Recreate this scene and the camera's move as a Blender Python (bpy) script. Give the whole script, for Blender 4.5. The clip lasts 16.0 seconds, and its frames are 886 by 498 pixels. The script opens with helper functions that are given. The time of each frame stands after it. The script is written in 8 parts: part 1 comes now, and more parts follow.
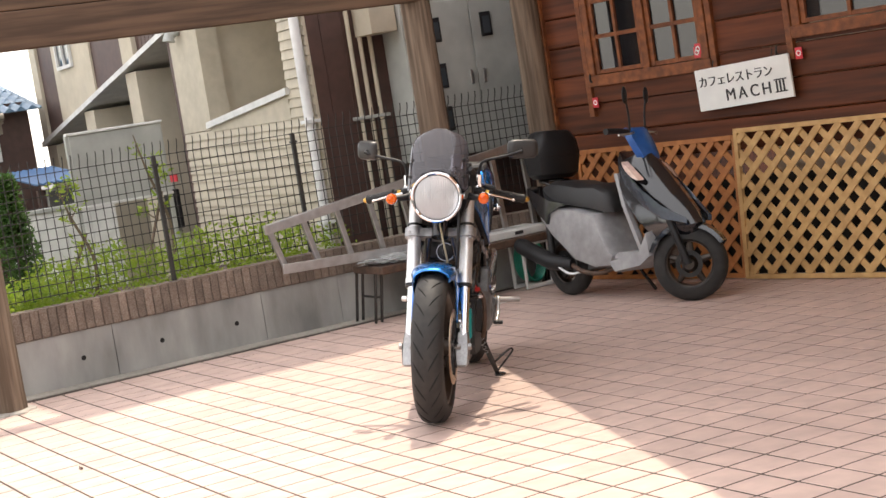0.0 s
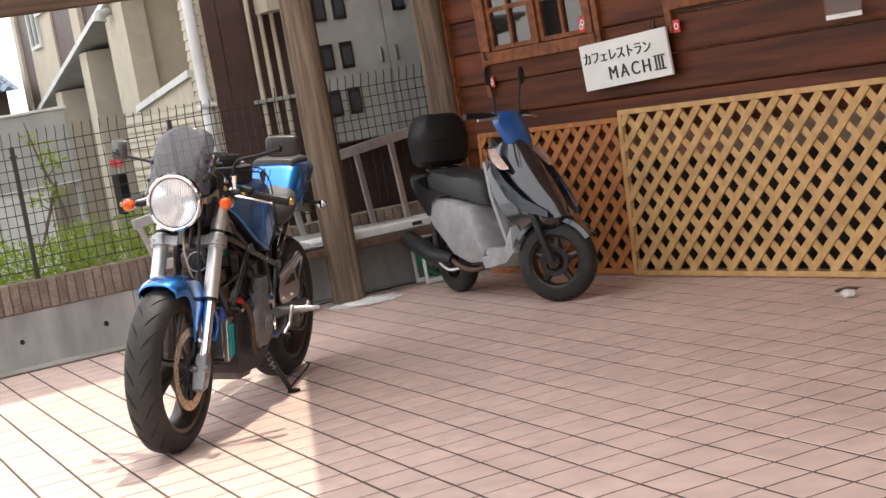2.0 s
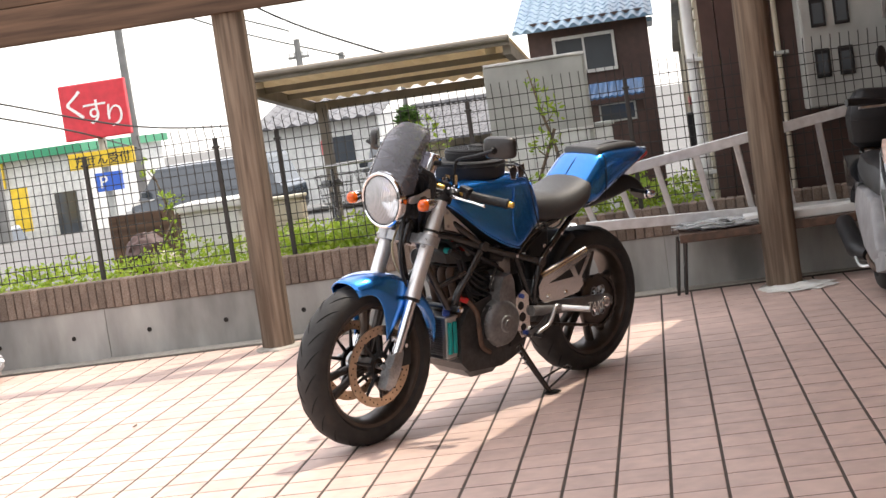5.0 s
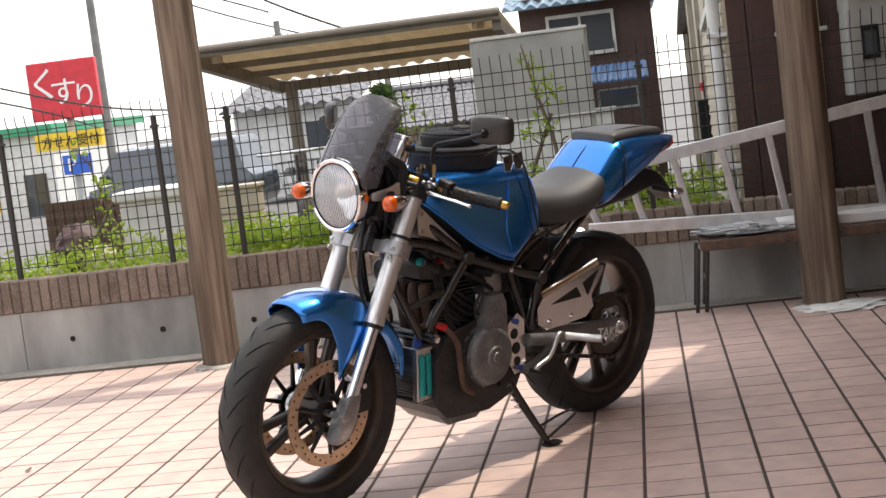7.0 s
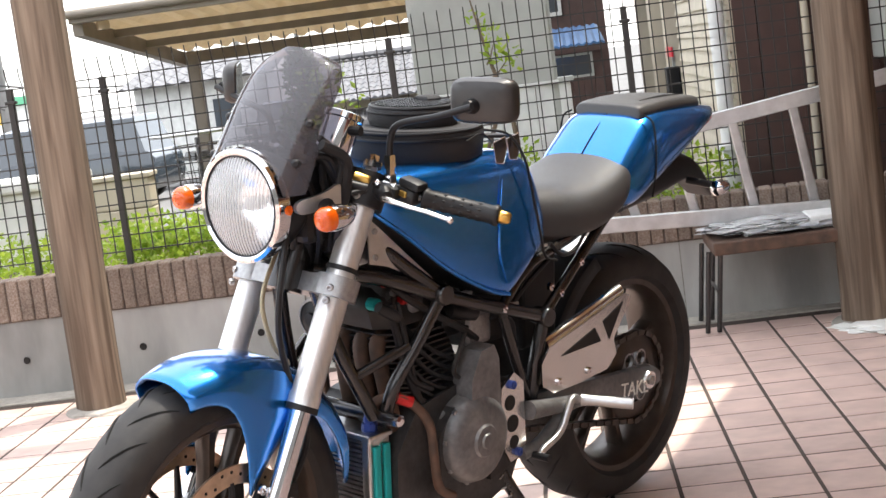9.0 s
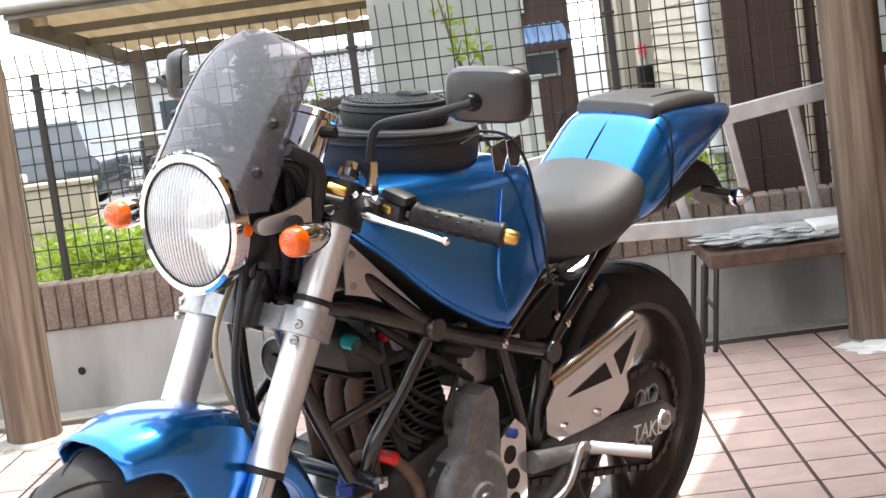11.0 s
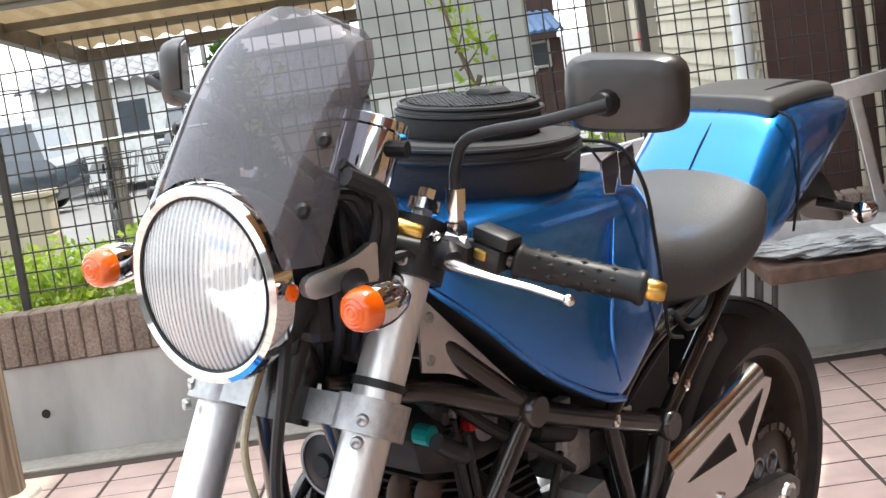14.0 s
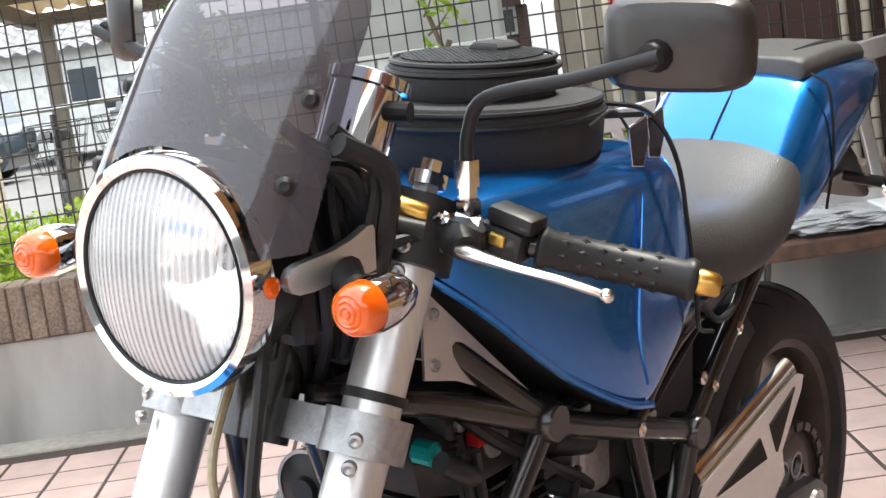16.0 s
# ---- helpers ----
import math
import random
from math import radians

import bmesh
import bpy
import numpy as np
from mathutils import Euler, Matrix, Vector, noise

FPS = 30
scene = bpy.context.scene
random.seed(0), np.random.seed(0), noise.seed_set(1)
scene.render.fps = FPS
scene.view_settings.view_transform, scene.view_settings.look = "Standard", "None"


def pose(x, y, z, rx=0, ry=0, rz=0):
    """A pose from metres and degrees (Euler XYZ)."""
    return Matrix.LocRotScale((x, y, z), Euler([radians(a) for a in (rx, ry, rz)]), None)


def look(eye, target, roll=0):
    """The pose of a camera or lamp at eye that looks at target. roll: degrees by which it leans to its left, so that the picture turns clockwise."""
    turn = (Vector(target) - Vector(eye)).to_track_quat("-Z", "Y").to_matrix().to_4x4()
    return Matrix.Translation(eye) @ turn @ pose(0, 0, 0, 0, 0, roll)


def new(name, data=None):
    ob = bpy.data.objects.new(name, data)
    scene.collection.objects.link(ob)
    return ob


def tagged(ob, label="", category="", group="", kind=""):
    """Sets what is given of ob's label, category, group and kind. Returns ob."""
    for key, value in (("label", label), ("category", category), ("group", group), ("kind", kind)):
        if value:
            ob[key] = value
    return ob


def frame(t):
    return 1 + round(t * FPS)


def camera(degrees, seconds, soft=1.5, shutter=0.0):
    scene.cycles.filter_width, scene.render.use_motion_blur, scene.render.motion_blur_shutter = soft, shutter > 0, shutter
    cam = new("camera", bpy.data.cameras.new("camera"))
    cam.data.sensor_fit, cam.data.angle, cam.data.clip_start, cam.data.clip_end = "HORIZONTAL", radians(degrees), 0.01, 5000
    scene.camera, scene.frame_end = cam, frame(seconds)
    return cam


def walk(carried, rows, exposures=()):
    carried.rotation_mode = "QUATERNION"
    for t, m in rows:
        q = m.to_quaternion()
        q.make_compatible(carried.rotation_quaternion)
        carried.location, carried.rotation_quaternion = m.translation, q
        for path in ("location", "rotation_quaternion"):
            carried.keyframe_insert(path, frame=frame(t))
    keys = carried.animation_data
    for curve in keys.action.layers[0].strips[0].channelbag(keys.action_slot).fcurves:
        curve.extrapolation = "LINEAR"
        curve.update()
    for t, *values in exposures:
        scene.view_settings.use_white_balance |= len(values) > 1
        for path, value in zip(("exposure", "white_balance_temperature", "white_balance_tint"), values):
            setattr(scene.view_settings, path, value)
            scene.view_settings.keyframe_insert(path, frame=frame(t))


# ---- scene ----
cam = camera(32, 16.0)
PATH = [
    (0, (5.101, -3.228, 1.256), (3.367, -2.250, 1.058), -8.95),
    (0.5, (4.764, -3.162, 1.210), (3.059, -2.134, 1.020), -9.99),
    (1, (4.747, -2.959, 1.178), (3.106, -1.825, 1.031), -10.11),
    (1.5, (4.999, -2.357, 1.176), (3.246, -1.415, 0.975), -9.86),
    (2, (5.201, -1.621, 1.122), (3.381, -0.820, 0.907), -10.02),
    (2.5, (5.354, -0.982, 1.120), (3.450, -0.401, 0.924), -12.14),
    (3, (5.388, -0.339, 1.123), (3.407, -0.141, 0.933), -12.13),
    (3.5, (5.285, 0.054, 1.066), (3.294, 0.128, 0.889), -10.67),
    (4, (5.246, 0.346, 1.094), (3.253, 0.294, 0.931), -9.57),
    (4.5, (5.304, 0.741, 1.166), (3.333, 0.458, 0.988), -8.55),
    (7, (3.949, 0.580, 1.100), (1.977, 0.311, 0.900), -7.11),
    (7.5, (3.540, 0.502, 1.091), (1.565, 0.256, 0.888), -6.58),
    (8, (3.136, 0.426, 1.082), (1.159, 0.215, 0.869), -6.92),
    (8.5, (2.753, 0.354, 1.074), (0.775, 0.171, 0.843), -7.34),
    (11, (1.990, 0.205, 1.050), (0.007, 0.107, 0.801), -7.65),
    (11.5, (1.875, 0.172, 1.053), (-0.109, 0.102, 0.809), -7.39),
    (12, (1.763, 0.138, 1.056), (-0.222, 0.083, 0.814), -7.58),
    (12.5, (1.653, 0.106, 1.058), (-0.332, 0.031, 0.822), -8.25),
    (13, (1.547, 0.075, 1.060), (-0.439, 0.002, 0.829), -8.58),
    (13.5, (1.447, 0.047, 1.061), (-0.538, -0.022, 0.823), -8.83),
    (14, (1.355, 0.022, 1.062), (-0.627, -0.024, 0.798), -8.66),
    (14.5, (1.273, 0.002, 1.061), (-0.707, -0.022, 0.779), -8.66),
    (15, (1.202, -0.012, 1.057), (-0.776, -0.020, 0.760), -8.64),
    (15.5, (1.140, -0.022, 1.050), (-0.836, -0.018, 0.737), -8.81),
    (16, (1.080, -0.030, 1.043), (-0.896, -0.022, 0.734), -8.33),
]
walk(cam, [(t, look(eye, target, roll)) for t, eye, target, roll in PATH], exposures=[
    (0, 1.62, 6850, 12), (0.5, 1.34, 7000, 12), (1, 1.53, 6800, 12), (1.5, 1.84, 6800, 12), (2, 1.70, 6680, 11), (2.5, 1.82, 6650, 11), (3.5, 1.62, 6650, 12), (4.5, 1.57, 6650, 12),
    (7, 1.29, 6540, 11.5), (7.5, 1.48, 6500, 11.5), (8.5, 1.87, 6400, 10.5), (11, 2.24, 6230, 8), (12.5, 2.08, 6200, 6.5), (14, 2.08, 6210, 6.5), (16, 2.15, 6230, 6.5)])

# ---- light ----
SUN = Vector((-0.22, 0.30, 0.92)).normalized()
world = bpy.data.worlds.new("sky")
scene.world = world
world.use_nodes = True
sky = world.node_tree.nodes.new("ShaderNodeTexSky")
sky.sky_type, sky.sun_disc = "NISHITA", False
sky.sun_elevation = math.asin(SUN.z)
sky.sun_rotation = math.atan2(SUN.x, SUN.y)
sky.air_density, sky.dust_density = 1.0, 2.0
haze = world.node_tree.nodes.new("ShaderNodeMix")
haze.data_type = "RGBA"
haze.inputs[0].default_value = 0.62
haze.inputs[7].default_value = (6.6, 6.4, 6.1, 1)
world.node_tree.links.new(sky.outputs[0], haze.inputs[6])
world.node_tree.links.new(haze.outputs[2], world.node_tree.nodes["Background"].inputs[0])
world.node_tree.nodes["Background"].inputs[1].default_value = 0.15
sun = new("sun", bpy.data.lights.new("sun", "SUN"))
sun.data.energy, sun.data.angle, sun.data.color = 1.5, radians(0.6), (1.0, 0.92, 0.79)
sun.matrix_world = look(SUN * 20, (0, 0, 0))
scene.view_settings.exposure = 1.58


# ---- materials ----
def socket(node, *names):
    for n in names:
        if n in node.inputs:
            return node.inputs[n]


def material(name, color, rough=0.5, metal=0.0, color2=None, scale=30.0, mix=0.5, bump=0.0, bump_scale=None, stretch=(1, 1, 1),
             stain=0.0, stain_scale=3.0, coat=0.0, emit=None, vary=0.0, spec=0.5, trans=0.0, alpha=1.0, rough_vary=0.0):
    """Principled surface with two scales of variation: grain (scale) and stains (stain_scale), in metres of the object."""
    m = bpy.data.materials.new(name)
    m.use_nodes = True
    nt = m.node_tree
    b = nt.nodes["Principled BSDF"]
    L = nt.links.new
    b.inputs["Roughness"].default_value = rough
    b.inputs["Metallic"].default_value = metal
    socket(b, "Specular IOR Level", "Specular").default_value = spec
    socket(b, "Coat Weight", "Coat").default_value = coat
    b.inputs["Coat Roughness"].default_value = 0.06
    socket(b, "Transmission Weight", "Transmission").default_value = trans
    b.inputs["Alpha"].default_value = alpha
    tc = nt.nodes.new("ShaderNodeTexCoord")
    mp = nt.nodes.new("ShaderNodeMapping")
    mp.inputs["Scale"].default_value = stretch
    L(tc.outputs["Object"], mp.inputs[0])
    vec = mp.outputs[0]
    if vary:
        info = nt.nodes.new("ShaderNodeObjectInfo")
        off = nt.nodes.new("ShaderNodeVectorMath")
        off.operation = "MULTIPLY_ADD"
        L(info.outputs["Random"], off.inputs[0])
        off.inputs[1].default_value = (37.0, 17.0, 11.0)
        L(vec, off.inputs[2])
        vec = off.outputs[0]
    n1 = nt.nodes.new("ShaderNodeTexNoise")
    n1.inputs["Scale"].default_value, n1.inputs["Detail"].default_value = scale, 6
    L(vec, n1.inputs["Vector"])
    col = nt.nodes.new("ShaderNodeMix")
    col.data_type = "RGBA"
    c2 = color2 or tuple(c * 0.8 for c in color)
    col.inputs[6].default_value, col.inputs[7].default_value = (*color, 1), (*c2, 1)
    ramp = nt.nodes.new("ShaderNodeMapRange")
    ramp.inputs[1].default_value, ramp.inputs[2].default_value, ramp.inputs[4].default_value = 0.35, 0.68, mix * 2
    ramp.clamp = True
    L(n1.outputs[0], ramp.inputs[0])
    L(ramp.outputs[0], col.inputs[0])
    out = col.outputs[2]
    if stain:
        n2 = nt.nodes.new("ShaderNodeTexNoise")
        n2.inputs["Scale"].default_value, n2.inputs["Detail"].default_value = stain_scale, 5
        L(vec, n2.inputs["Vector"])
        r2 = nt.nodes.new("ShaderNodeMapRange")
        r2.inputs[1].default_value, r2.inputs[2].default_value = 0.38, 0.66
        r2.inputs[3].default_value, r2.inputs[4].default_value = 1.0, 1.0 - stain
        L(n2.outputs[0], r2.inputs[0])
        mul = nt.nodes.new("ShaderNodeMix")
        mul.data_type, mul.blend_type = "RGBA", "MULTIPLY"
        mul.inputs[0].default_value = 1.0
        L(out, mul.inputs[6])
        L(r2.outputs[0], mul.inputs[7])
        out = mul.outputs[2]
    if vary:
        r3 = nt.nodes.new("ShaderNodeMapRange")
        r3.inputs[3].default_value, r3.inputs[4].default_value = 1.0 - vary, 1.0 + vary * 0.5
        L(info.outputs["Random"], r3.inputs[0])
        hs = nt.nodes.new("ShaderNodeHueSaturation")
        L(r3.outputs[0], hs.inputs["Value"])
        L(out, hs.inputs["Color"])
        out = hs.outputs[0]
    L(out, b.inputs["Base Color"])
    if rough_vary:
        r4 = nt.nodes.new("ShaderNodeMapRange")
        r4.inputs[3].default_value, r4.inputs[4].default_value = rough - rough_vary, rough + rough_vary
        L(n1.outputs[0], r4.inputs[0])
        L(r4.outputs[0], b.inputs["Roughness"])
    if bump:
        n3 = nt.nodes.new("ShaderNodeTexNoise")
        n3.inputs["Scale"].default_value, n3.inputs["Detail"].default_value = bump_scale or scale * 2, 4
        L(vec, n3.inputs["Vector"])
        bp = nt.nodes.new("ShaderNodeBump")
        bp.inputs["Strength"].default_value, bp.inputs["Distance"].default_value = bump, 0.003
        L(n3.outputs[0], bp.inputs["Height"])
        L(bp.outputs[0], b.inputs["Normal"])
    if emit:
        socket(b, "Emission Color", "Emission").default_value = (*emit[:3], 1)
        b.inputs["Emission Strength"].default_value = emit[3]
    return m


def leaf_material(name, dark, light, through_share=0.5):
    """Thin leaves that let part of the light through."""
    m = material(name, dark, 0.5, color2=light, scale=14, mix=0.5)
    nt = m.node_tree
    b = nt.nodes["Principled BSDF"]
    tr, mx = nt.nodes.new("ShaderNodeBsdfTranslucent"), nt.nodes.new("ShaderNodeMixShader")
    nt.links.new(b.inputs["Base Color"].links[0].from_socket, tr.inputs[0])
    mx.inputs[0].default_value = through_share
    nt.links.new(b.outputs[0], mx.inputs[1])
    nt.links.new(tr.outputs[0], mx.inputs[2])
    nt.links.new(mx.outputs[0], nt.nodes["Material Output"].inputs[0])
    return m


TILE = material("terracotta_tile", (0.60, 0.44, 0.375), 0.55, color2=(0.50, 0.37, 0.32), scale=14, mix=0.5, bump=0.12, bump_scale=60, stain=0.17, stain_scale=2.2, vary=0.07, rough_vary=0.1)
TILE_REST = material("terracotta_tile_field", (0.60, 0.44, 0.375), 0.55, color2=(0.49, 0.36, 0.31), scale=9, mix=0.5, bump=0.12, bump_scale=60, stain=0.17, stain_scale=1.3, rough_vary=0.1)
GROUT = material("grout", (0.075, 0.055, 0.043), 0.9, scale=20, stain=0.3)
CONCRETE = material("concrete", (0.42, 0.41, 0.38), 0.85, color2=(0.33, 0.32, 0.30), scale=7, bump=0.3, bump_scale=90, stain=0.48, stain_scale=3.2, stretch=(1, 1, 0.35))
GUTTER = material("gutter_concrete", (0.40, 0.37, 0.32), 0.9, scale=40, bump=0.3, stain=0.3)
BRICK = material("brown_split_brick", (0.175, 0.122, 0.092), 0.8, spec=0.3, color2=(0.42, 0.36, 0.30), scale=140, mix=0.24, bump=0.5, bump_scale=60, stain=0.3, stain_scale=9, vary=0.22)
MORTAR = material("dark_mortar", (0.12, 0.09, 0.075), 0.9, scale=60)
WIRE = material("dark_fence_steel", (0.035, 0.033, 0.03), 0.5, scale=40, spec=0.4)
LOG = material("weathered_log", (0.27, 0.205, 0.15), 0.85, color2=(0.12, 0.085, 0.06), scale=34, mix=0.62, bump=1.0, bump_scale=55, stretch=(1, 1, 0.05), stain=0.45, stain_scale=5, spec=0.2)
BEAM = material("weathered_beam", (0.17, 0.105, 0.068), 0.85, spec=0.2, color2=(0.09, 0.058, 0.04), scale=26, mix=0.6, bump=0.5, bump_scale=40, stretch=(1, 0.06, 1), stain=0.3, stain_scale=4)
CAFE = material("dark_stained_boards", (0.165, 0.046, 0.016), 0.55, spec=0.25, color2=(0.07, 0.020, 0.008), scale=22, mix=0.6, bump=0.25, bump_scale=30, stretch=(0.06, 1, 1), stain=0.4, stain_scale=2.5, vary=0.25)
CAFE_TRIM = material("stained_window_wood", (0.27, 0.092, 0.032), 0.5, spec=0.3, color2=(0.15, 0.050, 0.02), scale=24, mix=0.6, bump=0.2, stain=0.25)
LATTICE_ORANGE = material("orange_stained_lattice", (0.46, 0.18, 0.05), 0.6, color2=(0.35, 0.125, 0.033), scale=18, mix=0.6, bump=0.2, stain=0.2, stain_scale=5)
LATTICE = material("yellow_pine_lattice", (0.58, 0.36, 0.145), 0.6, color2=(0.46, 0.27, 0.10), scale=18, mix=0.6, bump=0.2, stain=0.2, stain_scale=5)
# near-black paints the shade inside holes and behind the lattice
RECESS_SHADE = material("recess_shade", (0.015, 0.012, 0.01), 0.9)
SIGN_WHITE = material("white_sign_paint", (0.80, 0.80, 0.76), 0.45, scale=6, color2=(0.74, 0.74, 0.70), stain=0.08)
INK = material("black_lettering", (0.03, 0.03, 0.03), 0.6)
RED = material("red_sign", (0.62, 0.03, 0.045), 0.4, scale=5)
YELLOW = material("yellow_sign", (0.80, 0.55, 0.03), 0.45, scale=5)
PBLUE = material("blue_sign", (0.03, 0.12, 0.55), 0.45)
GREEN_TRIM = material("green_fascia", (0.04, 0.30, 0.15), 0.5)
WHITE_WALL = material("white_wall", (0.72, 0.72, 0.69), 0.7, scale=8, stain=0.1)
FAR_WALL = material("unseen_wall_grey", (0.17, 0.165, 0.155), 0.85, color2=(0.11, 0.108, 0.10), scale=1.5, stain=0.35, stain_scale=0.4)
SIDING = material("cream_siding", (0.52, 0.465, 0.36), 0.7, color2=(0.47, 0.42, 0.325), scale=12, bump=0.15, stain=0.12)
CREAM = material("cream_render", (0.54, 0.48, 0.37), 0.75, scale=10, color2=(0.49, 0.435, 0.335), stain=0.12)
BROWN_WALL = material("brown_siding", (0.085, 0.045, 0.036), 0.55, scale=12, stain=0.15)
PIPE_WHITE = material("white_pvc", (0.74, 0.75, 0.74), 0.4, scale=8)
GREY_STEEL = material("grey_painted_steel", (0.42, 0.43, 0.40), 0.45, scale=5, stain=0.08)
BLACK_PLASTIC = material("black_plastic", (0.013, 0.013, 0.014), 0.45, scale=80, bump=0.08, spec=0.3)
ROOF_TILE = material("blue_glazed_tile", (0.085, 0.16, 0.25), 0.4, color2=(0.16, 0.25, 0.32), scale=8, mix=0.6, vary=0.15)
ROOF_DARK = material("dark_roof_tile", (0.075, 0.075, 0.08), 0.5, color2=(0.14, 0.14, 0.145), scale=9, mix=0.6)
POLE_GREY = material("weathered_pole_concrete", (0.20, 0.20, 0.19), 0.8, scale=3, stain=0.15)
SHED_BLUE = material("faded_blue_sheet", (0.05, 0.15, 0.33), 0.5, scale=9, stain=0.2)
CARPORT = material("beige_aluminium", (0.23, 0.20, 0.16), 0.5, scale=6, stain=0.1)
# translucency added to brighten the carport roof from below, in place of bounced light
CARPORT_SHEET = leaf_material("ribbed_roof_sheet", (0.72, 0.63, 0.47), (0.64, 0.55, 0.41), 0.36)
LEAF = leaf_material("bush_leaf", (0.19, 0.32, 0.022), (0.36, 0.44, 0.06))
CONIFER = leaf_material("conifer_leaf", (0.04, 0.10, 0.02), (0.08, 0.16, 0.03))
SOIL = material("soil", (0.10, 0.075, 0.05), 0.95, scale=20, bump=0.4)
BARK = material("bark", (0.16, 0.12, 0.08), 0.9, scale=40, bump=0.4, stretch=(1, 1, 0.2))
ASPHALT = material("asphalt", (0.12, 0.12, 0.115), 0.9, color2=(0.16, 0.155, 0.15), scale=60, bump=0.2, stain=0.2, stain_scale=0.5)
ALU = material("dull_aluminium", (0.62, 0.63, 0.63), 0.38, 1.0, scale=20, color2=(0.5, 0.5, 0.5), rough_vary=0.12)
RUST = material("rusty_steel", (0.10, 0.055, 0.035), 0.7, color2=(0.05, 0.03, 0.02), scale=30, bump=0.3)
GLASS_DARK = material("dark_window_glass", (0.06, 0.07, 0.08), 0.08, spec=0.9, scale=2)

CAFE_GLASS = material("cafe_window_glass", (0.02, 0.022, 0.025), 0.02, spec=1.0, scale=2, trans=0.5, color2=(0.03, 0.03, 0.035))


# ---- mesh helpers ----
def mesh_of(name, bm, mat, smooth=False):
    me = bpy.data.meshes.new(name)
    bmesh.ops.recalc_face_normals(bm, faces=bm.faces[:])
    bm.to_mesh(me)
    bm.free()
    for m in mat if isinstance(mat, (list, tuple)) else [mat]:
        me.materials.append(m)
    if smooth:
        me.shade_smooth()
        me.set_sharp_from_angle(angle=radians(40))
    return me


def part(name, bm, mat, parent, label="", smooth=False, at=None):
    ob = new(name, mesh_of(name, bm, mat, smooth))
    ob.parent = parent
    if at is not None:
        ob.matrix_basis = at
    if label:
        ob["label"] = label
    return ob


def thing(name, label, category, at=None, group="", kind=""):
    ob = new(name)
    ob.empty_display_size = 0.1
    if at is not None:
        ob.matrix_basis = at
    return tagged(ob, label, category, group, kind)


def add_box(bm, lo, hi, bevel=0.0, m=None):
    before = set(bm.verts)
    r = bmesh.ops.create_cube(bm, size=1.0)
    vs = r["verts"]
    c = (Vector(lo) + Vector(hi)) / 2
    d = Vector(hi) - Vector(lo)
    for v in vs:
        v.co = Vector((v.co.x * d.x, v.co.y * d.y, v.co.z * d.z)) + c
    if bevel:
        es = list({e for v in vs for e in v.link_edges})
        bmesh.ops.bevel(bm, geom=es, offset=bevel, segments=2, affect="EDGES", profile=0.5)
    if m is not None:
        for v in bm.verts:
            if v not in before:
                v.co = m @ v.co
    return bm


def box(lo, hi, bevel=0.0):
    return add_box(bmesh.new(), lo, hi, bevel)


def smooth_line(pts, n):
    """Catmull-Rom through the points."""
    pts = [Vector(p) for p in pts]
    if len(pts) < 3:
        return [pts[0].lerp(pts[-1], i / n) for i in range(n + 1)]
    ext = [pts[0] * 2 - pts[1]] + pts + [pts[-1] * 2 - pts[-2]]
    out = []
    seg = len(pts) - 1
    for i in range(n + 1):
        u = i / n * seg
        k = min(int(u), seg - 1)
        f = u - k
        a, b, c, d = ext[k:k + 4]
        out.append(0.5 * ((2 * b) + (c - a) * f + (2 * a - 5 * b + 4 * c - d) * f * f + (3 * b - a - 3 * c + d) * f ** 3))
    return out


def add_tube(bm, pts, r, sides=10, n=0, cap=True):
    """A round tube along the points; r a radius or one for each point."""
    line = smooth_line(pts, n) if n else [Vector(p) for p in pts]
    if not isinstance(r, (list, tuple)):
        r = [r] * len(line)
    elif len(r) != len(line):
        r = list(np.interp(np.linspace(0, 1, len(line)), np.linspace(0, 1, len(r)), r))
    rings = []
    side = None
    for i, p in enumerate(line):
        t = (line[min(i + 1, len(line) - 1)] - line[max(i - 1, 0)]).normalized()
        if side is None:
            side = t.orthogonal().normalized()
        side = (side - t * side.dot(t)).normalized()
        up = t.cross(side)
        rings.append([bm.verts.new(p + (side * math.cos(a) + up * math.sin(a)) * r[i]) for a in (2 * math.pi * k / sides for k in range(sides))])
    for a, b in zip(rings, rings[1:]):
        for k in range(sides):
            bm.faces.new((a[k], a[(k + 1) % sides], b[(k + 1) % sides], b[k]))
    if cap:
        bm.faces.new(rings[0][::-1])
        bm.faces.new(rings[-1])
    return bm


def tube(pts, r, sides=10, n=0):
    return add_tube(bmesh.new(), pts, r, sides, n)


def add_lathe(bm, profile, origin=(0, 0, 0), axis=(0, 0, 1), sides=32, closed=False, arc=None):
    """Turns a profile of (radius, height) about an axis."""
    ax = Vector(axis).normalized()
    u = ax.orthogonal().normalized()
    v = ax.cross(u)
    o = Vector(origin)
    rings = []
    for r, h in profile:
        if r < 1e-6:
            rings.append([bm.verts.new(o + ax * h)])
        else:
            rings.append([bm.verts.new(o + ax * h + (u * math.cos(a) + v * math.sin(a)) * r) for a in (2 * math.pi * k / sides for k in range(sides))])
    pairs = list(zip(rings, rings[1:])) + ([(rings[-1], rings[0])] if closed else [])
    for a, b in pairs:
        for k in range(sides):
            k2 = (k + 1) % sides
            if len(a) == 1 and len(b) == 1:
                continue
            if len(a) == 1:
                bm.faces.new((a[0], b[k2], b[k]))
            elif len(b) == 1:
                bm.faces.new((a[k], a[k2], b[0]))
            else:
                bm.faces.new((a[k], a[k2], b[k2], b[k]))
    return bm


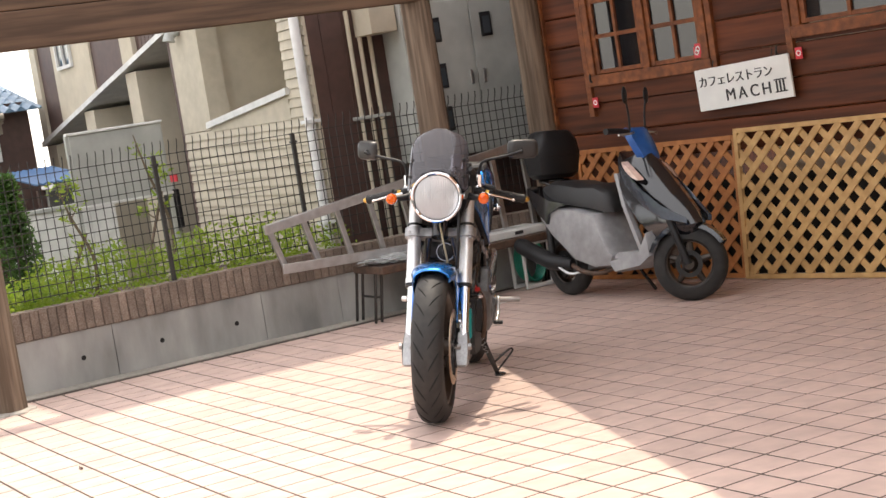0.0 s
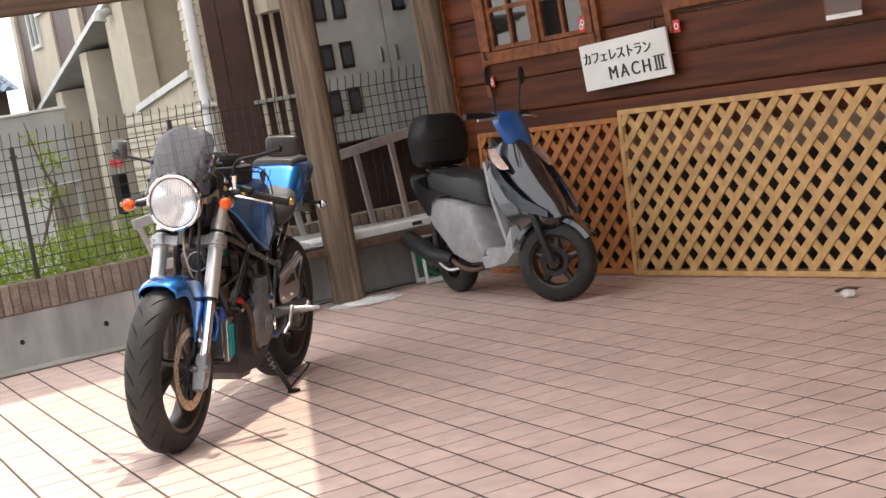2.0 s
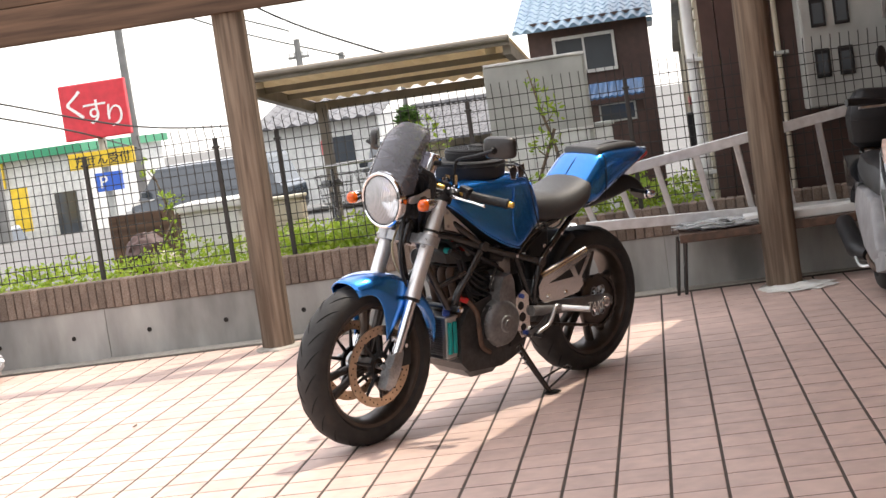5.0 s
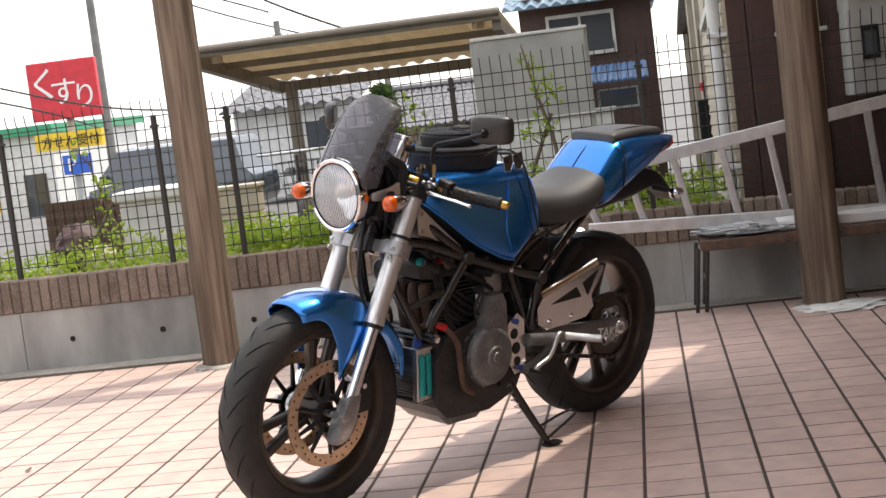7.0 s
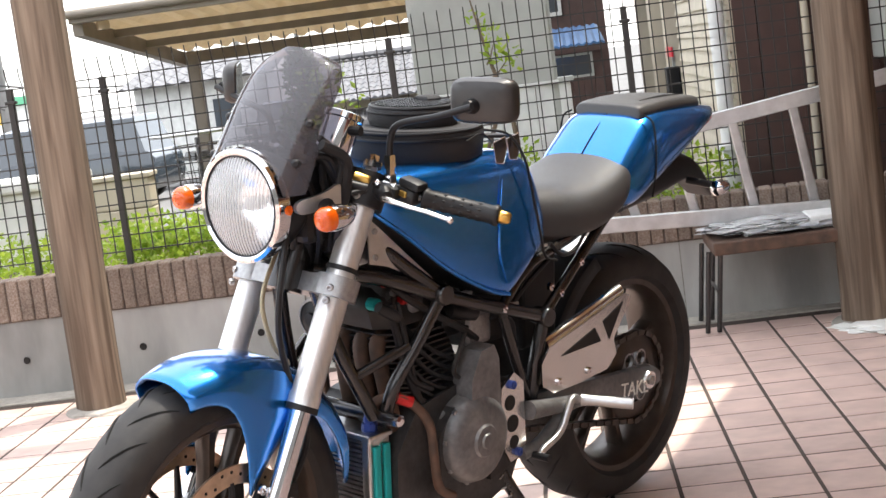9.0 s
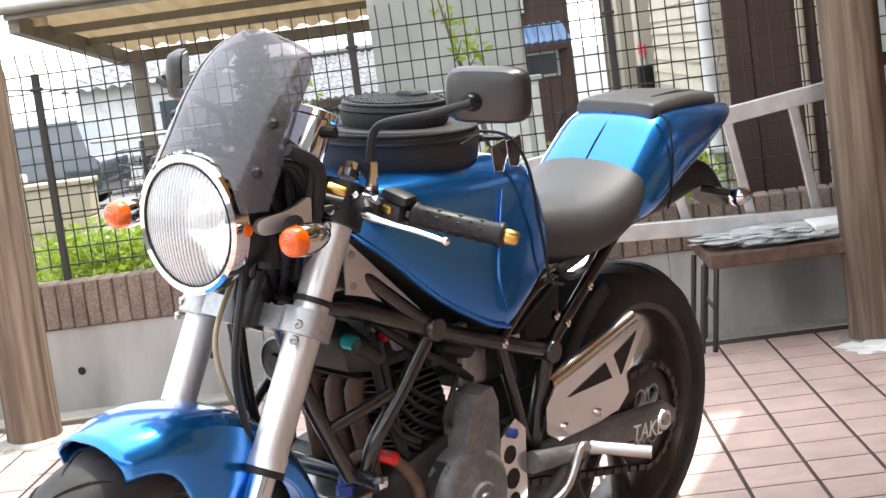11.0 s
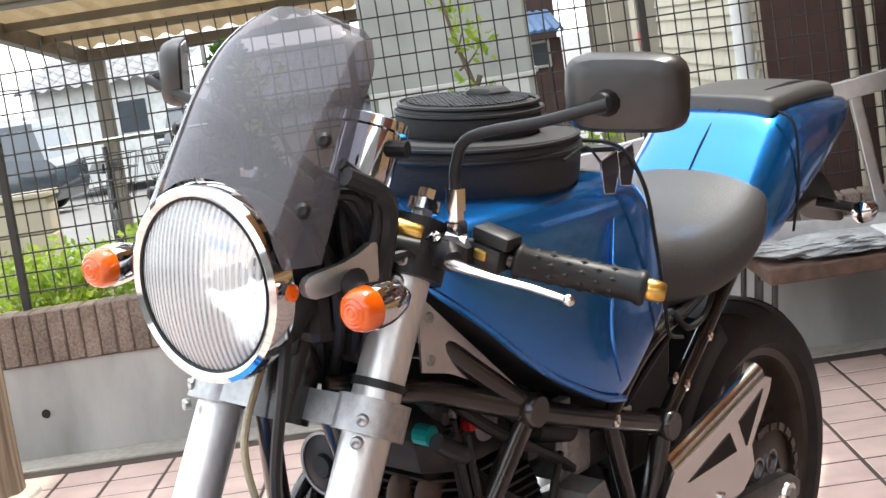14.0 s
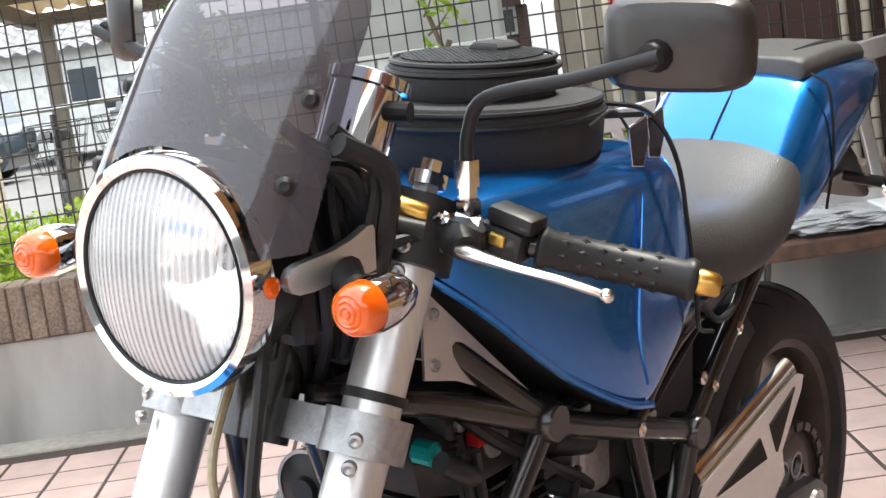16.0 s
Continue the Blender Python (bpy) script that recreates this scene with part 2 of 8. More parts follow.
def lathe(profile, origin=(0, 0, 0), axis=(0, 0, 1), sides=32, closed=False):
    return add_lathe(bmesh.new(), profile, origin, axis, sides, closed)


def add_plate(bm, outline, offset, thick, to3d):
    """A flat plate: an outline in 2D, pulled to both sides of offset; to3d(a, b, c) puts it in place."""
    lo = [bm.verts.new(to3d(a, b, offset - thick / 2)) for a, b in outline]
    hi = [bm.verts.new(to3d(a, b, offset + thick / 2)) for a, b in outline]
    bm.faces.new(lo[::-1])
    bm.faces.new(hi)
    n = len(outline)
    for k in range(n):
        bm.faces.new((lo[k], lo[(k + 1) % n], hi[(k + 1) % n], hi[k]))
    return bm


def loft(rings, close=True, cap=True):
    """A skin over rings of as many points each."""
    bm = bmesh.new()
    rows = [[bm.verts.new(p) for p in ring] for ring in rings]
    n = len(rows[0])
    for a, b in zip(rows, rows[1:]):
        for k in range(n if close else n - 1):
            bm.faces.new((a[k], a[(k + 1) % n], b[(k + 1) % n], b[k]))
    if cap and close:
        bm.faces.new(rows[0][::-1])
        bm.faces.new(rows[-1])
    return bm


def words(name, text, size, mat, parent, m, depth=0.002, align="LEFT"):
    cu = bpy.data.curves.new(name, "FONT")
    cu.body, cu.size, cu.extrude, cu.align_x = text, size, depth, align
    tmp = new("text_source", cu)
    me = bpy.data.meshes.new_from_object(tmp.evaluated_get(bpy.context.evaluated_depsgraph_get()))
    bpy.data.objects.remove(tmp)
    me.materials.append(mat)
    ob = new(name, me)
    ob.parent = parent
    ob.matrix_basis = m
    return ob


def axes(origin, x, y):
    """A pose from an origin and two directions."""
    x = Vector(x).normalized()
    z = x.cross(Vector(y)).normalized()
    y = z.cross(x)
    return Matrix(((x.x, y.x, z.x, origin[0]), (x.y, y.y, z.y, origin[1]), (x.z, y.z, z.z, origin[2]), (0, 0, 0, 1)))


# ---- ground, floor and low wall ----
def structure(name, bm, mat, label, smooth=False):
    return tagged(new(name, mesh_of(name, bm, mat, smooth)), label, "structure", kind="structure")


bm = bmesh.new()
bmesh.ops.create_grid(bm, x_segments=60, y_segments=60, size=400)
for v in bm.verts:
    v.co.z = -0.03 - 2.0 * min(1.0, max(0.0, (-v.co.x - 24.0) / 14.0))
structure("ground", bm, ASPHALT, "grey asphalt ground reaching the horizon")
floor = structure("floor", box((-3.05, -7.0, -0.025), (9.0, 7.0, -0.0016)), GROUT, "forecourt floor of square terracotta tiles with dark joints")
structure("gutter", box((-3.22, -7.0, -0.02), (-3.055, 3.0, 0.004), 0.003), GUTTER, "shallow concrete gutter at the foot of the low wall")

# unseen wall behind the camera, added to cut sky light and darken reflections
structure("wall_unseen", box((13.0, -16.0, -0.03), (13.3, 18.0, 4.4)), FAR_WALL, "plain dull unseen wall, added to darken reflections")

A, B = Vector((-3.19, -7.0, 0)), Vector((-3.19, 0.70, 0))
C = Vector((-3.02, 2.45, 0))
BRICK_LOW, BRICK_TOP = 0.290, 0.450


def wall_run(bm, p, q, z0, z1, t, lift=0.0):
    d = (q - p).normalized()
    n = Vector((-d.y, d.x, 0))
    lo = [p - n * lift, q - n * lift, q + n * t, p + n * t]
    a = [bm.verts.new((v.x, v.y, z0)) for v in lo]
    b = [bm.verts.new((v.x, v.y, z1)) for v in lo]
    for k in range(4):
        bm.faces.new((a[k], a[(k + 1) % 4], b[(k + 1) % 4], b[k]))
    bm.faces.new(a[::-1])
    bm.faces.new(b)


bm = bmesh.new()
y = A.y
while y < B.y - 0.01:
    y2 = min(y + 0.90, B.y)
    wall_run(bm, Vector((A.x, y + 0.002, 0)), Vector((A.x, y2 - 0.002, 0)), -0.1, BRICK_LOW, 0.15)
    y = y2
wall_run(bm, B, C, -0.1, BRICK_LOW, 0.15)
low_wall = structure("wall_low", bm, CONCRETE, "low grey concrete retaining wall with formwork joints and tie holes")
# tie holes are black discs on the face, with their shade painted in
for k in range(16):
    yy = -6.8 + k * 0.455
    part("tie_hole_shade", lathe([(0, 0.0), (0.011, 0.0), (0.014, 0.0025), (0.010, 0.003), (0, 0.003)], (-3.1875, yy, 0.14), (1, 0, 0), 10), RECESS_SHADE, low_wall)

cap = structure("brick_course", bmesh.new(), MORTAR, "soldier course of dark brown speckled split bricks on the low wall")
bm = bmesh.new()
wall_run(bm, A + Vector((0.004, 0, 0)), B + Vector((0.004, 0, 0)), BRICK_LOW, BRICK_TOP - 0.006, 0.10)
wall_run(bm, B + Vector((0.004, 0, 0)), C + Vector((0.004, 0, 0)), BRICK_LOW, BRICK_TOP - 0.006, 0.10)
part("mortar_bed", bm, MORTAR, cap)
brick_meshes = []
for k in range(5):
    bm = box((-0.008, -0.0225, BRICK_LOW + 0.002), (0.10, 0.0225, BRICK_TOP), 0.0)
    rnd = random.Random(k)
    for v in bm.verts:
        if v.co.x > 0:
            v.co.x += 0.0
        v.co.y += rnd.uniform(-0.0015, 0.0015)
        v.co.z += rnd.uniform(-0.002, 0.002)
    bmesh.ops.bevel(bm, geom=bm.edges[:], offset=0.004, segments=1, affect="EDGES")
    brick_meshes.append(mesh_of("brick", bm, BRICK))


def bricks(p, q):
    d = (q - p).normalized()
    n = int((q - p).length / 0.0495)
    ang = math.atan2(d.y, d.x) + math.pi / 2
    for k in range(n):
        o = p + d * (k + 0.5) * (q - p).length / n
        b = new("brick", random.choice(brick_meshes))
        b.parent = cap
        b.matrix_basis = Matrix.Translation((o.x, o.y, 0)) @ Matrix.Rotation(ang, 4, "Z") @ Matrix.Translation((random.uniform(-0.002, 0.002), 0, 0))


structure("planter_soil", box((-4.9, -7.0, -0.1), (-3.30, 1.00, 0.33)), SOIL, "bare soil of the planting strip behind the low wall")

# ---- mesh fence ----
FX = -3.27


def fence_panel(y0, y1, x0=FX, x1=FX):
    f = thing("fence", "dark steel mesh fence with curled top on the brick wall", "fence", group="mesh fence")
    ln = y1 - y0
    n = int(ln / 0.047)
    w = 0.0024

    def at(y):
        return x0 + (x1 - x0) * (y - y0) / ln

    bm = add_tube(bmesh.new(), [(0, 0, 0.49), (0, 0, 1.16), (0.003, 0, 1.175), (0.018, 0, 1.20), (0.024, 0, 1.225), (0.024, 0, 1.24)], w * 1.25, 4)
    me = mesh_of("upright_wire", bm, WIRE)
    for k in range(n + 1):
        y = y0 + ln * k / n
        ob = new("upright_wire", me)
        ob.parent = f
        ob.matrix_basis = Matrix.Translation((at(y), y, 0))
    bm = bmesh.new()
    a = [bm.verts.new((x + dx, y, dz)) for x, y in ((x0, y0), (x1, y1)) for dx, dz in ((-w, -w), (w + 0.003, -w), (w + 0.003, w), (-w, w))]
    for i in range(4):
        bm.faces.new((a[i], a[(i + 1) % 4], a[4 + (i + 1) % 4], a[4 + i]))
    me = mesh_of("cross_wire", bm, WIRE)
    for k in range(12):
        ob = new("cross_wire", me)
        ob.parent = f
        ob.matrix_basis = Matrix.Translation((0, 0, 0.50 + 0.06 * k))
    for y in (y0,):
        part("post", box((x0 - 0.012, y - 0.012, 0.43), (x0 + 0.014, y + 0.012, 1.165), 0.003), WIRE, f)
        part("clamp", box((x0 - 0.014, y - 0.020, 1.105), (x0 + 0.020, y + 0.020, 1.118), 0.003), WIRE, f)
    return f


edges = [-6.8, -5.0, -3.45, -2.50, -1.72, -1.36, -0.27, 0.60]
for a, b in zip(edges, edges[1:]):
    fence_panel(a, b)
fence_panel(0.60, 2.6, FX, FX + 0.12)

# ---- log posts, beams and added shade roof ----
SIGN_TEAL = material("teal_sign_paint", (0.015, 0.13, 0.13), 0.5, scale=12, stain=0.15)
LETTER_BARS = ((-0.23, -0.18), (-0.11, 0.05), (0.13, 0.185), (0.28, 0.34), (0.46, 0.77))


def log_post(x, y, r, h, seed, lean=0.0):
    p = thing("log_post", "weathered round timber post standing on the tiles", "post", Matrix.Translation((x, y, 0)) @ Matrix.Rotation(lean, 4, "Y"), group="timber posts")
    bm = bmesh.new()
    rnd = random.Random(seed)
    rows = []
    ph = [rnd.uniform(0, 6.28) for _ in range(6)]
    for i in range(25):
        z = h * i / 24
        ring = []
        for k in range(28):
            a = 2 * math.pi * k / 28
            rr = r * (1 + 0.03 * math.sin(3 * a + ph[0]) + 0.015 * math.sin(7 * a + ph[1] + z) + 0.02 * math.sin(2 * z + ph[2]))
            rr *= 1.04 if i == 0 else 1.0
            if k in (4, 17):
                rr *= 0.94
            ring.append((rr * math.cos(a), rr * math.sin(a), z))
        rows.append(ring)
    part("trunk", loft(rows), LOG, p, smooth=True)
    bm = lathe([(r * 1.5, 0.0), (r * 1.45, 0.008), (r * 1.05, 0.014), (r * 0.9, 0.014)], sides=24)
    for v in bm.verts:
        v.co.x *= 1 + 0.15 * math.sin(v.co.y * 60)
    part("footing", bm, GUTTER, p, "rough pale mortar footing")
    return p


log_post(-2.80, -1.41, 0.086, 2.5, 1)
log_post(-2.77, 1.28, 0.088, 2.5, 2)
log_post(-2.84, 2.08, 0.085, 2.5, 3)
log_post(-2.80, -4.14, 0.083, 2.5, 4)
for z0, z1, x in ((1.800, 1.995, -2.72), (1.998, 2.27, -2.723)):
    b = thing("timber_beam", "weathered brown timber beam between the log posts", "beam", group="timber beams")
    part("plank", box((x - 0.03, -4.3, z0), (x + 0.035, 1.5, z1), 0.006), BEAM, b)
    if z0 > 1.9:
        for y0, y1 in LETTER_BARS:
            edge = part("letter_edge", box((-2.688, y0 - 0.006, 2.054), (-2.680, y1 + 0.006, 2.252), 0.002), SIGN_WHITE, b, "cream edge of a raised sign letter")
            part("letter_face", box((-2.680, y0, 2.060), (-2.674, y1, 2.246), 0.002), SIGN_TEAL, edge, "dark teal raised bar of an unreadable sign letter")

# unseen roof slab, added so its edge casts the floor's shade line
bm = bmesh.new()
edge = [(-2.75, 1.57), (0.02, 0.64), (3.2, -0.43), (3.2, 3.6), (-2.4, 3.2)]
add_plate(bm, edge, 2.42, 0.09, lambda a, b, c: Vector((a, b, c)))
structure("shade_roof", bm, LATTICE, "unseen roof slab added to shade the floor before the cafe")

# ---- cafe ----
CU = Vector((math.cos(radians(9.8)), math.sin(radians(9.8)), 0))
CN = Vector((CU.y, -CU.x, 0))
CAFE_O = Vector((-1.393, 2.344, 0))
CM = Matrix(((CU.x, -CN.x, 0, CAFE_O.x), (CU.y, -CN.y, 0, CAFE_O.y), (0, 0, 1, 0), (0, 0, 0, 1)))
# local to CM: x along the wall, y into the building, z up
# the black box stands in for the crawlspace's shade behind the lattice
cafe = tagged(new("wall_cafe", mesh_of("wall_cafe", box((-1.40, 0.12, 0.0), (6.0, 0.16, 0.55)), RECESS_SHADE)), "cafe wall of dark stained horizontal boards with windows", "structure", kind="structure")
cafe.matrix_basis = CM
WINS = [(-0.99, -0.165, 1.225, 2.05), (0.51, 1.75, 1.325, 2.05), (2.6, 3.8, 1.30, 2.05)]
board_h = 0.178
z = 0.70
while z < 2.9:
    spans = [(-1.40, 6.0)]
    extra = []
    for a, b, z0, z1 in WINS:
        if z + board_h > z0 - 0.02 and z < z1 + 0.02:
            if z < z0 - 0.03:
                extra.append((a - 0.05, b + 0.05, z0 - 0.02 - z))
            spans = [s for u, v in spans for s in ((u, min(v, a - 0.05)), (max(u, b + 0.05), v)) if s[1] - s[0] > 0.02]
    for u, v, h in extra:
        part("board", box((u, 0.036, z + 0.004), (v, 0.11, z + h)), CAFE, cafe)
    for u, v in spans:
        bm = bmesh.new()
        prof = [(0.0, z + 0.0012), (-0.016, z + 0.004), (-0.019, z + 0.012), (-0.010, z + board_h - 0.006), (-0.004, z + board_h - 0.0012), (0.05, z + board_h - 0.0012), (0.05, z + 0.0012)]
        rows = [[(x, 0.06 + a, b) for a, b in prof] for x in (u, v)]
        part("board", loft(rows), CAFE, cafe)
    z += board_h
part("corner_trim", box((-1.46, 0.02, 0.0), (-1.38, 0.14, 2.9), 0.004), CAFE_TRIM, cafe)
part("return_wall", box((-1.40, 0.16, 0.0), (-1.32, 4.0, 2.9)), CAFE, cafe)
part("inner_wall", box((-1.0, 1.6, 0.0), (6.0, 1.65, 2.9)), CREAM, cafe)
for a, b, z0, z1 in WINS:
    wnd = part("window", add_box(bmesh.new(), (a - 0.06, 0.01, z0 - 0.07), (b + 0.06, 0.05, z0 - 0.005), 0.004), CAFE_TRIM, cafe)
    for u in (a - 0.05, (a + b) / 2 - 0.025, b):
        part("jamb", box((u, 0.012, z0 - 0.005), (u + 0.05, 0.10, z1), 0.004), CAFE_TRIM, wnd)
    half = (b - a) / 2
    for side in (0, 1):
        u0 = a + side * half + (0.025 if side else 0)
        u1 = a + half - 0.025 if not side else b
        bm = bmesh.new()
        for u in (u0, (u0 + u1) / 2 - 0.011, u1 - 0.03):
            wd = 0.022 if u0 < u < u1 - 0.04 else 0.03
            add_box(bm, (u, 0.028, z0), (u + wd, 0.062, z1), 0.002)
        for k in range(5):
            zz = z0 + (z1 - z0) * k / 4
            add_box(bm, (u0, 0.031, zz), (u1, 0.059, zz + 0.024), 0.002)
        part("sash", bm, CAFE_TRIM, wnd)
        part("pane", box((u0, 0.044, z0), (u1, 0.048, z1)), CAFE_GLASS, wnd)
for u0, u1, z0 in ((-1.085, -1.045, 0.98), (-0.11, -0.07, 1.15), (0.405, 0.445, 1.15)):
    part("shutter_stile", box((u0, 0.018, z0), (u1, 0.05, 2.35), 0.004), CAFE_TRIM, cafe)
film = thing("clear_film", "clear plastic film hanging over the cafe window", "plastic film", CM)
CLEAR = material("clear_film", (0.8, 0.8, 0.78), 0.15, scale=6, trans=0.8, alpha=0.45)
part("pane", loft([[(1.40 + 0.19 * f, -0.012 + 0.006 * math.sin(9 * f), 1.085 + 0.02 * f), (1.385 + 0.19 * f, -0.005 + 0.006 * math.sin(7 * f), 1.62)] for f in (k / 12 for k in range(13))], close=False), CLEAR, film, "", True)
part("hem", box((1.402, -0.015, 1.085), (1.59, -0.010, 1.105)), SIGN_WHITE, film, "white folded hem", at=Matrix.Rotation(0, 4, "Y"))
for u, z0, col in ((1.02, 1.34, PIPE_WHITE), (1.12, 1.345, PBLUE), (1.26, 1.38, WHITE_WALL), (1.34, 1.42, RED)):
    pot = thing("table_item", "small packet standing inside the cafe window", "packet", CM, group="window sill items")
    part("packet", box((u, 0.075, z0 - 0.035), (u + 0.05, 0.115, z0 + 0.07), 0.006), col, pot)
sign = thing("cafe_sign", "white hand-lettered cafe restaurant sign board on the wall", "sign", CM)
bm = box((0.0, 0.0, 0.0), (0.605, 0.014, 0.215), 0.003)
sm = Matrix.Translation((-0.205, -0.012, 0.935)) @ Matrix.Rotation(radians(-2.0), 4, "Y") @ Matrix.Scale(1.06, 4)
part("board", bm, SIGN_WHITE, sign, at=sm)
for n, ch in enumerate("カフェレストラン"):
    words("letter", ch, 0.062, INK, sign, sm @ axes((0.02 + 0.060 * n, -0.003, 0.125), (1, 0, 0), (0, 0, 1)))
for ch, dx in (("M", 0.0), ("A", 0.083), ("C", 0.158), ("H", 0.233), ("III", 0.318)):
    words("letter", ch, 0.085, INK, sign, sm @ axes((0.185 + dx, -0.003, 0.035), (1, 0, 0), (0, 0, 1)))
for z in (0.033, 0.094):
    part("numeral_bar", box((0.500, -0.005, z), (0.575, -0.0015, z + 0.006)), INK, sign, at=sm)
for u in (0.12, 0.50):
    part("hanger", tube([(u, 0.004, 0.21), (u, 0.02, 0.25)], 0.0025, 6), WIRE, sign, at=sm)
for u, zz in ((-1.025, 1.062), (0.475, 1.177), (-0.20, 1.262), (-0.19, 1.28)):
    st = thing("fire_sticker", "small red square sticker with a white ring", "sticker", CM, group="red stickers")
    part("plate", box((u - 0.022, 0.018, zz - 0.03), (u + 0.022, 0.024, zz + 0.03), 0.002), RED, st)
    part("ring", lathe([(0.009, 0), (0.013, 0.002), (0.016, 0)], (u, 0.0175, zz), (0, -1, 0), 16), SIGN_WHITE, st)
for u in (-1.02, 0.35):
    pb = thing("wall_bracket", "small dark metal hook on the cafe wall", "hook", CM, group="wall hooks")
    part("hook", tube([(u, 0.04, 1.18), (u, 0.0, 1.19), (u + 0.01, -0.01, 1.23)], 0.006, 8, 8), WIRE, pb)


def lattice_panel(u0, u1, h, yoff, mat=LATTICE):
    p = thing("lattice_panel", "yellow pine diagonal lattice panel along the cafe wall", "lattice", CM @ Matrix.Translation((0, yoff, 0)) @ Matrix.Rotation(radians(-4), 4, "X"), group="lattice panels")
    fw = 0.026
    for lo, hi in (((u0, -0.012, 0.004), (u0 + fw, 0.014, h)), ((u1 - fw, -0.012, 0.004), (u1, 0.014, h)), ((u0 + fw, -0.012, h - fw), (u1 - fw, 0.014, h)), ((u0 + fw, -0.012, 0.004), (u1 - fw, 0.014, 0.004 + fw))):
        part("frame_rail", box(lo, hi, 0.002), mat, p)
    a0, a1, b0, b1 = u0 + fw - 0.004, u1 - fw + 0.004, fw, h - fw + 0.004
    pitch, w = 0.124, 0.0185
    for s, y in ((1, -0.006), (-1, 0.003)):
        c = a0 - (b1 - b0) if s > 0 else a0
        c += pitch * 0.4
        while c < (a1 if s > 0 else a1 + (b1 - b0)):
            lo_t = max(0.0, (a0 - c) if s > 0 else (c - a1))
            hi_t = min(b1 - b0, (a1 - c) if s > 0 else (c - a0))
            if hi_t - lo_t > 0.02:
                p0 = Vector((c + s * lo_t, y, b0 + lo_t))
                p1 = Vector((c + s * hi_t, y, b0 + hi_t))
                d = (p1 - p0).normalized()
                n = Vector((-d.z, 0, d.x)) * w
                bm = bmesh.new()
                ring = [p0 - n, p0 + n, p1 + n, p1 - n]
                lo = [bm.verts.new(q + Vector((0, -0.004, 0))) for q in ring]
                hi = [bm.verts.new(q + Vector((0, 0.004, 0))) for q in ring]
                bm.faces.new(lo)
                bm.faces.new(hi[::-1])
                for k in range(4):
                    bm.faces.new((lo[k], hi[k], hi[(k + 1) % 4], lo[(k + 1) % 4]))
                part("slat", bm, mat, p)
            c += pitch
    return p


lattice_panel(-1.24, -0.015, 0.79, -0.03, LATTICE_ORANGE)
lattice_panel(0.0, 1.815, 0.825, -0.06)
lattice_panel(1.82, 2.725, 0.825, -0.06)


# ---- motorcycle ----
PAINT = material("metallic_blue_paint", (0.006, 0.195, 0.63), 0.25, 0.85, color2=(0.005, 0.16, 0.56), scale=900, mix=0.5, coat=1.0, spec=0.6)
RUBBER = material("tyre_rubber", (0.021, 0.020, 0.020), 0.62, spec=0.3, color2=(0.034, 0.032, 0.030), scale=25, bump=0.1, bump_scale=200, stain=0.2, stain_scale=9)
# near-black paints the shade in grooves, drillings, slots and seams
GROOVE_SHADE = material("groove_shade", (0.008, 0.008, 0.008), 0.95)
RIM_BLACK = material("bronze_black_rim", (0.065, 0.052, 0.044), 0.36, 0.5, scale=30, color2=(0.05, 0.038, 0.03), stain=0.2)
ROTOR = material("gold_brake_rotor", (0.58, 0.44, 0.31), 0.36, 1.0, scale=60, color2=(0.45, 0.34, 0.24), stretch=(1, 1, 1), rough_vary=0.1)
FORK_SILVER = material("satin_fork_aluminium", (0.72, 0.72, 0.71), 0.36, 0.75, scale=200, color2=(0.64, 0.64, 0.63), stretch=(1, 1, 0.02), rough_vary=0.08)
CAST = material("cast_aluminium", (0.42, 0.42, 0.42), 0.42, 0.9, scale=120, color2=(0.33, 0.33, 0.33), bump=0.15, bump_scale=300, stain=0.2, stain_scale=20)
ENGINE = material("grey_engine_paint", (0.20, 0.20, 0.20), 0.42, 0.4, scale=90, color2=(0.15, 0.15, 0.15), bump=0.12, bump_scale=260, stain=0.3, stain_scale=18)
ENGINE_MID = material("dark_engine_paint", (0.055, 0.054, 0.054), 0.45, 0.35, scale=80, color2=(0.035, 0.034, 0.034), bump=0.12, bump_scale=240, stain=0.3, stain_scale=16)
ENGINE_DARK = material("black_cylinder", (0.016, 0.016, 0.016), 0.42, 0.3, scale=60, color2=(0.028, 0.027, 0.026), stain=0.3)
FRAME_BLACK = material("gloss_black_frame", (0.012, 0.011, 0.011), 0.22, scale=60, color2=(0.020, 0.018, 0.017), coat=0.25)
CHROME = material("chrome", (0.66, 0.66, 0.67), 0.08, 1.0, scale=10, color2=(0.74, 0.74, 0.76))
REFLECTOR = material("bright_reflector", (0.92, 0.92, 0.93), 0.14, 1.0, color2=(0.88, 0.88, 0.9), scale=12)
POLISHED = material("polished_plate", (0.74, 0.73, 0.71), 0.20, 1.0, scale=80, color2=(0.70, 0.69, 0.67), rough_vary=0.02)
GOLD = material("gold_anodised", (0.72, 0.46, 0.12), 0.3, 1.0, scale=40)
SEAT = material("black_seat_leather", (0.055, 0.056, 0.058), 0.46, spec=0.4, color2=(0.05, 0.048, 0.046), scale=260, bump=0.35, bump_scale=420, stain=0.12)
FABRIC = material("black_bag_fabric", (0.022, 0.022, 0.024), 0.8, scale=300, bump=0.4, bump_scale=600)
AMBER = material("amber_lens", (0.88, 0.15, 0.004), 0.10, scale=40, color2=(0.80, 0.10, 0.002), coat=0.6, trans=0.3)
TEAL = material("teal_anodised", (0.02, 0.42, 0.42), 0.35, 0.6, scale=30)
RED_FIT = material("red_fitting", (0.55, 0.02, 0.02), 0.35, 0.3)
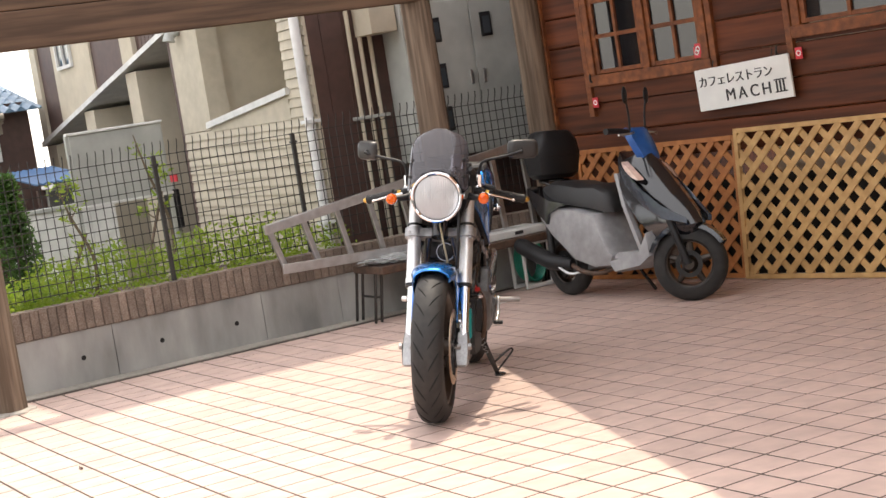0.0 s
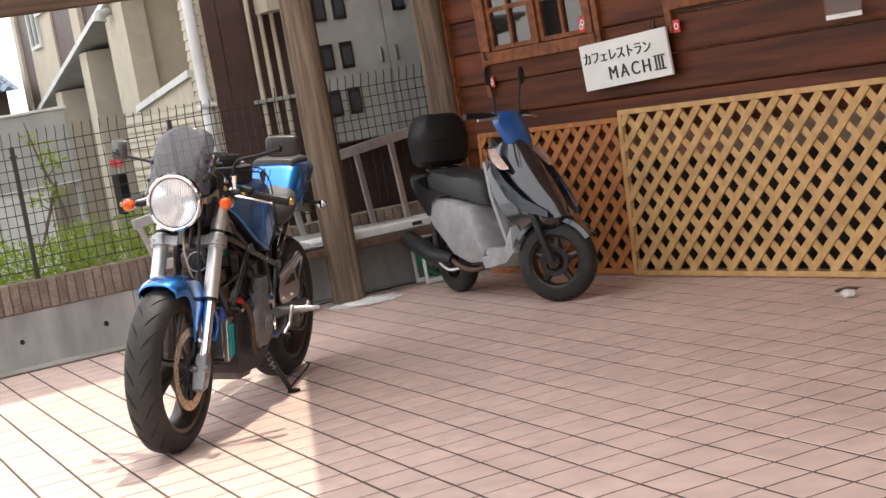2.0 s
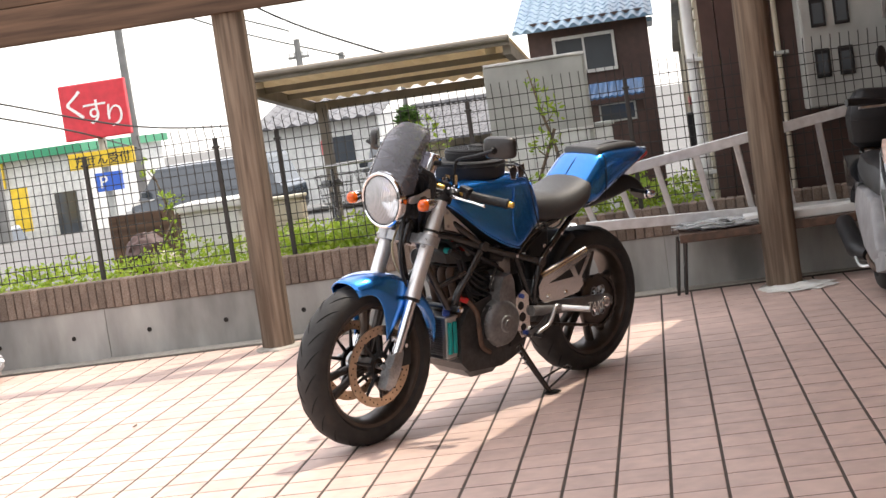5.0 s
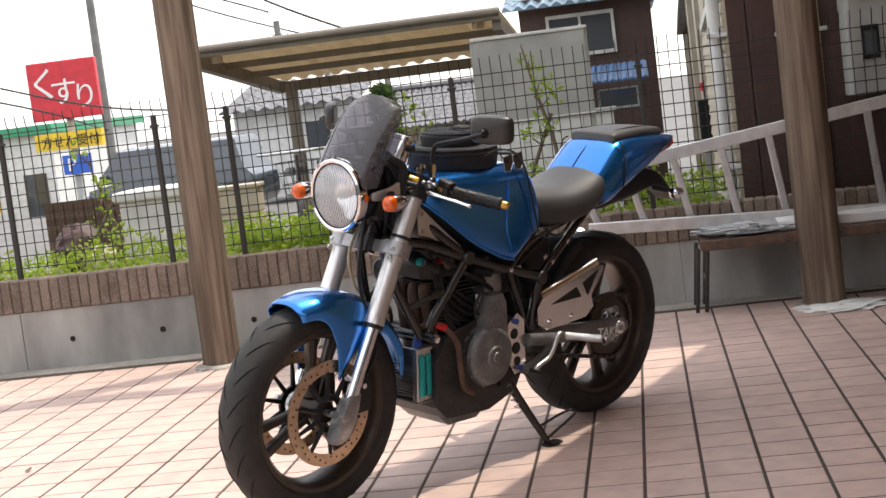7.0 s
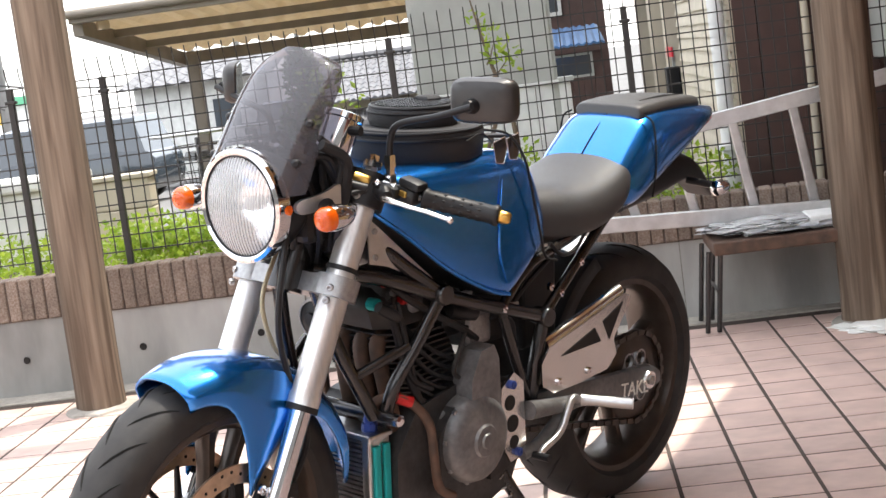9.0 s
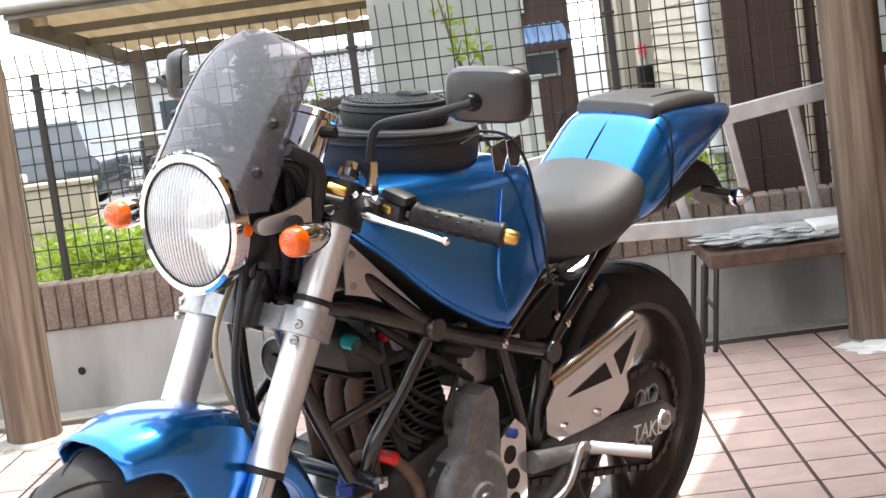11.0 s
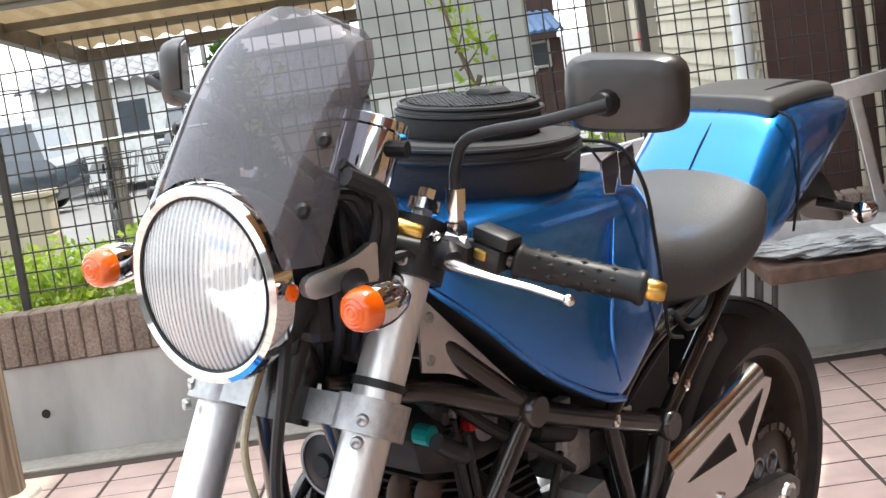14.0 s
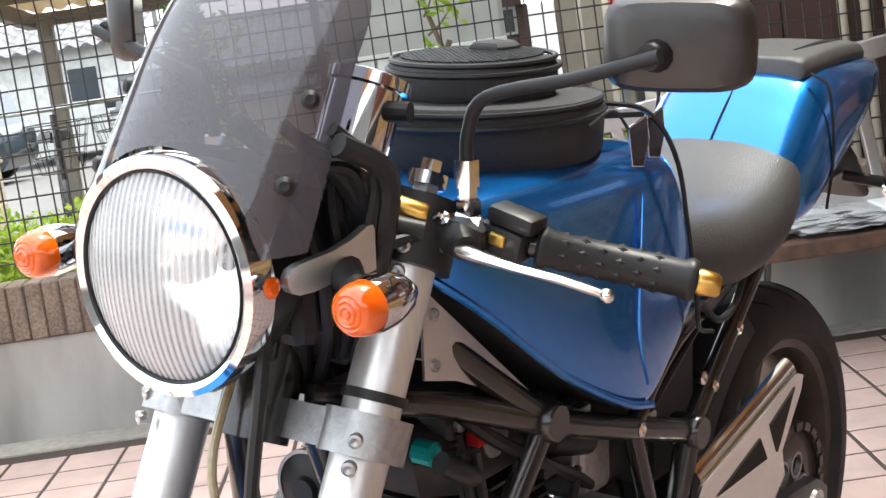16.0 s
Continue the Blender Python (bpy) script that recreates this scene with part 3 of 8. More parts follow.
BLUE_FIT = material("blue_fitting", (0.04, 0.08, 0.32), 0.35, 0.5)
HOSE = material("clear_brake_hose", (0.32, 0.27, 0.17), 0.35, scale=200)
MIRROR_BACK = material("mirror_shell", (0.025, 0.023, 0.022), 0.38, scale=60, bump=0.05)
LENS_WHITE = material("frosted_white", (0.7, 0.7, 0.68), 0.3, trans=0.3)


def see_through(name, tint, gloss_rough=0.04, ribs=0.0, haze=0.0):
    m = bpy.data.materials.new(name)
    m.use_nodes = True
    nt = m.node_tree
    nt.nodes.remove(nt.nodes["Principled BSDF"])
    tr, gl, mx, fr = (nt.nodes.new(k) for k in ("ShaderNodeBsdfTransparent", "ShaderNodeBsdfGlossy", "ShaderNodeMixShader", "ShaderNodeFresnel"))
    tr.inputs[0].default_value = (*tint, 1)
    gl.inputs["Roughness"].default_value = gloss_rough
    fr.inputs["IOR"].default_value = 1.5
    base = tr.outputs[0]
    if haze:
        df, mh = nt.nodes.new("ShaderNodeBsdfDiffuse"), nt.nodes.new("ShaderNodeMixShader")
        # on ribbed glass the white diffuse paints in the sky's reflection
        df.inputs[0].default_value = (0.86, 0.87, 0.88, 1) if ribs else (0.55, 0.53, 0.60, 1)
        mh.inputs[0].default_value = haze
        nt.links.new(base, mh.inputs[1])
        nt.links.new(df.outputs[0], mh.inputs[2])
        base = mh.outputs[0]
    nt.links.new(fr.outputs[0], mx.inputs[0])
    nt.links.new(base, mx.inputs[1])
    nt.links.new(gl.outputs[0], mx.inputs[2])
    if ribs:
        tc, wv, bp = nt.nodes.new("ShaderNodeTexCoord"), nt.nodes.new("ShaderNodeTexWave"), nt.nodes.new("ShaderNodeBump")
        wv.bands_direction = "Y"
        wv.inputs["Scale"].default_value = ribs
        bp.inputs["Strength"].default_value, bp.inputs["Distance"].default_value = 0.35, 0.001
        nt.links.new(tc.outputs["Object"], wv.inputs[0])
        nt.links.new(wv.outputs["Fac"], bp.inputs["Height"])
        nt.links.new(bp.outputs[0], gl.inputs["Normal"])
        if haze:
            nt.links.new(bp.outputs[0], df.inputs["Normal"])
            # rib shading is painted: the diffuse share follows the wave
            mr = nt.nodes.new("ShaderNodeMapRange")
            mr.inputs[3].default_value, mr.inputs[4].default_value = haze * 0.65, haze * 1.4
            nt.links.new(wv.outputs["Fac"], mr.inputs[0])
            nt.links.new(mr.outputs[0], mh.inputs[0])
    nt.links.new(mx.outputs[0], nt.nodes["Material Output"].inputs[0])
    return m


SMOKE = see_through("smoked_screen", (0.13, 0.122, 0.138), 0.04, haze=0.085)
LENS = see_through("ribbed_lamp_glass", (0.93, 0.95, 0.95), 0.05, ribs=46.0, haze=0.36)

BD = Vector((-0.79720, 0.60371, 0))
BL = Vector((0.59783, 0.78945, -0.13917))
BU = Vector((0.08402, 0.11095, 0.99027))
BO = Vector((-0.115, -0.44, 0.0))
BM = Matrix(((BD.x, -BL.x, BU.x, BO.x), (BD.y, -BL.y, BU.y, BO.y), (BD.z, -BL.z, BU.z, BO.z), (0, 0, 0, 1)))
bike = thing("motorcycle", "blue custom naked motorcycle leaning on its side stand", "motorcycle", BM)


def P3(s, l, z):
    """Bike coordinates: s to the rear from the front contact, l to its left, z up."""
    return Vector((s, -l, z))


def side(s, z, l):
    return Vector((s, -l, z))


def wheel(name, s, z, R, w, rim, spokes):
    """Tyre with tread, rim and spokes about the axle at s, z."""
    tyre_pts = []
    for k in range(15):
        a = math.pi * k / 14
        tyre_pts.append((rim + 0.012 + (R - rim - 0.012) * math.sin(a) ** 0.62, -w / 2 * math.cos(a)))
    tyre_pts = [(rim, -w * 0.40)] + tyre_pts + [(rim, w * 0.40)]
    wh = part(name, lathe(tyre_pts, (s, 0, z), (0, -1, 0), 64), RUBBER, bike, "black sport tyre on a dark cast wheel", True)
    # tread grooves are near-black strands on the crown, their shade in the colour
    bm = bmesh.new()
    n = 22
    for k in range(n):
        for sg in (-1, 1):
            a0 = 2 * math.pi * (k + (0.5 if sg < 0 else 0)) / n
            pts = []
            for i in range(7):
                f = i / 6
                lat = sg * w * (0.06 + 0.36 * f)
                a = a0 + 0.26 * f
                c = math.acos(max(-1, min(1, -lat / (w / 2))))
                r = rim + 0.012 + (R - rim - 0.012) * math.sin(c) ** 0.62 - 0.0006
                pts.append((s + r * math.sin(a), -lat, z + r * math.cos(a)))
            add_tube(bm, pts, [0.0008, 0.0028, 0.0034, 0.0034, 0.0030, 0.0022, 0.0008], 5)
    part("tread_pattern", bm, GROOVE_SHADE, wh)
    rp = [(rim + 0.004, -w * 0.42), (rim - 0.010, -w * 0.40), (rim - 0.022, -w * 0.28), (rim - 0.028, 0), (rim - 0.022, w * 0.28), (rim - 0.010, w * 0.40), (rim + 0.004, w * 0.42), (rim - 0.004, w * 0.30), (rim - 0.004, -w * 0.30)]
    part("rim", lathe(rp, (s, 0, z), (0, -1, 0), 64, True), RIM_BLACK, wh, "", True)
    for k in range(spokes):
        for sg in (-1, 1):
            a = 2 * math.pi * (k + 0.12) / spokes
            b = a + sg * 0.20
            bm = bmesh.new()
            p0 = Vector((s + 0.035 * math.sin(a + sg * 0.3), 0, z + 0.035 * math.cos(a + sg * 0.3)))
            p1 = Vector((s + (rim - 0.02) * math.sin(b), 0, z + (rim - 0.02) * math.cos(b)))
            pm = p0.lerp(p1, 0.5)
            rows = []
            for p, ww, tt in ((p0, 0.016, 0.022), (pm, 0.011, 0.017), (p1, 0.015, 0.020)):
                d = (p1 - p0).normalized()
                sd = Vector((d.z, 0, -d.x))
                rows.append([p + sd * ww * x + Vector((0, tt * y, 0)) for x, y in ((-1, -0.5), (-0.5, -1), (0.5, -1), (1, -0.5), (1, 0.5), (0.5, 1), (-0.5, 1), (-1, 0.5))])
            part("spoke", loft(rows), RIM_BLACK, wh, "", True)
    part("hub", lathe([(0.0, -0.06), (0.030, -0.06), (0.036, -0.045), (0.030, 0), (0.036, 0.045), (0.030, 0.06), (0, 0.06)], (s, 0, z), (0, -1, 0), 24), RIM_BLACK, wh, "", True)
    part("axle", lathe([(0.0, -0.10), (0.010, -0.10), (0.010, 0.10), (0, 0.10)], (s, 0, z), (0, -1, 0), 12), CAST, wh)
    return wh


def rotor(parent, s, z, l, R, mat):
    d = part("brake_disc", lathe([(R, -0.0022), (R, 0.0022), (R - 0.034, 0.0022), (R - 0.034, -0.0022)], (s, -l, z), (0, -1, 0), 64, True), mat, parent, "drilled gold brake disc", True)
    # drillings are near-black dots, slightly proud, that paint the holes' shade
    bm = bmesh.new()
    for k in range(40):
        a = 2 * math.pi * k / 40
        r = R - 0.010 - 0.007 * (k % 3)
        add_lathe(bm, [(0.0, -0.0027), (0.0032, -0.0027), (0.0032, 0.0027), (0, 0.0027)], (s + r * math.sin(a), -l, z + r * math.cos(a)), (0, -1, 0), 8)
    part("drilling_shade", bm, GROOVE_SHADE, d)
    for k in range(10):
        a = 2 * math.pi * k / 10
        c, q = math.sin(a), math.cos(a)
        part("carrier_arm", tube([(s + 0.045 * c, -l, z + 0.045 * q), (s + (R - 0.03) * c, -l, z + (R - 0.03) * q)], [0.008, 0.005], 8), BLACK_PLASTIC, d, "", True)
    part("carrier_ring", lathe([(0.036, -0.006), (0.052, -0.004), (0.052, 0.004), (0.036, 0.006)], (s, -l, z), (0, -1, 0), 24, True), BLACK_PLASTIC, d, "", True)
    return d


FS, FZ = 0.03, 0.297
fw = wheel("front_wheel", FS, FZ, 0.297, 0.122, 0.222, 3)
rotor(bike, FS, FZ, 0.072, 0.146, ROTOR)
rotor(bike, FS, FZ, -0.072, 0.146, ROTOR)
RS, RZ = 1.235, 0.305
wheel("rear_wheel", RS, RZ, 0.300, 0.160, 0.222, 5)

# fork
FT = (0.358, 0.885)
FB = (0.052, 0.275)


def on_fork(f, l):
    return P3(FB[0] + (FT[0] - FB[0]) * f, l, FB[1] + (FT[1] - FB[1]) * f)


for sg in (1, -1):
    l = 0.105 * sg
    leg = part("fork_leg", tube([on_fork(0.40, l), on_fork(0.43, l), on_fork(0.435, l), on_fork(0.93, l), on_fork(1.0, l)], [0.0285, 0.0285, 0.0265, 0.0265, 0.0255], 24), FORK_SILVER, bike, "satin silver upside-down fork tube", True)
    part("slider", tube([on_fork(0.03, l), on_fork(0.41, l)], 0.0195, 20), CHROME, leg, "", True)
    part("dust_seal", tube([on_fork(0.386, l), on_fork(0.402, l)], 0.029, 20), BLACK_PLASTIC, leg, "", True)
    part("axle_lug", loft([[on_fork(f, l) + Vector((a * q, b * q, 0)) for a, b in ((0.026, 0.02), (0.012, 0.026), (-0.012, 0.026), (-0.026, 0.02), (-0.026, -0.02), (-0.012, -0.026), (0.012, -0.026), (0.026, -0.02))] for f, q in ((-0.09, 0.6), (-0.075, 0.95), (0.0, 1.1), (0.05, 1.0), (0.10, 0.85), (0.115, 0.7))]), CAST, leg, "cast silver axle lug", True)
    part("axle_nut", lathe([(0, 0), (0.014, 0), (0.014, 0.012), (0.008, 0.014), (0, 0.014)], P3(FS, l + 0.024 * sg, FZ), (0, -sg, 0), 6), CAST, leg)
    part("rubber_band", tube([on_fork(0.760, l), on_fork(0.773, l)], 0.0295, 20), BLACK_PLASTIC, leg, "", True)
    part("top_cap", tube([on_fork(1.0, l), on_fork(1.018, l), on_fork(1.02, l), on_fork(1.045, l)], [0.022, 0.022, 0.013, 0.012], 6), CAST, leg)
    cal = part("brake_caliper", loft([[P3(FS + 0.10 + a, (0.072 + b) * sg, FZ + 0.035 + c) for b, c in ((-0.028, -0.05), (0.028, -0.05), (0.034, 0), (0.028, 0.05), (-0.028, 0.05), (-0.03, 0))] for a in (-0.022, 0.0, 0.028)]), BLACK_PLASTIC, bike, "black brake caliper", True)
    part("caliper_bolt", lathe([(0, 0), (0.008, 0), (0.008, 0.006), (0, 0.006)], P3(FS + 0.10, 0.105 * sg, FZ + 0.06), (0, -sg, 0), 8), CHROME, cal)
    part("caliper_bracket", tube([on_fork(0.08, l), P3(FS + 0.095, 0.09 * sg, FZ + 0.05)], 0.012, 8), CAST, cal)


def clamp(f, name, mat):
    bm = bmesh.new()
    for sg in (1, -1):
        add_tube(bm, [on_fork(f - 0.028, 0.105 * sg), on_fork(f + 0.028, 0.105 * sg)], 0.039, 24)
    c0 = on_fork(f, 0)
    for sgn in (1,):
        d = (on_fork(1, 0) - on_fork(0, 0)).normalized()
        bk = Vector((d.z, 0, -d.x))
        rows = []
        for l, w in ((-0.085, 0.032), (-0.05, 0.03), (0, 0.045), (0.05, 0.03), (0.085, 0.032)):
            c = P3(c0.x, l, c0.z) + bk * (0.012 if abs(l) < 0.06 else 0)
            rows.append([c + bk * w * a + d * 0.017 * b for a, b in ((-1, -1), (1, -1), (1, 1), (-1, 1))])
        b2 = loft(rows)
        me = bpy.data.meshes.new("tmp")
        b2.to_mesh(me)
        bm.from_mesh(me)
        b2.free()
    c = part(name, bm, mat, bike, "cast aluminium fork clamp", True)
    for sg in (1, -1):
        for dz in (-0.012, 0.012):
            o = on_fork(f + dz / 0.7, 0.105 * sg) + Vector((-0.036, -0.016 * sg, 0))
            part("pinch_bolt", lathe([(0, 0), (0.0065, 0), (0.0065, 0.007), (0.004, 0.008), (0, 0.006)], o, (-0.9, -0.4 * sg, 0), 10), CAST, c)
    return c


clamp(0.716, "lower_clamp", CAST)
clamp(0.965, "upper_clamp", BLACK_PLASTIC)

# front mudguard: a hood over the tyre with a tongue down each side
rows = []
NA = 30
for i in range(NA + 1):
    f = i / NA
    a = radians(-16 + 101 * f)
    r = 0.321 + 0.010 * math.sin(math.pi * f)
    wmax = 0.088 * (0.78 + 0.22 * min(1, f / 0.12)) if f < 0.12 else 0.088
    t = math.exp(-((f - 0.36) / 0.15) ** 2)
    drop = 0.030 + 0.190 * t
    tail = max(0.0, (f - 0.82) / 0.18)
    wmax *= 1 - 0.35 * tail
    drop *= 1 - 0.6 * tail
    ring = []
    for k in range(21):
        q = -1 + 2 * k / 20
        aq = abs(q)
        if aq < 0.5:
            l = q / 0.5 * wmax * 0.86
            rr = r - 0.020 * (aq / 0.5) ** 3
        else:
            g = (aq - 0.5) / 0.5
            l = math.copysign(wmax * (0.86 + 0.14 * min(1, g * 3)) * (1 - 0.05 * g), q)
            rr = r - 0.020 - drop * g
        twist = 0.0
        if aq > 0.5:
            twist = (aq - 0.5) / 0.5 * 0.16 * (0.36 - f) * 2.0 * t
        ring.append(P3(FS + rr * math.sin(a + twist), l, FZ + rr * math.cos(a + twist)))
    rows.append(ring)
bm = loft(rows, close=False)
fender = part("front_mudguard", bm, PAINT, bike, "glossy metallic blue front mudguard", True)
sol = fender.modifiers.new("thickness", "SOLIDIFY")
sol.thickness, sol.offset = 0.004, 0.0
for sg in (1, -1):
    part("bolt", lathe([(0, 0), (0.009, 0), (0.009, 0.005), (0.004, 0.006), (0, 0.004)], P3(0.083, 0.089 * sg, 0.388), (0, -sg, 0), 12), CHROME, fender)

# head lamp
HL = Vector((0.155, 0, 0.868))
HA = Vector((-1, 0, 0.0)).normalized()
lamp = part("headlight", lathe([(0.0, -0.12), (0.035, -0.118), (0.066, -0.10), (0.088, -0.06), (0.095, -0.02), (0.095, 0.0), (0.09, 0.0)], HL, HA, 48), BLACK_PLASTIC, bike, "round headlight with chrome rim", True)
part("rim", lathe([(0.0945, -0.022), (0.1005, -0.018), (0.1025, -0.004), (0.1005, 0.008), (0.095, 0.012), (0.0895, 0.009), (0.089, 0.0), (0.092, -0.01)], HL, HA, 64, True), CHROME, lamp, "polished chrome headlight rim", True)
part("gasket", lathe([(0.0900, 0.006), (0.0885, 0.010), (0.0868, 0.0085), (0.087, 0.004)], HL, HA, 64, True), BLACK_PLASTIC, lamp, "", True)
part("reflector", lathe([(0.012, -0.07), (0.03, -0.062), (0.055, -0.042), (0.075, -0.016), (0.087, 0.004)], HL, HA, 48), REFLECTOR, lamp, "", True)
part("bulb_cap", lathe([(0.0, -0.012), (0.011, -0.014), (0.013, -0.022), (0.013, -0.045), (0.004, -0.05), (0.004, -0.07)], HL, HA, 20), LENS_WHITE, lamp, "", True)
lens_pts = [(0.0868 * math.sin(k / 12 * 1.0) / math.sin(1.0), 0.006 + 0.020 * (math.cos(k / 12 * 1.0) - math.cos(1.0)) / (1 - math.cos(1.0))) for k in range(13)]
part("lens", lathe(lens_pts, HL, HA, 64), LENS, lamp, "ribbed clear glass lens", True)
for sg in (1, -1):
    part("side_bolt", lathe([(0, 0), (0.009, 0), (0.009, 0.007), (0.005, 0.009), (0, 0.009)], HL + Vector((0.012, -0.0965 * sg, 0)), (0, -sg, 0), 12), AMBER, lamp)
    part("lamp_bracket", loft([[P3(s + a * 0.5, sg * (l + b), z + c) for a, b, c in ((0, -0.004, -h), (0, 0.004, -h), (0, 0.004, h), (0, -0.004, h))] for s, l, z, h in ((0.180, 0.104, 0.870, 0.004), (0.183, 0.105, 0.870, 0.009), (0.190, 0.107, 0.870, 0.0125), (0.205, 0.110, 0.871, 0.0135), (0.225, 0.114, 0.874, 0.013), (0.245, 0.118, 0.878, 0.015), (0.262, 0.121, 0.881, 0.020), (0.270, 0.122, 0.882, 0.019))]), ALU, bike, "aluminium headlight bracket", True)
    ind = part("turn_signal", lathe([(0.0, 0.0250), (0.003, 0.0250), (0.0042, 0.0236), (0.0056, 0.0248), (0.0074, 0.0244), (0.0086, 0.0228), (0.0100, 0.0238), (0.0118, 0.0230), (0.0130, 0.0212), (0.0144, 0.0218), (0.0165, 0.0204), (0.0186, 0.0185), (0.0212, 0.011), (0.0222, 0.0), (0.0215, -0.002)], P3(0.182, 0.183 * sg, 0.860), (-1, 0, 0), 28), AMBER, bike, "bullet turn signal with amber lens", True)
    part("signal_body", lathe([(0.0222, 0.0), (0.0232, -0.006), (0.0225, -0.022), (0.0175, -0.042), (0.009, -0.056), (0.0, -0.060)], P3(0.182, 0.183 * sg, 0.860), (-1, 0, 0), 28), CHROME, ind, "", True)
    part("stalk", tube([P3(0.205, 0.165 * sg, 0.860), P3(0.22, 0.14 * sg, 0.862), P3(0.245, 0.112 * sg, 0.866)], [0.011, 0.013, 0.016], 12, 8), BLACK_PLASTIC, ind, "", True)

# smoked screen: its lower edge follows the headlight's rim
def screen_point(q, f):
    w = 0.122 * (1 - 0.10 * f) * (1 if f < 0.72 else math.sqrt(max(0.02, 1 - ((f - 0.72) / 0.29) ** 2)) * 0.75 + 0.25)
    l = w * math.sin(q * 1.35) / math.sin(1.35)
    z0 = 0.868 + math.sqrt(max(0.106 ** 2 - l * l, 0.026 ** 2))
    z = z0 + (1.132 - z0) * f - 0.020 * q * q * f ** 3
    s = 0.160 + 0.70 * (z - 0.974) + 0.34 * max(0.0, z - 1.03) ** 1.2 + 0.085 * (1 - 0.35 * f) * q * q
    return P3(s, l, z)


screen = part("windscreen", loft([[screen_point(-1 + k / 12, i / 20) for k in range(25)] for i in range(21)], close=False), SMOKE, bike, "smoked translucent flyscreen above the headlight", True)
for sg in (1, -1):
    for f in (0.22, 0.48):
        part("screen_bolt", lathe([(0, 0.005), (0.004, 0.006), (0.0075, 0.003), (0.008, -0.003), (0, -0.012)], screen_point(0.76 * sg, f), Vector((-0.75, -0.62 * sg, 0.15)), 14), BLACK_PLASTIC, screen, "", True)

# instruments behind the screen
gauge = part("speedometer", lathe([(0.0, -0.05), (0.029, -0.048), (0.033, -0.03), (0.033, 0.028), (0.037, 0.030), (0.037, 0.040), (0.031, 0.042), (0.0, 0.040)], P3(0.325, 0.07, 0.975), Vector((0.42, -0.05, 0.90)), 32), CHROME, bike, "polished metal instrument pod", True)
part("gauge_lead", tube([P3(0.275, 0.08, 0.94), P3(0.265, 0.09, 0.90), P3(0.28, 0.09, 0.85)], 0.008, 8, 8), BLACK_PLASTIC, gauge)
part("reset_knob", tube([P3(0.325, 0.100, 0.985), P3(0.33, 0.122, 0.985)], 0.009, 10), BLACK_PLASTIC, gauge)
part("wiring_block", box((0.235, -0.075, 0.79), (0.32, 0.075, 0.93), 0.015), BLACK_PLASTIC, bike, "black wiring and connectors behind the headlight")
bm = bmesh.new()
rnd = random.Random(7)
for k in range(12):
    l = rnd.uniform(-0.08, 0.10)
    part("control_cable", tube([P3(0.235, l, 0.94 + rnd.uniform(-0.03, 0.03)), P3(0.245, l + rnd.uniform(0, 0.03), 0.88), P3(0.265, l * 0.8 + 0.02, 0.80), P3(0.30, l * 0.4, 0.73)], 0.006, 6, 12), BLACK_PLASTIC, bike, "black control cable", True)

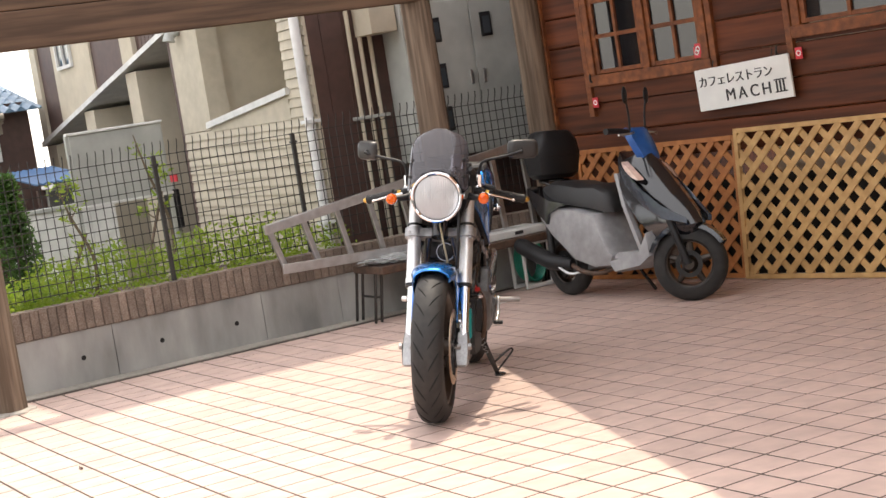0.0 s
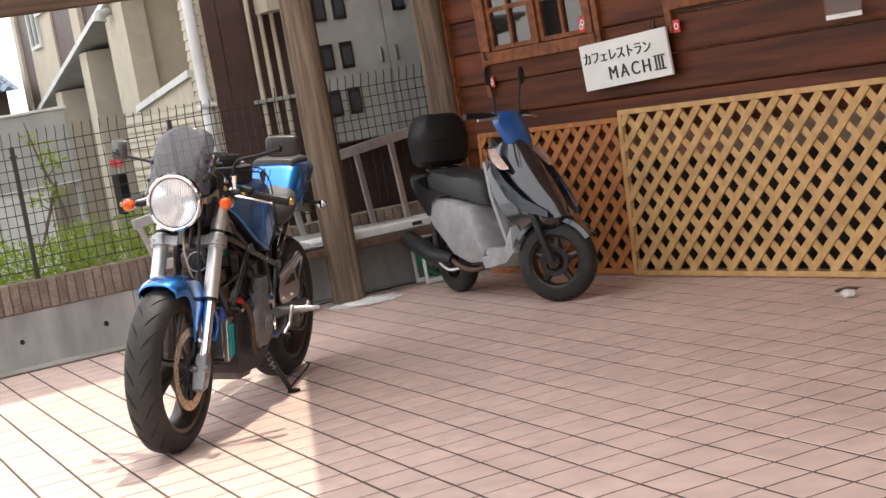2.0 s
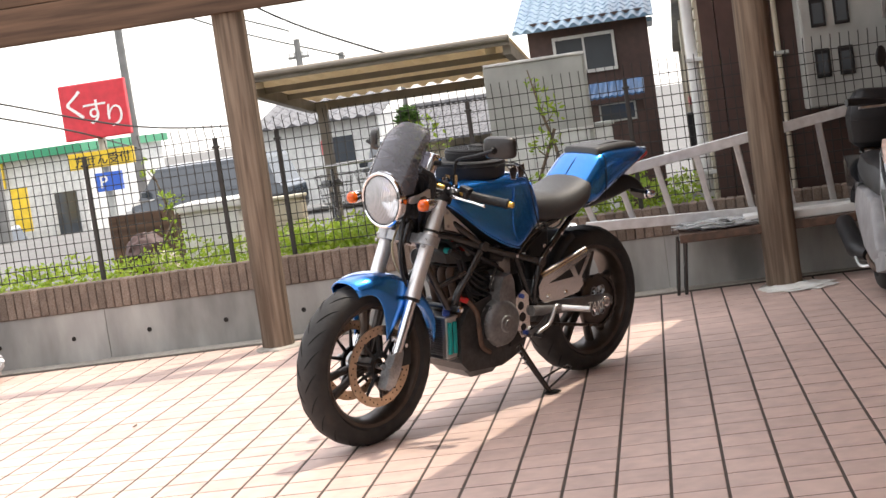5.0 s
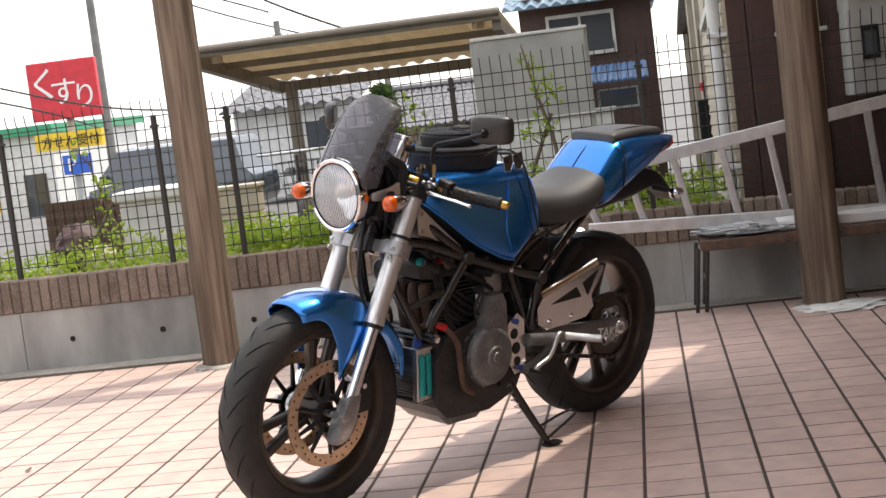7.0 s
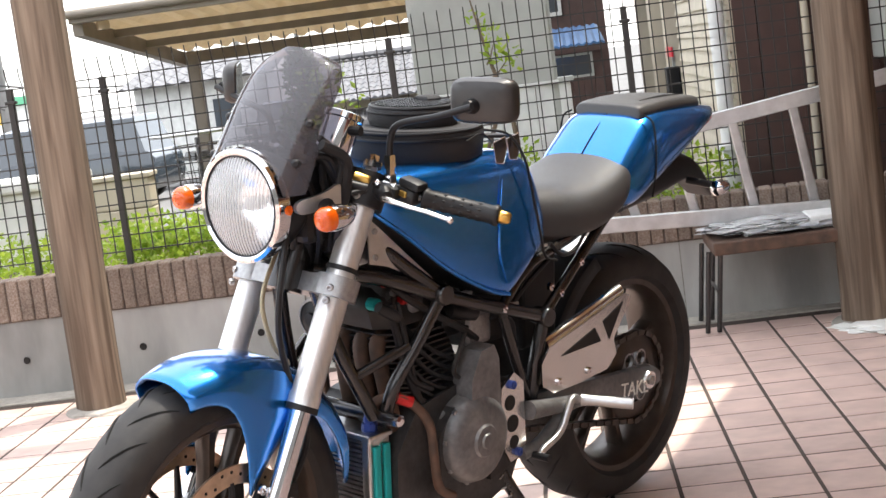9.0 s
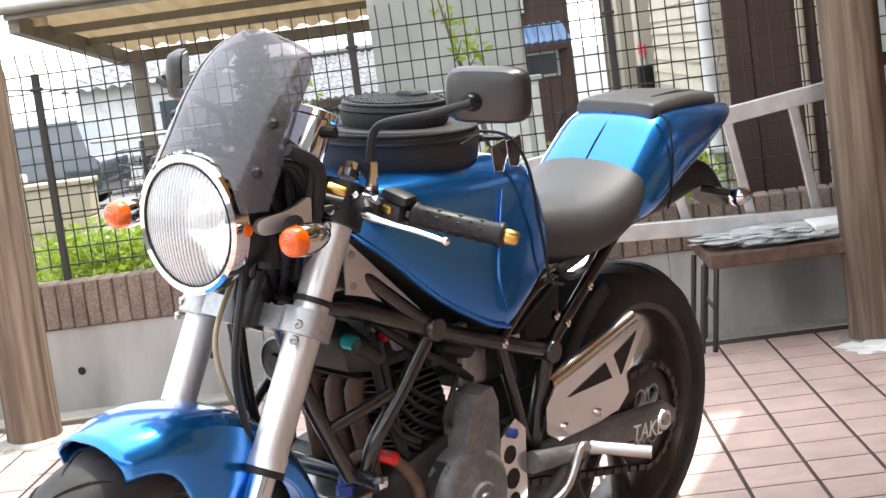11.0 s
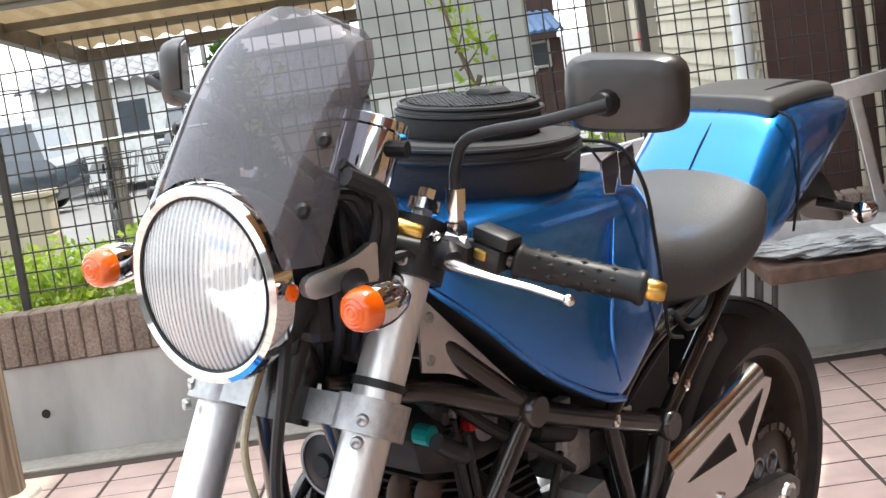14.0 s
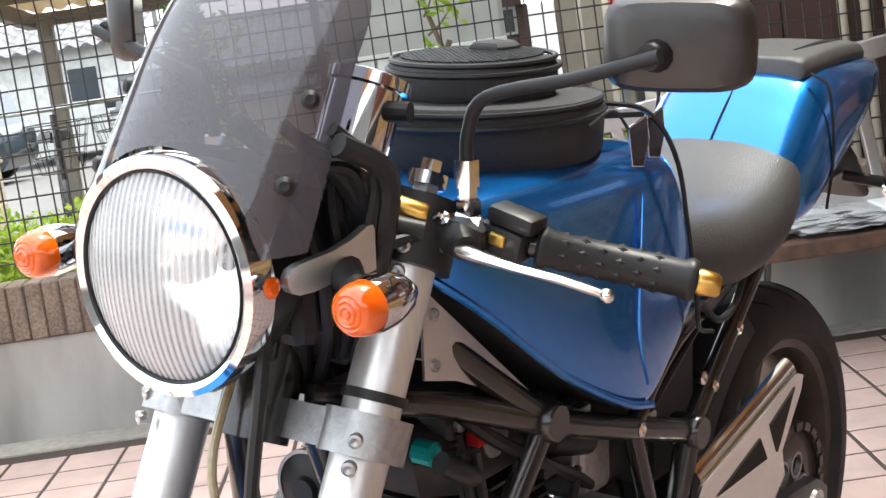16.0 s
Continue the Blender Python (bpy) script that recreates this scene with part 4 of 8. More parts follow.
# clip-on bars, controls and mirrors
for sg in (1, -1):
    b0, b1 = P3(0.345, 0.10 * sg, 0.890), P3(0.472, 0.345 * sg, 0.828)
    bd = (b1 - b0).normalized()
    bar = part("clip_on_bar", tube([b0 - bd * 0.01, b0 + bd * 0.262], 0.011, 14), FRAME_BLACK, bike, "", True)
    g0, g1 = b0 + bd * 0.118, b0 + bd * 0.258
    part("grip", tube([g0, g0 + bd * 0.003, g0 + bd * 0.008, g0 + bd * 0.012, g1 - bd * 0.012, g1 - bd * 0.008, g1 - bd * 0.003, g1], [0.016, 0.019, 0.019, 0.0165, 0.0165, 0.019, 0.019, 0.017], 20), BLACK_PLASTIC, bar, "black rubber grip with diamond pattern", True)
    bm = bmesh.new()
    sd = bd.orthogonal().normalized()
    up = bd.cross(sd)
    for r in range(6):
        for k in range(8):
            a = 2 * math.pi * (k + 0.5 * (r % 2)) / 8
            c = g0 + bd * (0.025 + 0.016 * r) + (sd * math.cos(a) + up * math.sin(a)) * 0.0163
            nrm = (sd * math.cos(a) + up * math.sin(a))
            tg = bd.cross(nrm)
            vs = [bm.verts.new(c + bd * 0.0075 * x + tg * 0.0055 * y + nrm * h) for x, y, h in ((-1, 0, -0.001), (0, -1, -0.002), (1, 0, -0.001), (0, 1, -0.002))]
            tp = bm.verts.new(c + nrm * 0.0022)
            for i in range(4):
                bm.faces.new((vs[i], vs[(i + 1) % 4], tp))
    part("grip_pattern", bm, BLACK_PLASTIC, bar)
    part("bar_end", tube([g1, g1 + bd * 0.004, g1 + bd * 0.018, g1 + bd * 0.021], [0.011, 0.012, 0.0105, 0.008], 16), GOLD, bar, "gold bar end weight", True)
    part("switch_box", add_box(bmesh.new(), (-0.016, -0.024, -0.014), (0.015, 0.022, 0.014), 0.006, axes(b0 + bd * 0.093, Vector((1, 0, 0)), bd)), BLACK_PLASTIC, bar, "black switch housing", True)
    part("switch_button", add_box(bmesh.new(), (-0.020, -0.008, -0.005), (-0.014, 0.008, 0.006), 0.002, axes(b0 + bd * 0.093 + Vector((0, 0, 0.004)), Vector((1, 0, 0)), bd)), GOLD, bar)
    part("lever_perch", tube([b0 + bd * 0.03 + Vector((-0.008, 0, 0)), b0 + bd * 0.06 + Vector((-0.022, 0, -0.002)), b0 + bd * 0.075 + Vector((-0.036, 0, -0.004))], [0.014, 0.017, 0.012], 10, 6), BLACK_PLASTIC, bar, "", True)
    lv0 = b0 + bd * 0.07 + Vector((-0.036, 0, -0.006))
    lv1 = b0 + bd * 0.215 + Vector((-0.070, 0, -0.006))
    lever_rings = []
    for f, w, h in ((0.0, 0.0075, 0.006), (0.08, 0.0085, 0.0065), (0.25, 0.0065, 0.005), (0.45, 0.0062, 0.0042), (0.7, 0.0064, 0.0040), (0.93, 0.0060, 0.0038), (1.0, 0.0045, 0.0032)):
        c = lv0.lerp(lv1, f) + Vector((-0.010 * math.sin(math.pi * min(1.0, f * 1.3)), 0, 0.003 * math.sin(math.pi * f)))
        lever_rings.append([c + Vector((w * math.cos(2 * math.pi * k / 10), 0, h * math.sin(2 * math.pi * k / 10))) for k in range(10)])
    part("lever", loft(lever_rings), POLISHED, bar, "polished aluminium lever blade", True)
    bm = bmesh.new()
    bmesh.ops.create_icosphere(bm, subdivisions=2, radius=0.0068, matrix=Matrix.Translation(lv1))
    part("lever_tip", bm, POLISHED, bar, "", True)
    part("adjuster", tube([b0 + bd * 0.005 + Vector((-0.018, 0, 0.014)), b0 + bd * 0.03 + Vector((-0.02, 0, 0.012)), b0 + bd * 0.034 + Vector((-0.02, 0, 0.012))], [0.0105, 0.0105, 0.008], 14), GOLD, bar, "", True)
    part("bar_clamp", tube([on_fork(0.985, 0.105 * sg), on_fork(1.03, 0.105 * sg)], 0.033, 20), BLACK_PLASTIC, bar, "", True)
    part("cable", tube([b0 + bd * 0.04 + Vector((-0.02, 0, 0.0)), P3(0.28, 0.11 * sg, 0.875), P3(0.23, 0.07 * sg, 0.86), P3(0.24, 0.03 * sg, 0.78)], 0.0055, 8, 14), BLACK_PLASTIC, bar, "", True)
    # mirror
    m0 = b0 + bd * 0.055 + Vector((0.004, 0, 0.012))
    mm = P3(0.420, 0.312 * sg, 1.040)
    turn = Matrix.Rotation(sg * radians(16 if sg > 0 else 48), 3, "Z")
    mir = part("mirror", tube([m0, m0 + Vector((0, 0, 0.014)), m0 + Vector((0, 0, 0.0142)), m0 + Vector((0, 0, 0.026)), m0 + Vector((0, 0, 0.0262)), m0 + Vector((0, 0, 0.05))], [0.0125, 0.0125, 0.009, 0.009, 0.0115, 0.0115], 6), CHROME, bike, "black rectangular rear-view mirror", True)
    part("stem", tube([m0 + Vector((0, 0, 0.045)), m0 + Vector((0.0, -0.003 * sg, 0.075)), m0 + Vector((0.002, -0.022 * sg, 0.105)), m0.lerp(mm, 0.62) + Vector((-0.014, 0, 0.030)), mm + Vector((-0.028, -0.012 * sg, -0.006))], 0.0062, 10, 20), BLACK_PLASTIC, mir, "", True)
    part("ball_joint", tube([mm + Vector((-0.026, 0, -0.008)), mm + Vector((-0.006, 0, -0.008))], [0.011, 0.016], 12), BLACK_PLASTIC, mir, "", True)
    rows = []
    for dx, q in ((-0.014, 0.60), (-0.010, 0.86), (0.0, 0.98), (0.012, 1.0), (0.014, 0.97)):
        ring = []
        for k in range(24):
            a = 2 * math.pi * k / 24
            ca, sa = math.cos(a), math.sin(a)
            x = math.copysign(abs(ca) ** 0.45, ca) * 0.063 * q
            y = math.copysign(abs(sa) ** 0.45, sa) * 0.040 * q
            ring.append(mm + turn @ Vector((dx, -sg * (x + 0.012), y)))
        rows.append(ring)
    part("shell", loft(rows), MIRROR_BACK, mir, "", True)
    oval = [(math.copysign(abs(math.cos(a)) ** 0.45, math.cos(a)), math.copysign(abs(math.sin(a)) ** 0.45, math.sin(a))) for a in (2 * math.pi * k / 24 for k in range(24))]
    part("glass", loft([[mm + turn @ Vector((dx, -sg * (x * w + 0.012), y * (w - 0.022))) for x, y in oval] for dx, w in ((0.0146, 0.058), (0.0152, 0.057))]), CHROME, mir, "mirror glass")


    boot = smooth_line([b0 + bd * 0.035 + Vector((-0.03, 0, 0.0)), b0 + Vector((-0.055, 0.02 * sg, 0.006)), b0 + Vector((-0.085, 0.045 * sg, -0.015)), b0 + Vector((-0.09, 0.07 * sg, -0.06))], 14)
    part("cable_boot", tube(boot, [0.0105, 0.0105, 0.009, 0.0065, 0.0065], 12), BLACK_PLASTIC, bar, "", True)
    part("lever_cover", loft([[b0 + bd * a + Vector((x, 0, z)) for x, z in ((-0.012 - w, -h), (-0.012 + w, -h), (-0.012 + w * 0.8, h), (-0.012 - w * 0.8, h))] for a, w, h in ((0.035, 0.010, 0.008), (0.045, 0.018, 0.014), (0.065, 0.020, 0.015), (0.082, 0.012, 0.008))]), BLACK_PLASTIC, bar, "black rubber lever cover", True)
    part("clamp_screw", lathe([(0, 0), (0.006, 0), (0.006, 0.006), (0.003, 0.007), (0, 0.004)], b0 + bd * 0.052 + Vector((-0.026, 0, 0.014)), (-0.8, -0.3 * sg, 0.5), 8), CHROME, bar)
    part("perch_clamp", tube([b0 + bd * 0.044, b0 + bd * 0.066], 0.0165, 16), CHROME, bar, "chrome perch clamp", True)
    part("switch_lower", add_box(bmesh.new(), (-0.018, -0.026, -0.030), (0.013, 0.022, -0.013), 0.006, axes(b0 + bd * 0.10, Vector((1, 0, 0)), bd)), BLACK_PLASTIC, bar, "", True)
    part("fork_cap_nut", tube([on_fork(1.045, 0.105 * sg), on_fork(1.062, 0.105 * sg), on_fork(1.0625, 0.105 * sg), on_fork(1.08, 0.105 * sg)], [0.019, 0.019, 0.010, 0.010], 6), CHROME, bar)
part("dash_plate", loft([[P3(s, l, z) for l in (-0.10, -0.06, 0.06, 0.10)] + [P3(s, l, z - 0.012) for l in (0.10, 0.06, -0.06, -0.10)] for s, z in ((0.265, 0.955), (0.32, 0.925), (0.385, 0.905), (0.41, 0.885))]), BLACK_PLASTIC, bike, "black plastic dash plate", True)
part("ignition_switch", lathe([(0.0, 0.03), (0.014, 0.03), (0.018, 0.024), (0.018, 0.0)], P3(0.355, 0.0, 0.905), (0.3, 0, 1), 20), CAST, bike, "", True)
rnd = random.Random(17)
for k in range(10):
    l = 0.02 + 0.012 * k
    part("loom_wire", tube([P3(0.225 + 0.004 * (k % 3), l, 0.985 - 0.01 * (k % 4)), P3(0.255 + rnd.uniform(0, 0.02), l + 0.01, 0.945), P3(0.265 + rnd.uniform(0, 0.03), l + rnd.uniform(-0.01, 0.012), 0.89), P3(0.29, l * 0.8, 0.83), P3(0.30, l * 0.6, 0.77)], 0.0065 if k % 3 else 0.010, 8, 16), BLACK_PLASTIC, bike, "", True)


# bodywork from cross sections
def body_rings(stations, n=40, e_top=3.2, e_bot=5.0, step=36):
    """stations: s, z of the bottom, z of the top, half width, height of the widest place (0 to 1)."""
    st = np.array(stations, float)
    u = np.linspace(0, len(st) - 1, step)
    out = []
    for q in u:
        k = min(int(q), len(st) - 2)
        f = q - k
        p0, p1, p2, p3 = st[max(k - 1, 0)], st[k], st[k + 1], st[min(k + 2, len(st) - 1)]
        s, zb, zt, w, m = 0.5 * ((2 * p1) + (p2 - p0) * f + (2 * p0 - 5 * p1 + 4 * p2 - p3) * f * f + (3 * p1 - p0 - 3 * p2 + p3) * f ** 3)
        zm = zb + (zt - zb) * m
        ring = []
        for i in range(n):
            a = 2 * math.pi * i / n
            ca, sa = math.cos(a), math.sin(a)
            e = e_top if sa >= 0 else e_bot
            x = math.copysign(abs(ca) ** (2 / e), ca) * w
            h = math.copysign(abs(sa) ** (2 / e), sa)
            z = zm + (zt - zm if h >= 0 else zm - zb) * h
            taper = 1 - 0.10 * max(0, h)
            ring.append(P3(s, x * taper, z))
        out.append(ring)
    return out


TANK_ST = [(0.345, 0.845, 0.872, 0.085, 0.6), (0.385, 0.810, 0.890, 0.122, 0.55), (0.43, 0.772, 0.896, 0.140, 0.5), (0.50, 0.715, 0.898, 0.150, 0.5), (0.56, 0.675, 0.899, 0.155, 0.5), (0.64, 0.634, 0.899, 0.158, 0.5),
           (0.70, 0.617, 0.898, 0.156, 0.5), (0.76, 0.648, 0.894, 0.151, 0.5), (0.80, 0.675, 0.872, 0.146, 0.5), (0.835, 0.697, 0.805, 0.138, 0.5), (0.850, 0.708, 0.750, 0.122, 0.5)]
bm = loft(body_rings(TANK_ST, 96, 7.0, 18.0, 52))
bmesh.ops.recalc_face_normals(bm, faces=bm.faces[:])
# black on the front downward faces paints in the underside's shade
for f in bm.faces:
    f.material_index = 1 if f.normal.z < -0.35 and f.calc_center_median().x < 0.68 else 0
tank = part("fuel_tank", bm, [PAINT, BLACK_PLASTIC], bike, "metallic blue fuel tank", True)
for sg in (1, -1):
    part("tank_seam", tube([P3(0.348, 0.090 * sg, 0.848), P3(0.385, 0.125 * sg, 0.813), P3(0.43, 0.142 * sg, 0.775), P3(0.50, 0.152 * sg, 0.718), P3(0.56, 0.157 * sg, 0.679), P3(0.64, 0.160 * sg, 0.638), P3(0.695, 0.158 * sg, 0.621)], 0.0045, 8, 30), PAINT, tank, "", True)
    kr = smooth_line([P3(0.690, 0.1500 * sg, 0.85), P3(0.672, 0.1575 * sg, 0.78), P3(0.668, 0.1580 * sg, 0.71), P3(0.690, 0.1565 * sg, 0.645)], 16)
    part("knee_crease", tube(kr, [0.001, 0.0025, 0.003, 0.0015], 8), PAINT, tank, "", True)
SEAT_ST = [(0.80, 0.712, 0.780, 0.070, 0.5), (0.84, 0.690, 0.795, 0.100, 0.5), (0.92, 0.672, 0.795, 0.125, 0.5), (1.00, 0.675, 0.790, 0.137, 0.5), (1.08, 0.690, 0.800, 0.140, 0.5), (1.15, 0.720, 0.820, 0.132, 0.5), (1.19, 0.760, 0.832, 0.115, 0.5)]
part("seat", loft(body_rings(SEAT_ST, 40, 2.8, 5.0, 30)), SEAT, bike, "black textured leather seat", True)
TAIL_ST = [(1.14, 0.735, 0.800, 0.112, 0.5), (1.17, 0.700, 0.830, 0.128, 0.45), (1.21, 0.700, 0.865, 0.134, 0.4), (1.26, 0.720, 0.902, 0.134, 0.4), (1.32, 0.740, 0.914, 0.130, 0.45), (1.42, 0.780, 0.910, 0.118, 0.5), (1.54, 0.830, 0.898, 0.092, 0.5), (1.62, 0.855, 0.885, 0.060, 0.5), (1.655, 0.865, 0.880, 0.035, 0.5)]
tailc = part("tail_cowl", loft(body_rings(TAIL_ST, 44, 4.0, 2.6, 44)), PAINT, bike, "metallic blue single-seat tail cowl", True)
part("pad", loft(body_rings([(1.262, 0.890, 0.918, 0.082, 0.5), (1.28, 0.895, 0.926, 0.092, 0.5), (1.40, 0.900, 0.930, 0.090, 0.5), (1.53, 0.890, 0.920, 0.070, 0.5), (1.555, 0.885, 0.910, 0.060, 0.5)], 32, 6, 6, 20)), SEAT, tailc, "black tail pad", True)
part("pad_slot", tube([P3(1.32, 0.05, 0.928), P3(1.40, 0.055, 0.930), P3(1.49, 0.045, 0.924)], [0.002, 0.004, 0.002], 6, 12), GROOVE_SHADE, tailc)
for sg in (1, -1):
    part("cowl_seam", tube([P3(1.262, 0.098 * sg, 0.905), P3(1.262, 0.124 * sg, 0.885), P3(1.258, 0.1345 * sg, 0.80), P3(1.25, 0.130 * sg, 0.725)], 0.0022, 6, 16), GROOVE_SHADE, tailc)
part("cowl_seam", tube([P3(1.145, 0.0, 0.803), P3(1.17, 0.0, 0.831), P3(1.21, 0.0, 0.866), P3(1.262, 0.0, 0.903)], 0.0016, 6, 12), GROOVE_SHADE, tailc)
part("tail_light", loft(body_rings([(1.58, 0.815, 0.85, 0.04, 0.5), (1.64, 0.83, 0.862, 0.035, 0.5), (1.67, 0.84, 0.866, 0.028, 0.5)], 24, 3, 3, 8)), RED_FIT, bike, "red tail light", True)
part("rear_hugger", loft(body_rings([(1.24, 0.68, 0.73, 0.06, 0.5), (1.40, 0.69, 0.78, 0.05, 0.5), (1.56, 0.71, 0.77, 0.045, 0.5), (1.66, 0.655, 0.68, 0.04, 0.5)], 20, 4, 4, 14)), BLACK_PLASTIC, bike, "black rear undertray", True)
for sg in (1, -1):
    ind = part("rear_turn_signal", lathe([(0.0, 0.026), (0.014, 0.022), (0.019, 0.0), (0.018, -0.02), (0.0, -0.035)], P3(1.56, 0.12 * sg, 0.70), (1, 0, 0), 20), CHROME, bike, "small chrome rear turn signal", True)
    part("stalk", tube([P3(1.53, 0.045 * sg, 0.715), P3(1.55, 0.11 * sg, 0.705)], 0.009, 10), BLACK_PLASTIC, ind, "", True)

# frame tubes
frame_part = part("trellis_frame", tube([P3(0.24, 0, 0.70), P3(0.315, 0, 0.86)], 0.034, 20), FRAME_BLACK, bike, "gloss black tubular trellis frame", True)
for sg in (1, -1):
    for pts, r in (([(0.27, 0.045, 0.735), (0.37, 0.105, 0.712), (0.52, 0.128, 0.652), (0.67, 0.130, 0.598), (0.84, 0.130, 0.540)], 0.0145),
                   ([(0.29, 0.045, 0.845), (0.36, 0.09, 0.79), (0.44, 0.120, 0.718), (0.52, 0.130, 0.656)], 0.0130),
                   ([(0.84, 0.130, 0.540), (1.02, 0.115, 0.655), (1.22, 0.095, 0.775)], 0.0115),
                   ([(0.70, 0.130, 0.585), (0.80, 0.128, 0.655), (0.98, 0.115, 0.69), (1.20, 0.095, 0.755)], 0.0105),
                   ([(0.84, 0.130, 0.540), (0.815, 0.128, 0.45), (0.80, 0.120, 0.34)], 0.0150),
                   ([(0.52, 0.130, 0.648), (0.455, 0.125, 0.57), (0.40, 0.115, 0.50), (0.385, 0.105, 0.445)], 0.0135),
                   ([(0.27, 0.045, 0.72), (0.30, 0.065, 0.60), (0.335, 0.085, 0.51), (0.365, 0.095, 0.445)], 0.0135),
                   ([(0.33, 0.085, 0.53), (0.38, 0.105, 0.55), (0.435, 0.122, 0.57)], 0.0100),
                   ([(0.70, 0.130, 0.590), (0.735, 0.130, 0.50), (0.79, 0.122, 0.38)], 0.0110)):
        part("tube", tube([P3(a, b * sg, c) for a, b, c in pts], r, 14, 20), FRAME_BLACK, frame_part, "", True)
    for a, b, c in ((0.52, 0.130, 0.653), (0.84, 0.130, 0.540)):
        part("boss", lathe([(0, -0.02), (0.019, -0.02), (0.021, -0.012), (0.021, 0.016), (0.018, 0.02), (0, 0.02)], P3(a, b * sg, c), (0, -sg, 0), 18), FRAME_BLACK, frame_part, "", True)
    bm = bmesh.new()
    add_plate(bm, [(0.345, 0.828), (0.345, 0.742), (0.395, 0.728), (0.522, 0.668), (0.515, 0.684)], 0.115 * sg, 0.003, side)
    pn = part("side_plate", bm, ALU, bike, "brushed aluminium triangular frame plate")
    for a, b in ((0.502, 0.684), (0.36, 0.752), (0.36, 0.80)):
        part("plate_bolt", lathe([(0, 0), (0.006, 0), (0.006, 0.003), (0.003, 0.004), (0, 0.003)], P3(a, 0.1165 * sg, b), (0, -sg, 0), 12), CAST, pn)
for l in (0.02, -0.02, 0.055):
    part("exhaust_header", tube([P3(0.44, l, 0.58), P3(0.41, l * 1.2, 0.56), P3(0.425, l * 1.4, 0.46), P3(0.455, l * 1.3, 0.34), P3(0.49, -0.02 + l, 0.24), P3(0.62, -0.06, 0.20)], 0.016, 14, 24), RUST, bike, "dark heat-stained exhaust header", True)
part("cross_tube", tube([P3(0.375, -0.12, 0.445), P3(0.375, 0.14, 0.445)], 0.013, 12), FRAME_BLACK, frame_part, "", True)
part("cross_bolt", lathe([(0, 0), (0.012, 0), (0.012, 0.012), (0.006, 0.016), (0, 0.016)], P3(0.375, 0.14, 0.445), (0, -1, 0), 6), CHROME, frame_part)

# engine
crank = part("crankcase", loft([[P3(s, l, z) for s, z in ((0.40, 0.23), (0.44, 0.19), (0.62, 0.175), (0.74, 0.21), (0.79, 0.30), (0.78, 0.41), (0.70, 0.45), (0.58, 0.46), (0.46, 0.44), (0.40, 0.36))] for l in (-0.115, -0.10, 0.0, 0.10, 0.118)]), ENGINE_MID, bike, "dark grey single-cylinder engine case", True)
part("sump", loft([[P3(s, l, z) for s, z in ((0.43, 0.20), (0.48, 0.155), (0.60, 0.150), (0.66, 0.19))] for l in (-0.08, 0.0, 0.085)]), ENGINE, crank, "", True)
cv = part("generator_cover", lathe([(0.0, 0.062), (0.030, 0.062), (0.034, 0.057), (0.068, 0.054), (0.083, 0.046), (0.090, 0.030), (0.092, 0.0)], P3(0.595, 0.115, 0.350), (0, -1, 0), 44), ENGINE, crank, "round grey engine side cover", True)
part("timing_plug", lathe([(0, 0.004), (0.004, 0.0045), (0.014, 0.004), (0.016, 0.0)], P3(0.595, 0.177, 0.350), (0, -1, 0), 24), ENGINE, cv, "", True)
part("upper_cover", loft([[P3(s, l, z) for s, z in ((0.575, 0.385), (0.575, 0.47), (0.605, 0.525), (0.645, 0.53), (0.66, 0.50), (0.665, 0.385))] for l in (0.11, 0.15, 0.158)]), ENGINE, crank, "", True)
part("side_case", loft([[P3(s, l, z) for s, z in ((0.50, 0.275), (0.495, 0.375), (0.54, 0.425), (0.60, 0.425), (0.61, 0.265))] for l in (0.11, 0.135, 0.14)]), ENGINE_MID, crank, "", True)
for k in range(9):
    a = 2 * math.pi * k / 9 + 0.2
    part("cover_bolt", lathe([(0, 0), (0.0055, 0), (0.0055, 0.006), (0.003, 0.007), (0, 0.005)], P3(0.595 + 0.088 * math.cos(a), 0.142, 0.350 + 0.088 * math.sin(a)), (0, -1, 0), 8), CAST, cv)
cyl = part("cylinder", loft([[P3(0.545 - 0.055 * f + a * 0.055, b * 0.062, 0.44 + 0.20 * f) for a, b in ((-1, -0.6), (-0.6, -1), (0.6, -1), (1, -0.6), (1, 0.6), (0.6, 1), (-0.6, 1), (-1, 0.6))] for f in (0, 1)]), ENGINE_DARK, bike, "black finned cylinder", True)
for k in range(13):
    f = k / 12
    bm = bmesh.new()
    c = P3(0.545 - 0.05 * f, 0, 0.452 + 0.135 * f)
    w = 0.082 + 0.012 * math.sin(f * 3)
    rows = [[c + Vector((a * w - dz * 0.27, b * (w + 0.012), dz)) for a, b in ((-1, -0.7), (-0.7, -1), (0.7, -1), (1, -0.7), (1, 0.7), (0.7, 1), (-0.7, 1), (-1, 0.7))] for dz in (-0.0018, 0.0018)]
    part("fin", loft(rows), ENGINE_DARK, cyl)
part("cylinder_head", loft([[P3(0.485 - 0.02 * f + a * q, b * q * 1.1, 0.60 + 0.075 * f) for a, b in ((-1, -0.7), (-0.7, -1), (0.7, -1), (1, -0.7), (1, 0.7), (0.7, 1), (-0.7, 1), (-1, 0.7))] for f, q in ((0, 0.085), (0.5, 0.088), (0.8, 0.075), (1.0, 0.055))]), ENGINE_DARK, cyl, "", True)
part("spark_cap", tube([P3(0.44, 0.09, 0.62), P3(0.40, 0.125, 0.635), P3(0.36, 0.12, 0.66)], 0.011, 10, 8), BLACK_PLASTIC, cyl, "", True)
